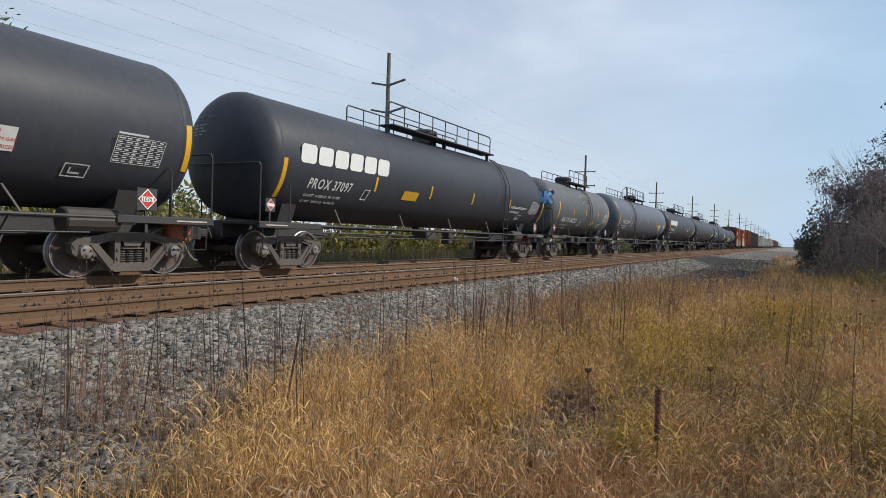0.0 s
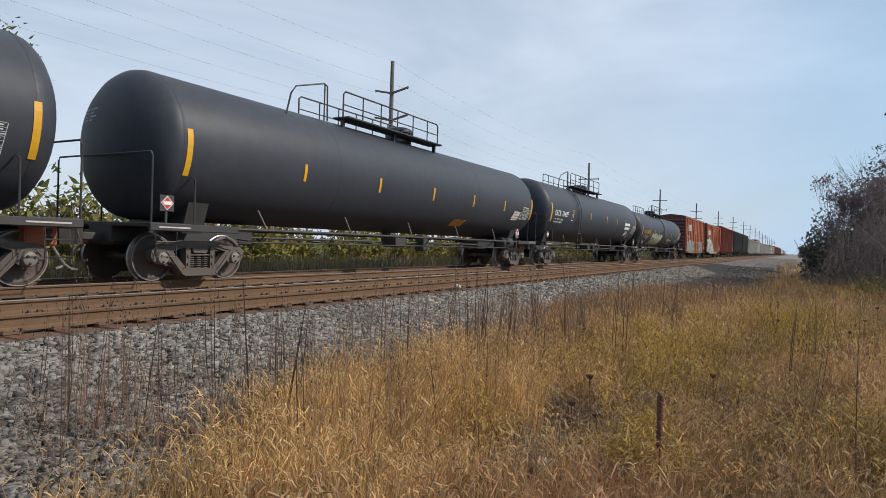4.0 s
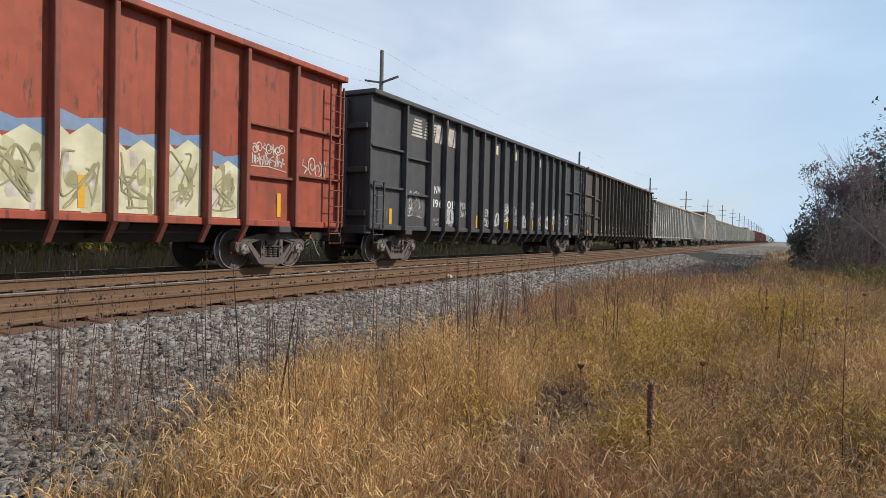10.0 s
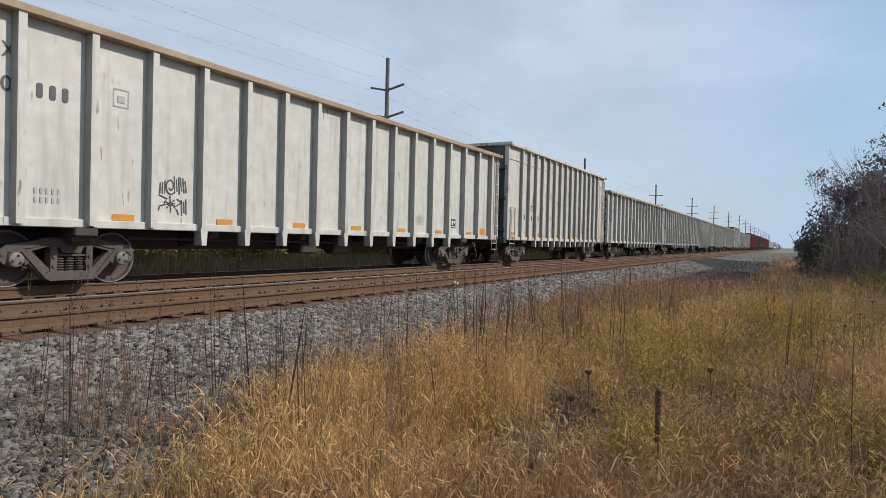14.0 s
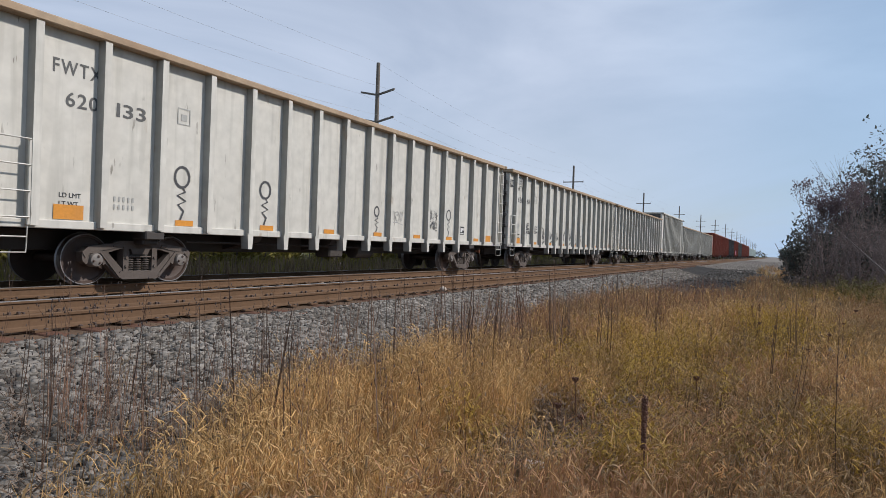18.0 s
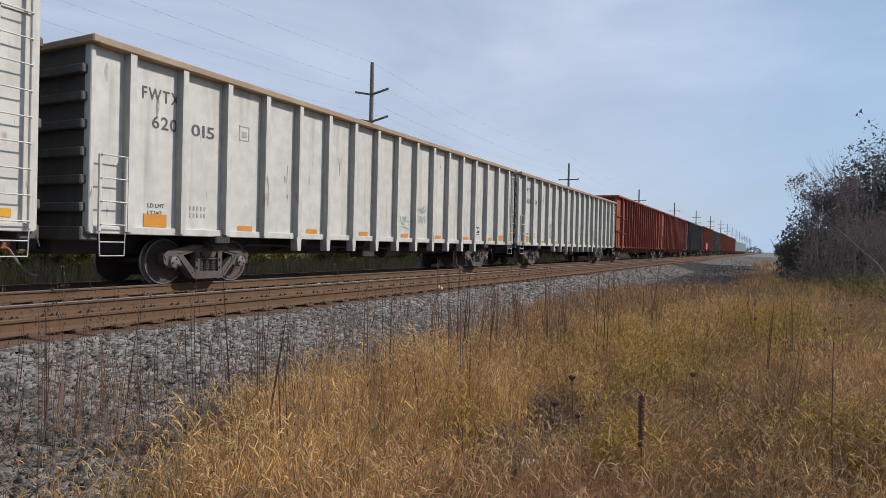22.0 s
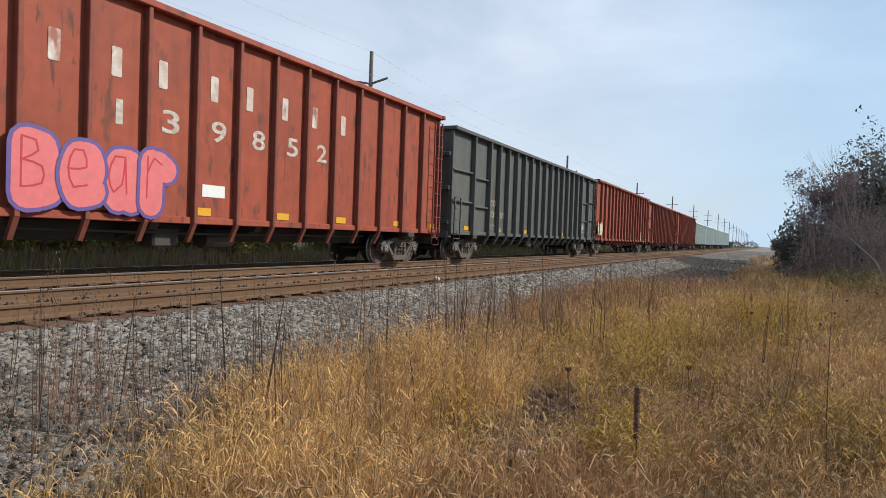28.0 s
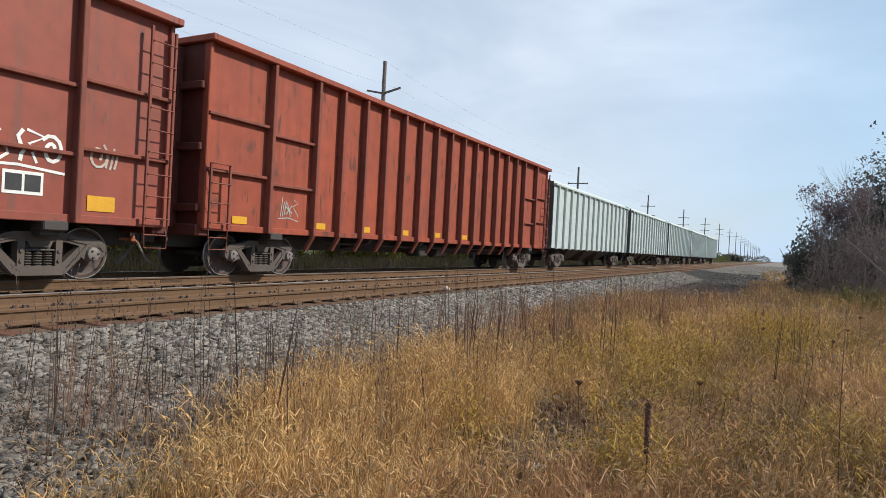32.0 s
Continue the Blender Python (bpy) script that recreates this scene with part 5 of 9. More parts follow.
def dress(car, half, table=2.75, R=1.5, ZC=2.7, placard=2.12, name=None, lpg=None, weights=None, load=True):
    """The stencils that most of the tank cars carry."""
    if table:
        flat_on(car, "data_table", cached("table", lambda: table_mesh(0.95, 0.5)), half - table, 2.03, R, ZC, "white stencilled data table")
    if placard:
        p = part("placard_holder", cached("holder", lambda: Solid().box(-0.01, 0, -0.2, 0.2, -0.2, 0.2).box(-0.04, -0.01, -0.03, 0.03, -0.6, 0.1).mesh("holder", [sill_black])), car, at=(R, half - placard, 1.42))
        d = part("placard", cached("diamond", diamond_mesh), p, "red diamond hazard placard", at=(0.004, 0, 0))
        part("placard_number", words("1075", 0.1, black_paint), d, at=(0.0125, -0.11, -0.035))
        p = part("placard_holder", cached("small_holder", lambda: Solid().box(-0.01, 0, -0.15, 0.15, -0.15, 0.15).box(-0.04, -0.01, -0.02, 0.02, -0.42, 0.1).mesh("holder", [sill_black])), car, at=(1.46, 1.0 - half, 1.5))
        d = part("placard", cached("diamond", diamond_mesh), p, "red diamond hazard placard", at=(0.004, 0, 0))
        d.scale = (1, 0.72, 0.72)
    box = part("valve_box", cached("valve_box", lambda: Solid().box(0.7, 0.95, -0.26, 0.26, 0.66, 1.03, 0.03).mesh("valve_box", [valve_red])), car, "orange-red brake valve box beside the coupler", at=(0, half - 0.95, 0))
    for k in range(2):
        part("valve_cover", cached("cover", lambda: Solid().lathe([(0, 0.06), (0.012, 0.055)], 12, axis="x").mesh("cover", [black_paint])), box, at=(0.951, 0.12, 0.78 + 0.13 * k))
    # tiny box mark
    if load:
        flat_on(car, "load_mark", cached("fmark", lambda: Solid().box(0, 0.003, 0, 0.42, 0, 0.02).box(0, 0.003, 0, 0.42, 0.26, 0.28).box(0, 0.003, 0, 0.02, 0, 0.28).box(0, 0.003, 0.4, 0.42, 0, 0.28).box(0, 0.003, 0.1, 0.3, 0.07, 0.1).box(0, 0.003, 0.1, 0.13, 0.07, 0.2).mesh("mark", [white_paint])), half - 3.5, 1.72, R, ZC)
    if name:
        text, y, y1, z, h, mat = name
        lettering(car, "reporting_mark", text, y, y1, z, h, mat, r=R, zc=ZC, label="stencilled character")
        for k, dz in enumerate((0.2, 0.34)):
            flat_on(car, "weight_words", words((weights or ("LD LMT", "LT WT"))[k], 0.105, mat), y, z - dz, R, ZC)
            if not weights:
                flat_on(car, "weight_mark", cached(("wm", mat.name), lambda: blocks_mesh(9, 0.06, 0.08, 0.025, mat)), y + 0.62, z - dz, R, ZC)
        flat_on(car, "plate_mark", cached(("plate_c", mat.name), lambda: ring_mesh(0.26, 0.34, 0.025, mat)), y1 + 0.55, z - 0.15, R, ZC, "small square outline")
    if lpg:
        y, z = lpg
        b = flat_on(car, "gas_panel", cached("gas", lambda: Solid().box(0, 0.003, 0, 0.64, 0, 0.4).mesh("gas", [white_paint])), y, z, R, ZC, "white panel with red lettering")
        for k, t in enumerate(("NON-ODORIZED", "PETROLEUM GAS", "LIQUEFIED")):
            part("gas_words", words(t, 0.082, red_paint), b, at=(0.004, 0.03, 0.04 + 0.125 * k))


def build_tanks():
    long = [S[i + 1] - S[i] for i in range(7)]
    # leaving as the clip begins
    c = tank_car(20.0, tank_black, "black tank car with red hazard placard", tape=stripes(-8.3, (-4.9, -1.8, 1.3, 4.4), 8.75), cap=cap_steel)
    dress(c, 10.0, name=None, lpg=(10.0 - 4.95, 2.0))
    set_train(c, S[0] - 10.0)

    def company(c, y, z):
        for k in range(6):
            flat_on(c, "name_block", cached("companyring", lambda: ring_mesh(0.55, 0.45, 0.13, white_paint)), y + 0.63 * k, z, R, ZC, "white block in place of a company letter")
    # white company name
    h = long[0] / 2
    c = tank_car(long[0], tank_black, "black tank car with six large white lettering shapes", tape=stripes(-8.25, (-4.57, -1.47, 1.6, 5.05), 8.95, 2.15, 2.3), platform=(0.6, 7.4), dome=-0.2, ladder_at=4.45, loops=False, mark="PROX 37097")
    dress(c, h, table=2.39, placard=1.78, name=("PROX 37097", -7.33, -5.63, 2.0, 0.27, white_paint), weights=("LD LMT  163300 LB  74 100 KG", "LT WT   99700 LB  45 200 KG"))
    company(c, -7.76, 2.57)
    for k, t in enumerate(("NOT-ODORIZED", "LIQUEFIED PETROLEUM GAS")):
        flat_on(c, "gas_words", words(t, 0.135, white_paint), h - 4.42, 1.98 + 0.19 * k, R, ZC, "white stencilled words")
    flat_on(c, "notice", cached("ynote", lambda: Solid().box(0, 0.004, 0, 0.85, 0, 0.3).mesh("note", [yellow_paint])), -3.1, 1.98, R, ZC, "yellow notice plate")
    set_train(c, (S[0] + S[1]) / 2)
    # short dusty one with blue paint on its front head
    h = long[1] / 2
    c = tank_car(long[1], tank_dusty, "short dusty grey tank car, blue spray paint on its end", tape=stripes(-4.6, (-2.16, 0.1, 2.65), 4.95, 2.4, 2.42), platform=(0.3, 3.4, 0.68), dome=-0.3, ladder_at=0.75, loops=False, r=1.42, zc=2.62, mark="NATX 160253")
    dress(c, h, name=("NATX 160253", -3.83, -1.34, 1.87, 0.27, white_paint), R=1.42, ZC=2.62)
    flat_on(c, "notice", cached("onote", lambda: Solid().box(0, 0.004, 0, 0.8, 0, 0.26).mesh("note", [orange_tape])), 1.35, 1.83, 1.42, 2.62, "orange notice plate")
    blue = material("spray_blue", (0.16, 0.36, 0.62), (0.1, 0.26, 0.52), 0.5, bump=0)
    navy = material("spray_navy", (0.03, 0.05, 0.12), (0.05, 0.07, 0.15), 0.5, bump=0)
    for k, ch in enumerate("SBK"):
        s = Solid()
        for width, lift, mi in ((0.22, 0.012, 0), (0.14, 0.016, 1)):
            for line in STROKES[ch]:
                one = Solid()
                spray_line(one, smooth_line([(0.12 + 0.42 * k + 0.34 * p, 2.75 + 0.5 * q) for p, q in line], 0.06), width, 0, 0)
                v = []
                for _, y, z in one.v:
                    q = min(0.98, math.hypot(y, z - 2.62) / 1.42)
                    v.append((y, -h + 0.675 + 0.62 * (1 - math.sqrt(1 - q * q)) - lift, z))
                s.add(v, one.f, mi)
        part("spray_letter", s.mesh("spray", [navy, blue]), c, "blue spray-painted letter")
    spray_word(c, "bcdfe", -0.7, 0.9, 2.95, 3.5, 0.012, (worn_white, tank_dusty, worn_white), 0.22, 8, wrap=(1.42, 2.62), label="worn white spray-painted shapes")
    set_train(c, (S[1] + S[2]) / 2)
    # grey with ladder
    h = long[2] / 2
    c = tank_car(long[2], tank_grey, "grey-black tank car with white stencils and ladder", tape=stripes(-8.65, (-5.42, -2.37, 0.86, 4.6), 8.75, 2.4, 2.5), platform=(-0.9, 5.9), dome=1.5, ladder_at=-4.35, cap=cap_blue, mark="GATX 214043")
    dress(c, h, name=("GATX 214043", -7.72, -5.6, 2.2, 0.26, white_paint), lpg=(h - 4.4, 2.0), weights=("LD LMT  163800 LB  74300 KG", "LT WT  99200 LB  45000 KG"))
    flat_on(c, "notice", cached("ynote", None), 5.0, 2.2, R, ZC, "yellow notice plate")
    set_train(c, (S[2] + S[3]) / 2)
    h = long[3] / 2
    c = tank_car(long[3], tank_black, "black tank car with six large white lettering shapes", tape=stripes(-8.6, (-5.0, -1.9, 1.2, 4.3), 8.75), platform=(0.6, 7.4), dome=-0.2, loops=False, mark="PROX 34912")
    dress(c, h, name=("PROX 34912", -8.0, -6.2, 2.1, 0.27, white_paint))
    company(c, -8.3, 2.66)
    flat_on(c, "notice", cached("ynote", None), h - 7.5, 2.2, R, ZC, "yellow notice plate")
    set_train(c, (S[3] + S[4]) / 2)
    h = long[4] / 2
    c = tank_car(long[4], tank_black, "plain black tank car with one white gas panel", tape=stripes(-8.9, (-5.6, -2.5, 0.52, 3.42, 6.19), 9.1, 2.5, 2.47), platform=(-0.8, 5.2), dome=1.37)
    dress(c, h, table=2.45, placard=2.85, lpg=(h - 3.2, 1.98), load=False)
    flat_on(c, "notice", cached("bignote", lambda: Solid().box(0, 0.004, 0, 0.9, 0, 0.34).mesh("note", [orange_tape])), 2.4, 1.55, R, ZC, "orange notice plate")
    set_train(c, (S[4] + S[5]) / 2)
    h = long[5] / 2
    c = tank_car(long[5], tank_black, "black tank car with white stencils and white bars", tape=stripes(-9.05, (-5.69, -2.48, 1.01, 3.62, 5.9), 9.0, 2.57, 2.66), platform=(-1.4, 5.7), dome=1.3, ladder_at=-4.83, cap=cap_blue, mark="CBTX 784197")
    dress(c, h, name=("CBTX 784197", -8.64, -6.55, 2.44, 0.27, white_paint), lpg=(h - 4.4, 1.8), weights=("LD LMT  162700 LB  73800 KG", "LT WT  100300 LB  45500 KG"))
    for z, y in ((2.5, h - 4.7), (2.24, h - 4.7)):
        flat_on(c, "white_bar", cached("wbar", lambda: Solid().box(0, 0.003, 0, 1.35, 0, 0.17).mesh("bar", [white_paint])), y, z, R, ZC)
    set_train(c, (S[5] + S[6]) / 2)
    # yellow stencils and a large pale spray painting
    h = long[6] / 2
    r, zc = 1.37, 2.57
    c = tank_car(long[6], tank_black, "black tank car with yellow stencils and pale spray painting", tape=stripes(-8.8, (-5.83, -3.95, -1.95, 1.4, 4.1, 6.6), 9.0, 2.42, 2.36), platform=(-0.6, 4.2), dome=0.95, ladder_at=-0.3, r=r, zc=zc, mark="UTLX 200894")
    dress(c, h, name=("UTLX 200894", -8.12, -5.95, 2.2, 0.27, yellow_paint), R=r, ZC=zc)
    pale, lime = material("spray_pale", (0.7, 0.74, 0.62), (0.6, 0.64, 0.48), 0.5, bump=0), material("spray_lime", (0.62, 0.64, 0.42), (0.5, 0.54, 0.33), 0.5, bump=0)
    for k, (y0, y1) in enumerate(((-4.85, -0.45), (-4.8, -0.5))):
        spray_word(c, "abcde", y0, y1, 1.3 + 0.02 * k, 2.3 - 0.02 * k, 0.008 + 0.027 * k, ((pale, pale, pale), (black_paint, lime, pale))[k], (0.42, 0.34)[k], 12, wrap=(r, zc), soft=False, rim=(0.1, 0.22)[k], label="pale angular spray-painted shapes")
    spray_tag(c, "KOLA", 3.6, 4.9, 1.5, 1.88, 0.01, white_paint, 0.045, 4, (r, zc))
    tags_on = [(-7.0, 1.75, 0.9, 0.3), (-6.6, 1.55, 0.7, 0.25)]
    for k, (y, z, w_, h_) in enumerate(tags_on):
        spray_tag(c, "edcfb"[k:k + 4], y, y + w_, z, z + h_, 0.01, worn_white, 0.026, 6 + k, (r, zc))
    flat_on(c, "notice", cached("ynote", None), 2.45, 1.75, r, zc, "yellow notice plate")
    set_train(c, (S[6] + S[7]) / 2)


# -- boxcars --
def box_car(label, seed):
    L, eave = 15.45, 4.5
    h = L / 2
    car = new("box_car")
    tagged(car, label, "boxcar", "cars of the freight train")
    posts = [-h + 0.05, -h + 1.0, -h + 2.25, -h + 3.55, -h + 4.85, -1.62, 1.52, h - 4.85, h - 3.55, h - 2.25, h - 1.0, h - 0.05]
    def wall():
        s = Solid()
        s.box(0, 0.02, -h, h, 0.98, eave)
        return s.mesh("side_wall", [])

    def bead(w):
        return Solid().prism([(0, 0), (0.035, 0.05), (0.035, 0.08), (0, 0.34)], -w / 2, w / 2, axis="y").mesh("bead", [box_red])
    for d in (1, -1):
        for name, make, key in (("side_wall", wall, "wall"),
                                ("side_sill", lambda: Solid().prism([(-h, 1.0), (-h, 0.86), (-h + 2.4, 0.86), (-h + 3.2, 0.66), (h - 3.2, 0.66), (h - 2.4, 0.86), (h, 0.86), (h, 1.0)], -0.02, 0.05).mesh("sill", []), "sill"),
                                ("eave_rail", lambda: Solid().box(-0.02, 0.09, -h, h, eave - 0.1, eave + 0.03, 0.015).mesh("eave", []), "eave")):
            o = part(name, painted(cached(("box", key), make), box_red), car, at=(d * 1.46, 0, 0))
            if d < 0:
                o.rotation_euler.z = math.pi
        for y0, y1 in zip(posts[:-1], posts[1:]):
            w = round(y1 - y0 - 0.24, 2)
            for k in range(8 if w < 2.6 and d > 0 else 0):
                part("bead", cached(("bead", w), lambda: bead(w)), car, at=(1.48, (y0 + y1) / 2, 1.1 + k * 0.42))
        for y in posts:
            o = part("side_post", painted(cached("boxpost", lambda: Solid().box(0, 0.085, -0.045, 0.045, 0.98, eave - 0.08, 0.012).mesh("post", [])), box_red), car, at=(d * 1.48, y, 0))
            if d < 0:
                o.rotation_euler.z = math.pi
        def door():
            s = Solid()
            s.box(0, 0.05, -1.5, 1.45, 1.0, eave - 0.14, 0.01)
            return s.mesh("door", [])
        o = part("door", painted(cached("boxdoor", door), box_red), car, at=(d * 1.48, 0, 0))
        for k in range(5):
            part("door_bar", cached("doorbar", lambda: Solid().box(0.05, 0.085, -1.4, 1.35, 0, 0.09, 0.015).mesh("bar", [box_red])), o, at=(0, 0, 1.2 + k * 0.62))
        for y in (-1.45, 0.0, 1.4):
            part("door_post", cached("doorpost", lambda: Solid().box(0.05, 0.1, -0.04, 0.04, 1.0, eave - 0.16, 0.01).mesh("post", [box_red])), o, at=(0, y, 0))
        for y in (-0.55, 0.55):
            part("lock_rod", cached("lockrod", lambda: Solid().tube([(0.12, 0, 1.4), (0.13, 0, 3.7)], 0.02, 6).mesh("rod", [box_red])), o, at=(0, y, 0))
        part("lock", cached("lock", lambda: Solid().box(0.08, 0.16, -0.75, -0.35, 1.55, 1.75, 0.02).mesh("lock", [box_red])), o)
        for z in (0.9, eave - 0.16):
            part("door_track", cached("doortrack", lambda: Solid().box(0.02, 0.12, -3.2, 1.5, 0, 0.09, 0.015).mesh("track", [box_red])), o, at=(0, 0, z))
        if d < 0:
            o.rotation_euler.z = math.pi
    def roof():
        s = Solid()
        s.prism([(-1.55, eave), (1.55, eave), (1.5, eave + 0.06), (0, eave + 0.26), (-1.5, eave + 0.06)], -h - 0.02, h + 0.02, axis="y")
        for k in range(13):
            y = -h + 0.4 + k * (L - 0.8) / 12
            s.prism([(-1.5, eave + 0.05), (1.5, eave + 0.05), (1.46, eave + 0.12), (0, eave + 0.31), (-1.46, eave + 0.12)], y - 0.05, y + 0.05, axis="y")
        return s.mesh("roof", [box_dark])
    part("roof", cached("boxroof", roof), car)
    def end():
        s = Solid()
        s.box(-1.46, 1.46, 0, 0.04, 0.9, eave + 0.02)
        s.box(-1.52, 1.52, -0.1, 0.1, 0.84, 1.02, 0.02)
        s.prism([(-1.46, eave), (1.46, eave), (0, eave + 0.24)], 0, 0.04, axis="y")
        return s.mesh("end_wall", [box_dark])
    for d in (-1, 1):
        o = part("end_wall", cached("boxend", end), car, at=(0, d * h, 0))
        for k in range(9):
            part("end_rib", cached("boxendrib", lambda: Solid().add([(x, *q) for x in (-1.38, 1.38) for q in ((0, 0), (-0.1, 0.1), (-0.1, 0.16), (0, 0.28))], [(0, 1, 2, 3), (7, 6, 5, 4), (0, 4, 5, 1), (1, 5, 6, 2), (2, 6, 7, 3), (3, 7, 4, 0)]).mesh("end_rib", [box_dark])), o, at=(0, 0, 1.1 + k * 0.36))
        if d > 0:
            o.rotation_euler.z = math.pi
        y0, y1 = sorted((d * (h - 0.08), d * (h - 0.55)))
        ladder(car, ("box", d), 1.57, y0, y1, 0.98, eave - 0.15 if d > 0 else 2.3, box_red, 0.4)
    def under():
        s = Solid()
        s.box(-0.35, 0.35, -h - 0.5, h + 0.5, 0.68, 0.98, 0.02)
        s.box(-1.45, 1.45, -h, h, 0.9, 1.0)
        for y in (-3, -1, 1, 3):
            s.box(-1.4, 1.4, y - 0.08, y + 0.08, 0.72, 0.95, 0.02)
        s.box(0.4, 1.1, 1.2, 2.0, 0.45, 0.85, 0.03)
        return s.mesh("underframe", [dark_iron])
    part("underframe", cached("boxunder", under), car)
    couplers(car, h + 0.5)
    for d in (-1, 1):
        truck(car, d * (h - 1.75), cap_steel)
    return car


def horse_mark(car, y, z, x, mat, wide=2.95, high=0.66):
    """The railway's sign as plain shapes: slanting stripes and two blocks with a slit."""
    s = Solid()
    k_, q = wide / 2.95, high / 0.66
    for k in range(6):
        z0 = 0.02 + 0.11 * k
        for y0, y1 in ((0.0, 0.62), (0.68, 1.28 + 0.05 * k)):
            s.prism([(k_ * (y0 + 0.03 * k), q * z0), (k_ * (y1 - 0.02 * k), q * z0), (k_ * y1, q * (z0 + 0.065)), (k_ * (y0 + 0.02 + 0.03 * k), q * (z0 + 0.065))], 0, 0.004)
    for y0, y1 in ((1.35, 1.62), (1.7, 2.05), (2.15, 2.5), (2.56, 2.88)):
        s.prism([(k_ * y0, 0), (k_ * y1, 0), (k_ * (y1 + 0.12), q * 0.66), (k_ * (y0 + 0.12), q * 0.66)], 0, 0.004)
    return part("railway_sign", s.mesh("sign", [mat]), car, "plain white stripes and blocks", at=(x, y, z))


# -- the pale hoppers at the tail --
def hopper_car():
    L, top = 17.6, 4.55
    h = L / 2
    car = new("hopper_car")
    tagged(car, "pale mint covered hopper with upright ribs", "hopper car", "cars of the freight train")
    for d in (1, -1):
        o = part("side_wall", cached("hopwall", lambda: Solid().prism([(0, 1.05), (0.03, 1.05), (0.03, top - 0.3), (-0.25, top), (-0.28, top), (0, top - 0.32)], -h, h, axis="y").mesh("wall", [hopper_mint])), car, at=(d * 1.42, 0, 0))
        if d < 0:
            o.rotation_euler.z = math.pi
        for k in range(15):
            r_ = part("rib", cached("hoprib", lambda: Solid().box(0, 0.12, -0.05, 0.05, 1.0, top - 0.25, 0.012).mesh("rib", [hopper_mint])), car, at=(d * 1.45, -h + 0.6 + k * (L - 1.2) / 14, 0))
            if d < 0:
                r_.rotation_euler.z = math.pi
        o = part("top_chord", cached("hopchord", lambda: Solid().box(-0.05, 0.15, -h, h, top - 0.32, top - 0.2, 0.02).mesh("chord", [hopper_mint])), car, at=(d * 1.42, 0, 0))
        if d < 0:
            o.rotation_euler.z = math.pi
    for d in (-1, 1):
        part("end_wall", cached("hopend", lambda: Solid().box(-1.4, 1.4, -0.02, 0.02, 1.0, top - 0.1).box(-1.4, 1.4, -0.08, 0.08, 1.0, 1.2, 0.02).mesh("end", [pale_end_shade])), car, at=(0, d * h, 0))
    part("roof", cached("hoproof", lambda: Solid().prism([(-1.2, top - 0.05), (1.2, top - 0.05), (0.9, top + 0.1), (-0.9, top + 0.1)], -h, h, axis="y").mesh("roof", [hopper_mint])), car)
    part("centre_sill", cached("hopsill", lambda: Solid().box(-0.35, 0.35, -h - 0.3, h + 0.3, 0.7, 1.05).mesh("centre_sill", [dark_iron])), car)
    for y in (-3.4, 0, 3.4):
        part("discharge_chute", cached("chute", lambda: Solid().add([(-1.2, -1.5, 1.1), (1.2, -1.5, 1.1), (1.2, 1.5, 1.1), (-1.2, 1.5, 1.1), (-0.4, -0.4, 0.35), (0.4, -0.4, 0.35), (0.4, 0.4, 0.35), (-0.4, 0.4, 0.35)],
             [(0, 1, 2, 3), (7, 6, 5, 4), (0, 4, 5, 1), (1, 5, 6, 2), (2, 6, 7, 3), (3, 7, 4, 0)]).mesh("chute", [dark_iron])), car, at=(0, y, 0))
    couplers(car, h - 0.1)
    for d in (-1, 1):
        truck(car, d * (h - 2.2), cap_steel)
    return car


# places along the track, at the start, of the gaps after the tank cars
GAP = {8: 163.06, 9: 180.54, 10: 203.23, 11: 224.95, 12: 246.7, 13: 267.65, 14: 287.98, 15: 304.44, 16: 324.98, 17: 344.79, 18: 365.21, 19: 385.65, 20: 406.14, 21: 422.18, 22: 442.54, 23: 462.92, 24: 484.63, 25: 506.4, 26: 528.07, 27: 549.45, 28: 570.85, 29: 591.6, 30: 613.25, 31: 635.0}


def mid(i):
    """The middle of the car between gaps i and i + 1."""
    return (GAP[i] + GAP[i + 1]) / 2


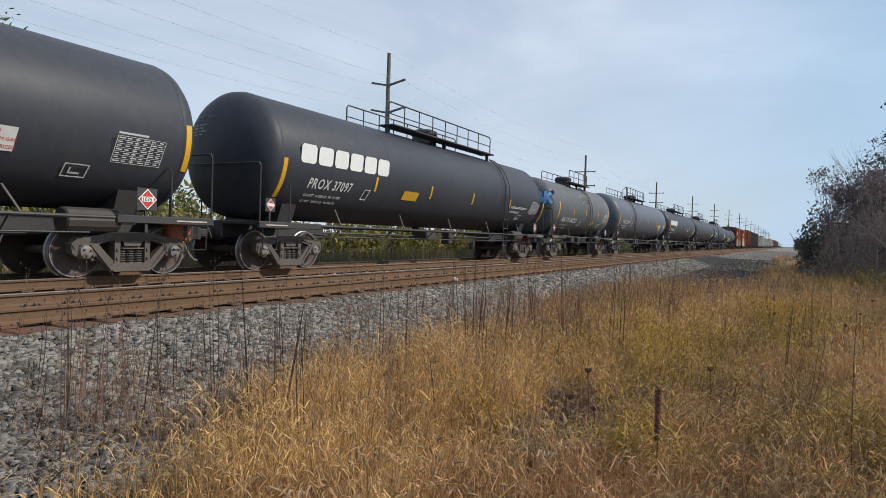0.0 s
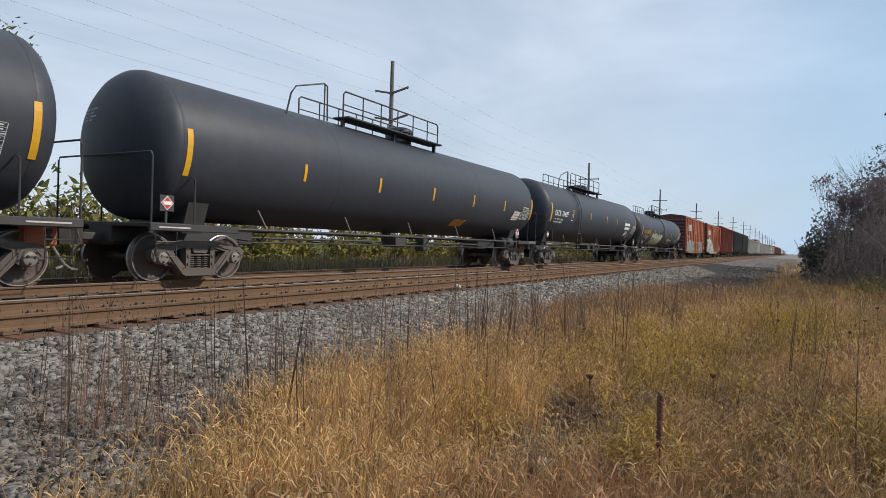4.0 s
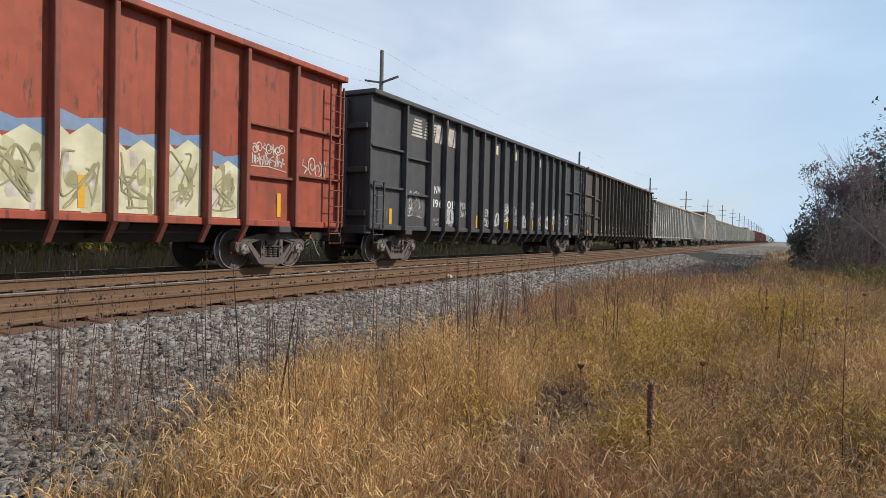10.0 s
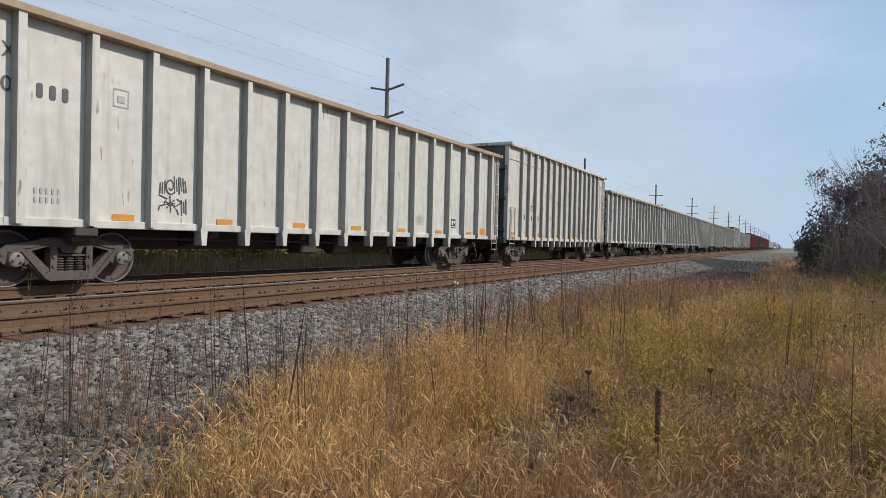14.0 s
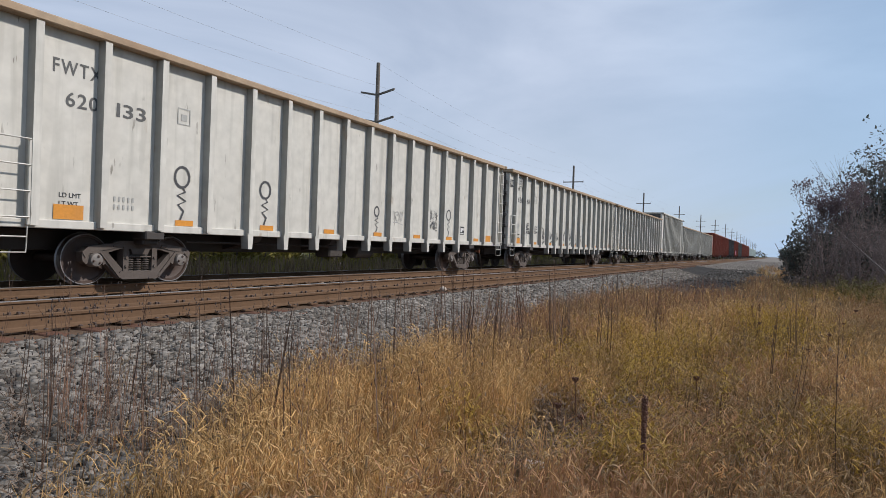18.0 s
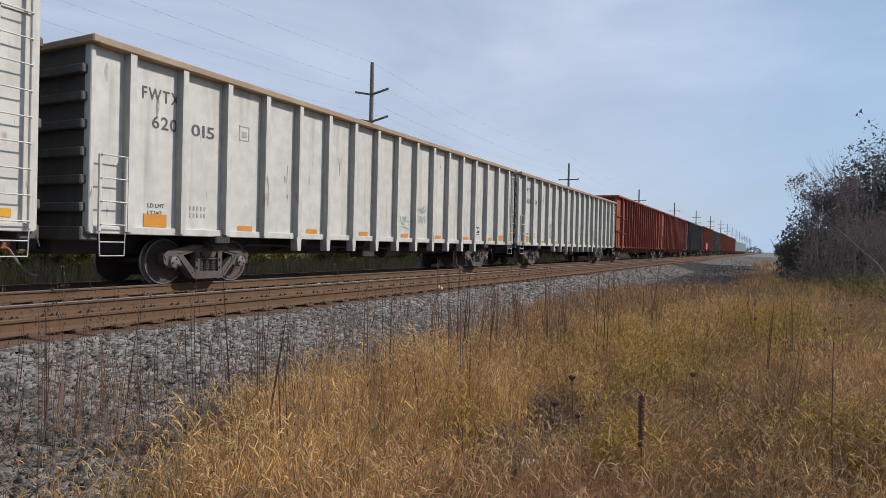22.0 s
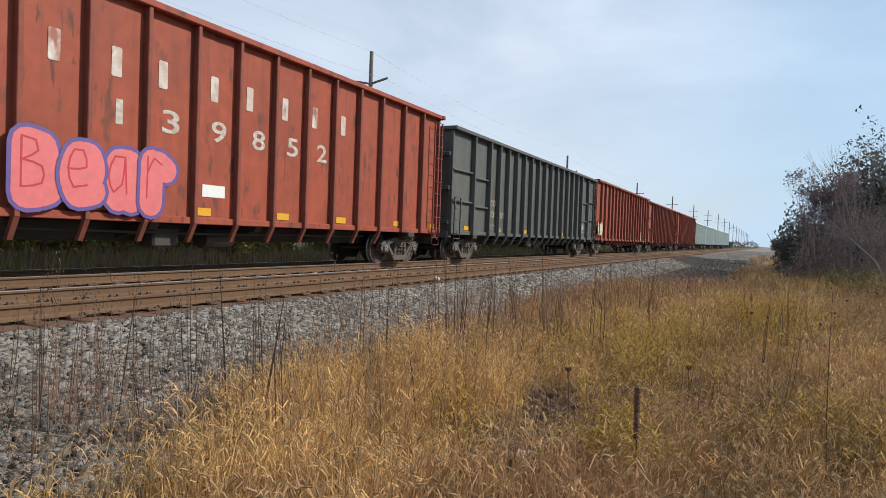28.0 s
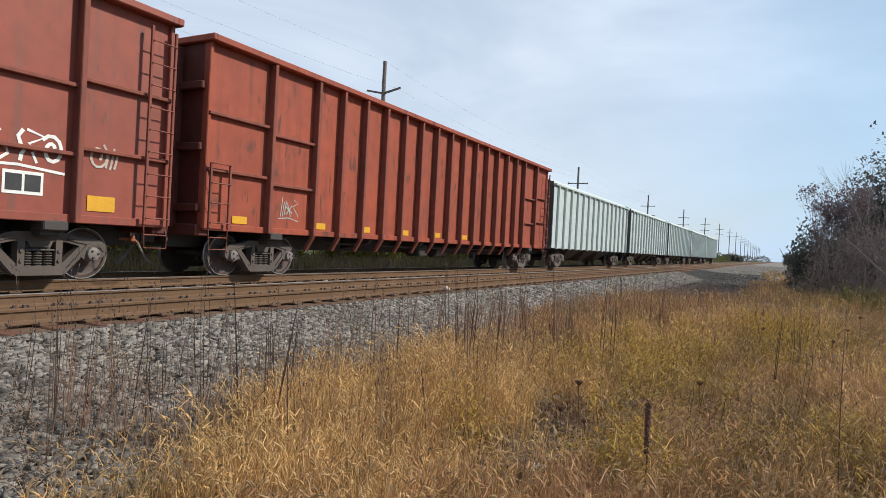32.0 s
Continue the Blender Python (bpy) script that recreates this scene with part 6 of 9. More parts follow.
def build_freight():
    X = SIDE + 0.026
    grey = material("spray_grey", (0.4, 0.42, 0.42), (0.3, 0.31, 0.31), 0.5, bump=0)
    chalk = material("spray_chalk", (0.48, 0.48, 0.47), (0.3, 0.3, 0.3), 0.6, grain=12, patch=3, amount=0.8, bump=0)
    moss = material("spray_moss", (0.27, 0.25, 0.12), (0.36, 0.3, 0.17), 0.6, grain=5, patch=2, amount=0.9, bump=0)
    shade = material("spray_shade", (0.075, 0.07, 0.075), (0.13, 0.12, 0.12), 0.6, patch=2.5, amount=0.8, bump=0)
    dark = material("spray_dark", (0.06, 0.06, 0.065), (0.09, 0.08, 0.08), 0.5, bump=0)
    teal = material("spray_teal", (0.1, 0.45, 0.42), (0.15, 0.5, 0.45), 0.5, bump=0)
    peach = material("spray_peach", (0.72, 0.46, 0.32), (0.68, 0.52, 0.4), 0.5, bump=0)
    pink = material("spray_pink", (0.66, 0.16, 0.16), (0.58, 0.12, 0.13), 0.5, bump=0)
    violet = material("spray_violet", (0.1, 0.07, 0.24), (0.14, 0.09, 0.28), 0.5, bump=0)
    cream = material("spray_cream", (0.62, 0.58, 0.42), (0.5, 0.46, 0.25), 0.55, grain=3, patch=1.5, amount=0.9, bump=0)
    olive = material("spray_olive", (0.42, 0.4, 0.2), (0.55, 0.52, 0.38), 0.55, grain=3, patch=1.5, amount=0.9, bump=0)
    blue = material("spray_sky", (0.12, 0.2, 0.34), (0.3, 0.34, 0.38), 0.5, bump=0)
    red = material("spray_red", (0.5, 0.03, 0.04), (0.4, 0.05, 0.06), 0.5, bump=0)
    green = material("spray_green", (0.25, 0.42, 0.32), (0.3, 0.45, 0.36), 0.5, bump=0)
    faint = material("spray_faint", (0.36, 0.36, 0.34), (0.45, 0.44, 0.4), 0.6, bump=0)

    # two red boxcars
    gold = material("spray_gold", (0.68, 0.5, 0.05), (0.6, 0.42, 0.05), 0.5, bump=0)
    navy = material("spray_ink", (0.035, 0.06, 0.16), (0.06, 0.1, 0.25), 0.5, bump=0)
    sage = material("spray_sage", (0.16, 0.2, 0.17), (0.11, 0.13, 0.12), 0.55, patch=2, amount=0.9, bump=0)
    c = box_car("red boxcar with white railway sign and grey spray painting", 1)
    horse_mark(c, -6.68, 3.08, 1.572, worn_white)
    lettering(c, "reporting_mark", "SOU", -5.56, -4.93, 2.3, 0.27, worn_white, x=1.572, label="white stencilled letter")
    lettering(c, "reporting_mark", "556081", -5.55, -3.64, 1.86, 0.26, worn_white, x=1.572, label="white stencilled digit")
    spray_word(c, "NESedR"[:5], -6.75, -1.5, 0.72, 2.0, 1.572, (worn_white, sage, chalk), 0.42, 21, rim=0.16, label="grey-green spray-painted letters edged in white")
    spray_word(c, "DEAL", 1.9, 5.65, 0.72, 2.0, 1.572, (old_white, shade, grey), 0.5, 22, rim=0.17, label="dark spray-painted letters edged in white")
    spray_tag(c, "NERd", -6.75, -5.9, 2.2, 2.6, 1.572, worn_white, 0.03, 23)
    for k in range(3):
        spray_tag(c, "edcb", 0.15, 1.1, 1.75 - 0.3 * k, 2.0 - 0.3 * k, 1.6, green, 0.03, 24 + k)
    part("notice_frame", Solid().box(0, 0.004, 0, 0.55, 0, 0.34, mi=0).box(0.004, 0.006, 0.05, 0.26, 0.06, 0.28, mi=1).box(0.004, 0.006, 0.3, 0.5, 0.06, 0.28, mi=1).mesh("notice", [white_paint, black_paint]), c, "white notice panel with black squares", at=(1.6, 5.1, 1.3))
    lettering(c, "car_mark", "BB1924", 6.3, 6.85, 1.12, 0.12, worn_white, x=1.572)
    for k in range(3):
        marks(c, "weight_mark", 4 + k % 2, 0.05, 0.06, 0.03, 1.572, 6.3 + 0.08 * k, 2.3 - 0.2 * k, worn_white)
    for k in range(2):
        marks(c, "door_words", 9 - k, 0.08, 0.09, 0.04, 1.6, -0.9, 3.05 - 0.2 * k, worn_white)
    for y0, y1, z0 in ((-6.6, -6.1, 1.32), (-2.45, -2.05, 0.9), (2.8, 3.3, 1.14), (6.35, 6.9, 1.3)):
        plate(c, "reflector", y0, y1, z0, z0 + 0.16, 1.61, orange_tape, "orange reflective sheeting")
    set_train(c, 146.1 + 7.73)

    c = box_car("red boxcar covered with teal and peach spray painting", 2)
    horse_mark(c, -6.82, 3.1, 1.572, worn_white, 2.9, 0.6)
    rr = random.Random(31)
    # a ragged teal ground that falls away along the car
    edge_z = lambda y: 2.66 + 0.2 * math.sin(2.1 * y) * (y < -4) if y < -3.9 else 2.62 - 0.2 * (y + 3.9) if y < -2.0 else 2.24 - 0.55 * (y + 2.0)
    ys = [-7.7 + 0.28 * k for k in range(30)]
    top_line = [(y, max(0.8, edge_z(y) + rr.uniform(-0.12, 0.1))) for y in ys]
    g = Solid()
    for (ya, za), (yb, zb) in zip(top_line[:-1], top_line[1:]):
        low = 0.98 if ya < -5.3 else 0.66
        g.add([(1.568, ya, low), (1.568, yb, low), (1.568, yb, zb), (1.568, ya, za)], [(0, 1, 2, 3)])
    root = part("spray_painting", g.mesh("spray_ground", [teal]), c, "large teal and peach spray painting with dark blue strokes")
    for k in range(11):
        y = -7.35 + 0.6 * k + rr.uniform(-0.1, 0.1)
        hi = min(edge_z(y) - 0.2, 2.6) - (0.45 if k < 2 else 0.0)
        cz, rz = (0.9 + hi) / 2, (hi - 0.85) / 2
        one = Solid()
        st = rr.getrandbits(30)
        for extra, lift, mi in ((0.05, 0.0, 2), (0.0, 0.0014, 0)):
            one.add([(1.571 + 0.0026 * k + lift, *p) for p in blob(y, cz, 0.36 + extra, rz * 0.9 + extra, random.Random(st), wob=0.3)], [tuple(range(14))], mi)
        part("spray_shape", one.mesh("spray_shape", [peach, navy, gold]), root)
    over = Solid()
    for k in range(120):
        y = rr.uniform(-7.6, -1.0)
        z = rr.uniform(0.85, max(1.0, min(edge_z(y) - 0.35, 2.2)))
        mi = rr.choice((0, 0, 1, 1, 2, 2, 3, 3, 4))
        line = [Vector((y + rr.uniform(-0.3, 0.3), z + rr.uniform(-0.15, 0.2))) for _ in range(4)]
        spray_line(over, smooth_line([tuple(p) for p in line], 0.06), rr.choice((0.03, 0.05, 0.09, 0.14)), 1.602 + 0.00012 * k, mi)
    part("spray_detail", over.mesh("strokes", [navy, blue, white_paint, teal, peach]), root, "dark blue, white and teal strokes")
    for y, z, w_, h_, sd in ((2.9, 1.3, 0.7, 0.4, 1), (5.5, 1.8, 0.55, 0.35, 3), (7.2, 1.45, 0.3, 0.35, 5)):
        spray_tag(c, "dfb"[:3 if w_ > 0.6 else 2], y, y + w_, z, z + h_, 1.572, old_white, 0.026, 32 + sd)
    # a star, a hook and two rings inside a wide arc
    mark, lift = Solid(), 1.572
    ringed = lambda cy, cz, r_: [(cy + r_ * math.cos(0.6 * j), cz + r_ * math.sin(0.6 * j)) for j in range(12)]
    for line in ([(4.2, 2.05), (4.36, 1.93)], [(4.22, 1.92), (4.34, 2.07)], [(4.28, 2.1), (4.3, 1.86)], [(4.28, 1.86), (4.3, 1.62), (4.36, 1.58), (4.5, 1.86)], ringed(4.5, 1.6, 0.09), ringed(4.82, 1.4, 0.1), [(4.6, 1.52), (4.66, 1.42), (4.78, 1.62)], [(4.68, 1.4), (4.62, 1.15)],
                 [(4.3, 1.45), (4.4, 1.25)], [(4.36, 1.5), (4.5, 1.22)], [(4.75, 1.95), (4.98, 1.86), (5.08, 1.6), (5.02, 1.32), (4.82, 1.16), (4.66, 1.16)]):
        lift = spray_line(mark, smooth_line(line, 0.05), 0.026, lift, 0)
    part("scrawl", mark.mesh("scrawl", [old_white]), c, "thin white looped scrawl inside an arc")
    for k, (y, z) in enumerate(((-7.1, 2.95), (-7.2, 2.75))):
        spray_tag(c, "abd"[k:], y, y + 0.5, z, z + 0.2, 1.572, worn_white, 0.03, 38 + k)
    plate(c, "notice_ground", 6.15, 6.6, 1.3, 1.6, 1.572, black_paint)
    part("notice_frame", cached("boxring", lambda: ring_mesh(0.45, 0.3, 0.028, white_paint)), c, "white-lined dark notice panel", at=(1.577, 6.15, 1.3))
    marks(c, "car_mark", 5, 0.1, 0.13, 0.05, 1.572, 6.75, 1.14, worn_white)
    for k in range(3):
        marks(c, "weight_mark", 4 + k % 2, 0.05, 0.06, 0.03, 1.572, 6.7 + 0.05 * k, 2.3 - 0.22 * k, worn_white)
    for y0, y1 in ((-6.6, -5.4), (6.75, 7.25)):
        plate(c, "reflector", y0, y1, 1.36, 1.5, 1.622, orange_tape, "orange reflective sheeting")
    for y in (-4.6, -2.9, -0.6, 1.2, 3.2, 5.2):
        plate(c, "reflector", y - 0.35, y + 0.35, 0.69, 0.79, 1.622 if y < 0.8 else 1.514, yellow_tape, "yellow reflective sheeting")
    set_train(c, 172.0)

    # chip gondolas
    c = gondola("chip", gon_red, "tall red gondola with pale spray painting along its foot", end_mat=red_end_shade, rib_mat=red_grime)
    rng = random.Random(5)
    ochre = material("spray_ochre", (0.55, 0.36, 0.12), (0.62, 0.5, 0.3), 0.6, grain=5, patch=2.5, amount=0.9, bump=0)
    for i in range(2, 9):
        y, z1 = bay("chip", i), 2.3 + rng.uniform(-0.1, 0.12)
        s = Solid()
        s.add([(X, *p) for p in ((y - 0.43, 1.13), (y + 0.43, 1.13), (y + 0.43, z1 - 0.1), (y + 0.2, z1 - 0.2), (y + 0.1, z1 + 0.1), (y - 0.25, z1 - 0.05), (y - 0.43, z1 + 0.05))], [tuple(range(7))], 0)
        s.add([(X + 0.0006, *p) for p in blob(y + 0.1, 2.0, 0.22, 0.25, rng)], [tuple(range(14))], 1)
        part("spray_ground", s.mesh("spray", [cream, ochre]), c, "cream spray paint in one bay")
        spray_word(c, "bfceadb"[i - 2], y - 0.42, y + 0.42, 1.18, z1 - 0.12, X + 0.002, (moss, white_paint if i < 7 else cream, shade), 0.36, 40 + i, rim=0.34, soft=False, label="pale angular spray-painted shape")
    lettering(c, "reporting_mark", "3", bay("chip", 9) - 0.1, bay("chip", 9) + 0.12, 2.75, 0.35, chalk, x=X)
    for i in range(9, 16):
        z1 = 2.3 + rng.uniform(-0.15, 0.25)
        s = Solid()
        y = bay("chip", i)
        s.add([(X, *p) for p in ((y - 0.42, 1.14), (y + 0.42, 1.14), (y + 0.42, z1), (y + 0.1, z1 + 0.15), (y - 0.2, z1 - 0.08), (y - 0.42, z1 + 0.1))], [tuple(range(6))], 0)
        s.add([(X - 0.002, *p) for p in ((y - 0.42, z1), (y + 0.42, z1), (y + 0.42, z1 + 0.3), (y, z1 + 0.22), (y - 0.42, z1 + 0.34))], [tuple(range(5))], 1)
        for q in range(9):
            cy, cz = y + rng.uniform(-0.3, 0.3), rng.uniform(1.3, z1 - 0.2)
            wide = rng.uniform(0.05, 0.13)
            s.add([(X + 0.0008 + 0.0004 * q, *p) for p in blob(cy, cz, min(wide, 0.4 - abs(cy - y)), rng.uniform(0.1, 0.26), rng)], [tuple(range(14))], (2, 3, 2, 4)[q % 4])
        for _ in range(4):
            ribbon(s, curl(y - 0.33, 1.2, 0.66, z1 - 1.3, rng), 0.03, X + 0.006, 4)
        part("spray_painting", s.mesh("spray", [cream, blue, olive, worn_white, moss]), c, "cream and olive spray paint in one bay")
    tags(c, [(bay("chip", 1) - 0.3, 1.5, 0.7, 0.6), (bay("chip", 16) - 0.5, 2.35, 1.0, 0.5), (bay("chip", 17) - 0.5, 2.3, 0.9, 0.4)], X, worn_white, 6)
    tapes(c, "chip", [0.75], yellow_tape)
    for y in (bay("chip", 9), bay("chip", 12), bay("chip", 16) + 0.35):
        plate(c, "reflector", y - 0.06, y + 0.06, 1.2, 1.75, X + 0.004, yellow_tape, "yellow reflective strip")
    set_train(c, (GAP[9] + GAP[10]) / 2)

    c = gondola("chip", gon_black, "tall black gondola with white railway sign")
    horse_mark(c, -8.17, 3.93, X, worn_white, 3.25, 0.6)
    lettering(c, "reporting_mark", "NW", -6.61, -6.06, 2.24, 0.26, white_paint, x=X, label="white stencilled letter")
    lettering(c, "reporting_mark", "196", -6.66, -6.06, 1.78, 0.27, white_paint, x=X, label="white stencilled digit")
    lettering(c, "reporting_mark", "015", -5.67, -4.95, 1.78, 0.27, white_paint, x=X, label="white stencilled digit")
    for t, y, z in (("LD LMT", -6.68, 1.32), ("LT WT", -6.68, 1.17), ("183300", -5.65, 1.32), ("73700", -5.6, 1.17)):
        part("weight_words", words(t, 0.13, worn_white), c, at=(X, y, z))
    spray_word(c, "ObO", -8.4, -7.2, 1.4, 1.95, X, (moss, shade, moss), 0.55, 63, rim=0.12, label="faint olive outlined bubbles")
    for i, t in ((8, "DEb"), (13, "SAd"), (14, "KfN"), (16, "DIY")):
        spray_tag(c, t, bay("chip", i) - 0.42, bay("chip", i) + 0.42, 1.55, 1.95, X, white_paint, 0.04, 64 + i)
    tags(c, [(bay("chip", i) - 0.35, 1.3 + 0.2 * (i % 3), 0.7, 0.6 + 0.2 * (i % 2)) for i in (1, 4, 6, 8, 9, 11, 12, 14, 15)], X, chalk, 61, 0.035)
    for i in (3, 7, 10, 13):
        burner(c, bay("chip", i) - 0.36, bay("chip", i) + 0.36, 1.2, 1.8, X, 2, faint, chalk, dark, 170 + i)
    for i in (0, 5, 8, 11, 14, 17):
        plate(c, "reflector", bay("chip", i) + 0.2, bay("chip", i) + 0.33, 1.15, 1.62, X + 0.004, yellow_tape, "yellow reflective strip")
    for i in (7, 9, 12):
        plate(c, "paint_patch", bay("chip", i) - 0.12, bay("chip", i) + 0.14, 4.15, 4.5, X, cream, "pale yellow patch of paint")
    set_train(c, mid(10))

    c = gondola("chip", gon_brown, "tall dark brown gondola with worn pale letter bars", chord_mat=chord_rust)
    rings(c, "name_block", [(bay("chip", 6 + k) - 0.17, 3.6) for k in range(8)], 0.18, 0.55, 0.085, X, flaked_tan, "worn rusty block in place of a letter")
    for k, i in enumerate(range(2, 16)):
        b = bay("chip", i)
        for q, ink in enumerate((ochre, cream, cream, white_paint if k % 2 else cream)):
            spray_tag(c, ("fd", "bec", "cf", "ed")[(k + q) % 4], b - 0.38 + 0.03 * q, b + 0.3 + 0.03 * q, 1.3 + 0.1 * (q % 2), 1.72 + 0.06 * q, X + 0.004 * q, ink, (0.05, 0.03, 0.035, 0.022)[q], 400 + 20 * k + q)
    for i in (10, 11):
        plate(c, "small_plate", bay("chip", i) - 0.2, bay("chip", i) + 0.2, 1.75, 1.93, X + 0.006, yellow_paint, "small yellow plate")
    tapes(c, "chip", [1.0, 4.7, 6.7, 8.6, 10.6, 12.6, 14.6, 16.5, 19.5], orange_tape)
    set_train(c, mid(11))

    # white bulk gondolas
    stencil_grey = material("stencil_grey", (0.075, 0.075, 0.075), (0.13, 0.13, 0.125), 0.6, grain=20, patch=4, amount=0.6, bump=0)

    def bulk(i, seed, kind="bulk", mat=gon_white, number=""):
        rr = random.Random(seed)
        label = {"bulk": "white open gondola with upright ribs and tan top edge", "tall": "tall white open gondola with a rail below its top edge"}[kind]
        if mat is gon_rusty_white:
            label = "tall white open gondola streaked with orange rust"
        c = gondola(kind, mat, label, end_mat=pale_end_shade, chord_mat=chord_tan if kind == "bulk" else None, rib_mat=mat)
        if kind == "bulk":
            ink = stencil_grey
            lettering(c, "reporting_mark", "FWTX", -8.8, -7.98, 3.5, 0.23, ink, x=X, label="dark stencilled letter")
            lettering(c, "reporting_mark", "620", -8.58, -8.02, 2.99, 0.24, ink, x=X, label="dark stencilled digit")
            if number:
                lettering(c, "reporting_mark", number, -7.68, -7.1, 2.99, 0.24, ink, x=X, label="dark stencilled digit")
            else:
                marks(c, "reporting_mark", 3, 0.15, 0.23, 0.05, X, -7.7, 2.99, ink, "plain dark mark")
            for t, z in (("LD LMT", 1.5), ("LT WT", 1.36)):
                part("weight_words", words(t, 0.11, black_paint), c, at=(X, -9.8 + 1.15, z))
            marks(c, "weight_mark", 5, 0.06, 0.09, 0.03, X, -9.8 + 2.1, 1.5, faint)
            marks(c, "weight_mark", 5, 0.06, 0.09, 0.03, X, -9.8 + 2.1, 1.36, faint)
            part("load_box", cached("loadbox", lambda: Solid().box(0, 0.003, 0, 0.3, 0, 0.02).box(0, 0.003, 0, 0.3, 0.3, 0.32).box(0, 0.003, 0, 0.02, 0, 0.32).box(0, 0.003, 0.28, 0.3, 0, 0.32).box(0, 0.003, 0.08, 0.22, 0.08, 0.2).mesh("lb", [faint])), c, at=(X, bay("bulk", 3) - 0.15, 3.1))
            part("test_panel", cached("testp", lambda: Solid().box(0, 0.003, 0, 0.34, 0, 0.3, mi=0).box(0.003, 0.005, 0.05, 0.15, 0.1, 0.25, mi=1).box(0.003, 0.005, 0.19, 0.3, 0.16, 0.25, mi=1).box(0.003, 0.005, 0.05, 0.3, 0.03, 0.06, mi=1).mesh("tp", [black_paint, white_paint])), c, at=(X, bay("bulk", 14) - 0.2, 1.35))
            tapes(c, "bulk", [1.32, 18.4], orange_tape, w=0.5, hgt=0.24, z=1.14)
            tapes(c, "bulk", [3.62 + 2.275 * k for k in range(7)], orange_tape, w=0.42, hgt=0.11, z=1.13)
        else:
            h = 7.5
            lettering(c, "reporting_mark", "FWTX", bay("tall", 2) - 0.2, bay("tall", 2) + 0.36, 2.3, 0.26, stencil_grey, x=X, label="dark stencilled letter")
            for k in range(3):
                if number:
                    lettering(c, "reporting_mark", number[2 * k:2 * k + 2], bay("tall", 1 + k) - 0.2, bay("tall", 1 + k) + 0.2, 1.88, 0.26, stencil_grey, x=X, label="dark stencilled digit")
                else:
                    marks(c, "reporting_mark", 2, 0.15, 0.24, 0.07, X, bay("tall", 1 + k) - 0.18, 1.88, stencil_grey, "plain dark mark")
            tapes(c, "tall", [0.6, 3.6, 6.3, 9.0, 11.5, 14.4], yellow_tape, w=0.55, hgt=0.13, z=1.2)
        n = rr.randint(2, 5)
        for _ in range(n):
            b = rr.randint(3, len(GON[kind]["ribs"]) - 2)
            tags(c, [(bay(kind, b) - 0.35, rr.uniform(1.3, 1.7), 0.65, rr.uniform(0.35, 0.7))], X, rr.choice([dark, faint, dark, green, faint]), rr.getrandbits(20), 0.025)
        set_train(c, mid(i))
        return c

    c = bulk(12, 1, number="035")
    tags(c, [(bay("bulk", 4) - 0.35, 1.55, 0.75, 0.5)], X, green, 301, 0.05)
    tags(c, [(bay("bulk", i) - 0.3, 1.3, 0.6, 0.45) for i in (7, 9, 11, 12, 15)], X, dark, 302, 0.035)
    tags(c, [(bay("bulk", i) - 0.35, 1.35, 0.7, 0.3) for i in (5, 6)], X, faint, 303, 0.03)
    bulk(13, 2)
    c = bulk(14, 3, "tall", gon_rusty_white)
    burner(c, 1.6, 2.4, 1.3, 2.2, X, 1, faint, faint, dark, 91)
    bulk(15, 4)
    c = bulk(16, 5, number="097")
    # large red signs, one to a bay: two letters, a heart and two crossed strokes
    for ch, i, w_ in (("I", 5, 0.64), ("G", 7, 0.6), ("A", 8, 0.52), ("V", 9, 0.5), ("Y", 10, 0.5)):
        spray_tag(c, ch, bay("bulk", i) - w_ / 2, bay("bulk", i) + w_ / 2, 1.45, 2.1 if i < 8 else 2.0, X, red, 0.1, 500 + i, label="red spray-painted sign")
    b, z = bay("bulk", 6), 1.45
    st = Solid()
    spray_line(st, smooth_line([(b - 0.2, z - 0.12), (b + 0.2, z - 0.1), (b - 0.12, z + 0.12), (b - 0.27, z + 0.45), (b - 0.14, z + 0.66), (b, z + 0.5), (b + 0.14, z + 0.68), (b + 0.26, z + 0.45), (b + 0.1, z + 0.12), (b - 0.2, z - 0.1)], 0.05), 0.055, X, 0)
    part("spray_sign", st.mesh("spray_sign", [red]), c, "red spray-painted heart")
    rib_y = bay("bulk", 7) - 0.25
    st = Solid()
    for k in range(5):
        ribbon(st, [(rib_y + 0.07 * k, 4.0), (rib_y + 0.07 * k + 0.01, 3.6), (rib_y + 0.07 * k - 0.01, 3.3 - 0.25 * (k % 3))], 0.018, X, 0)
    part("paint_drip", st.mesh("drips", [red]), c, "thin red paint drips")
    c = bulk(17, 6, number="133")
    # a row of looped figures, one to a bay
    for k, (i, big) in enumerate(((3, 1.0), (5, 0.95), (9, 0.7), (13, 0.9))):
        s = Solid()
        y, z = bay("bulk", i), 1.3
        loop = [(y + 0.17 * big * math.cos(a_), z + 0.78 * big + 0.2 * big * math.sin(a_)) for a_ in [math.tau * j / 14 - 1.6 for j in range(15)]]
        ribbon(s, loop, 0.05, X, 0)
        ribbon(s, [(y, z + 0.6 * big), (y + 0.08, z + 0.5 * big), (y - 0.1, z + 0.42 * big), (y + 0.1, z + 0.32 * big), (y - 0.08, z + 0.24 * big), (y + 0.05, z + 0.12 * big), (y - 0.02, z - 0.05)], 0.045, X, 0)
        part("spray_figure", s.mesh("figure", [dark]), c, "dark looped spray figure")
    c = bulk(18, 7, number="048")
    for k in range(7):
        # one upright sign to a bay, where a person's name is sprayed
        b = bay("bulk", 4 + k)
        spray_tag(c, "eabdcf"[k % 6], b - 0.32, b + 0.32, 1.33, 1.95, X, stencil_grey, 0.1, 210 + k, label="dark spray-painted shape")
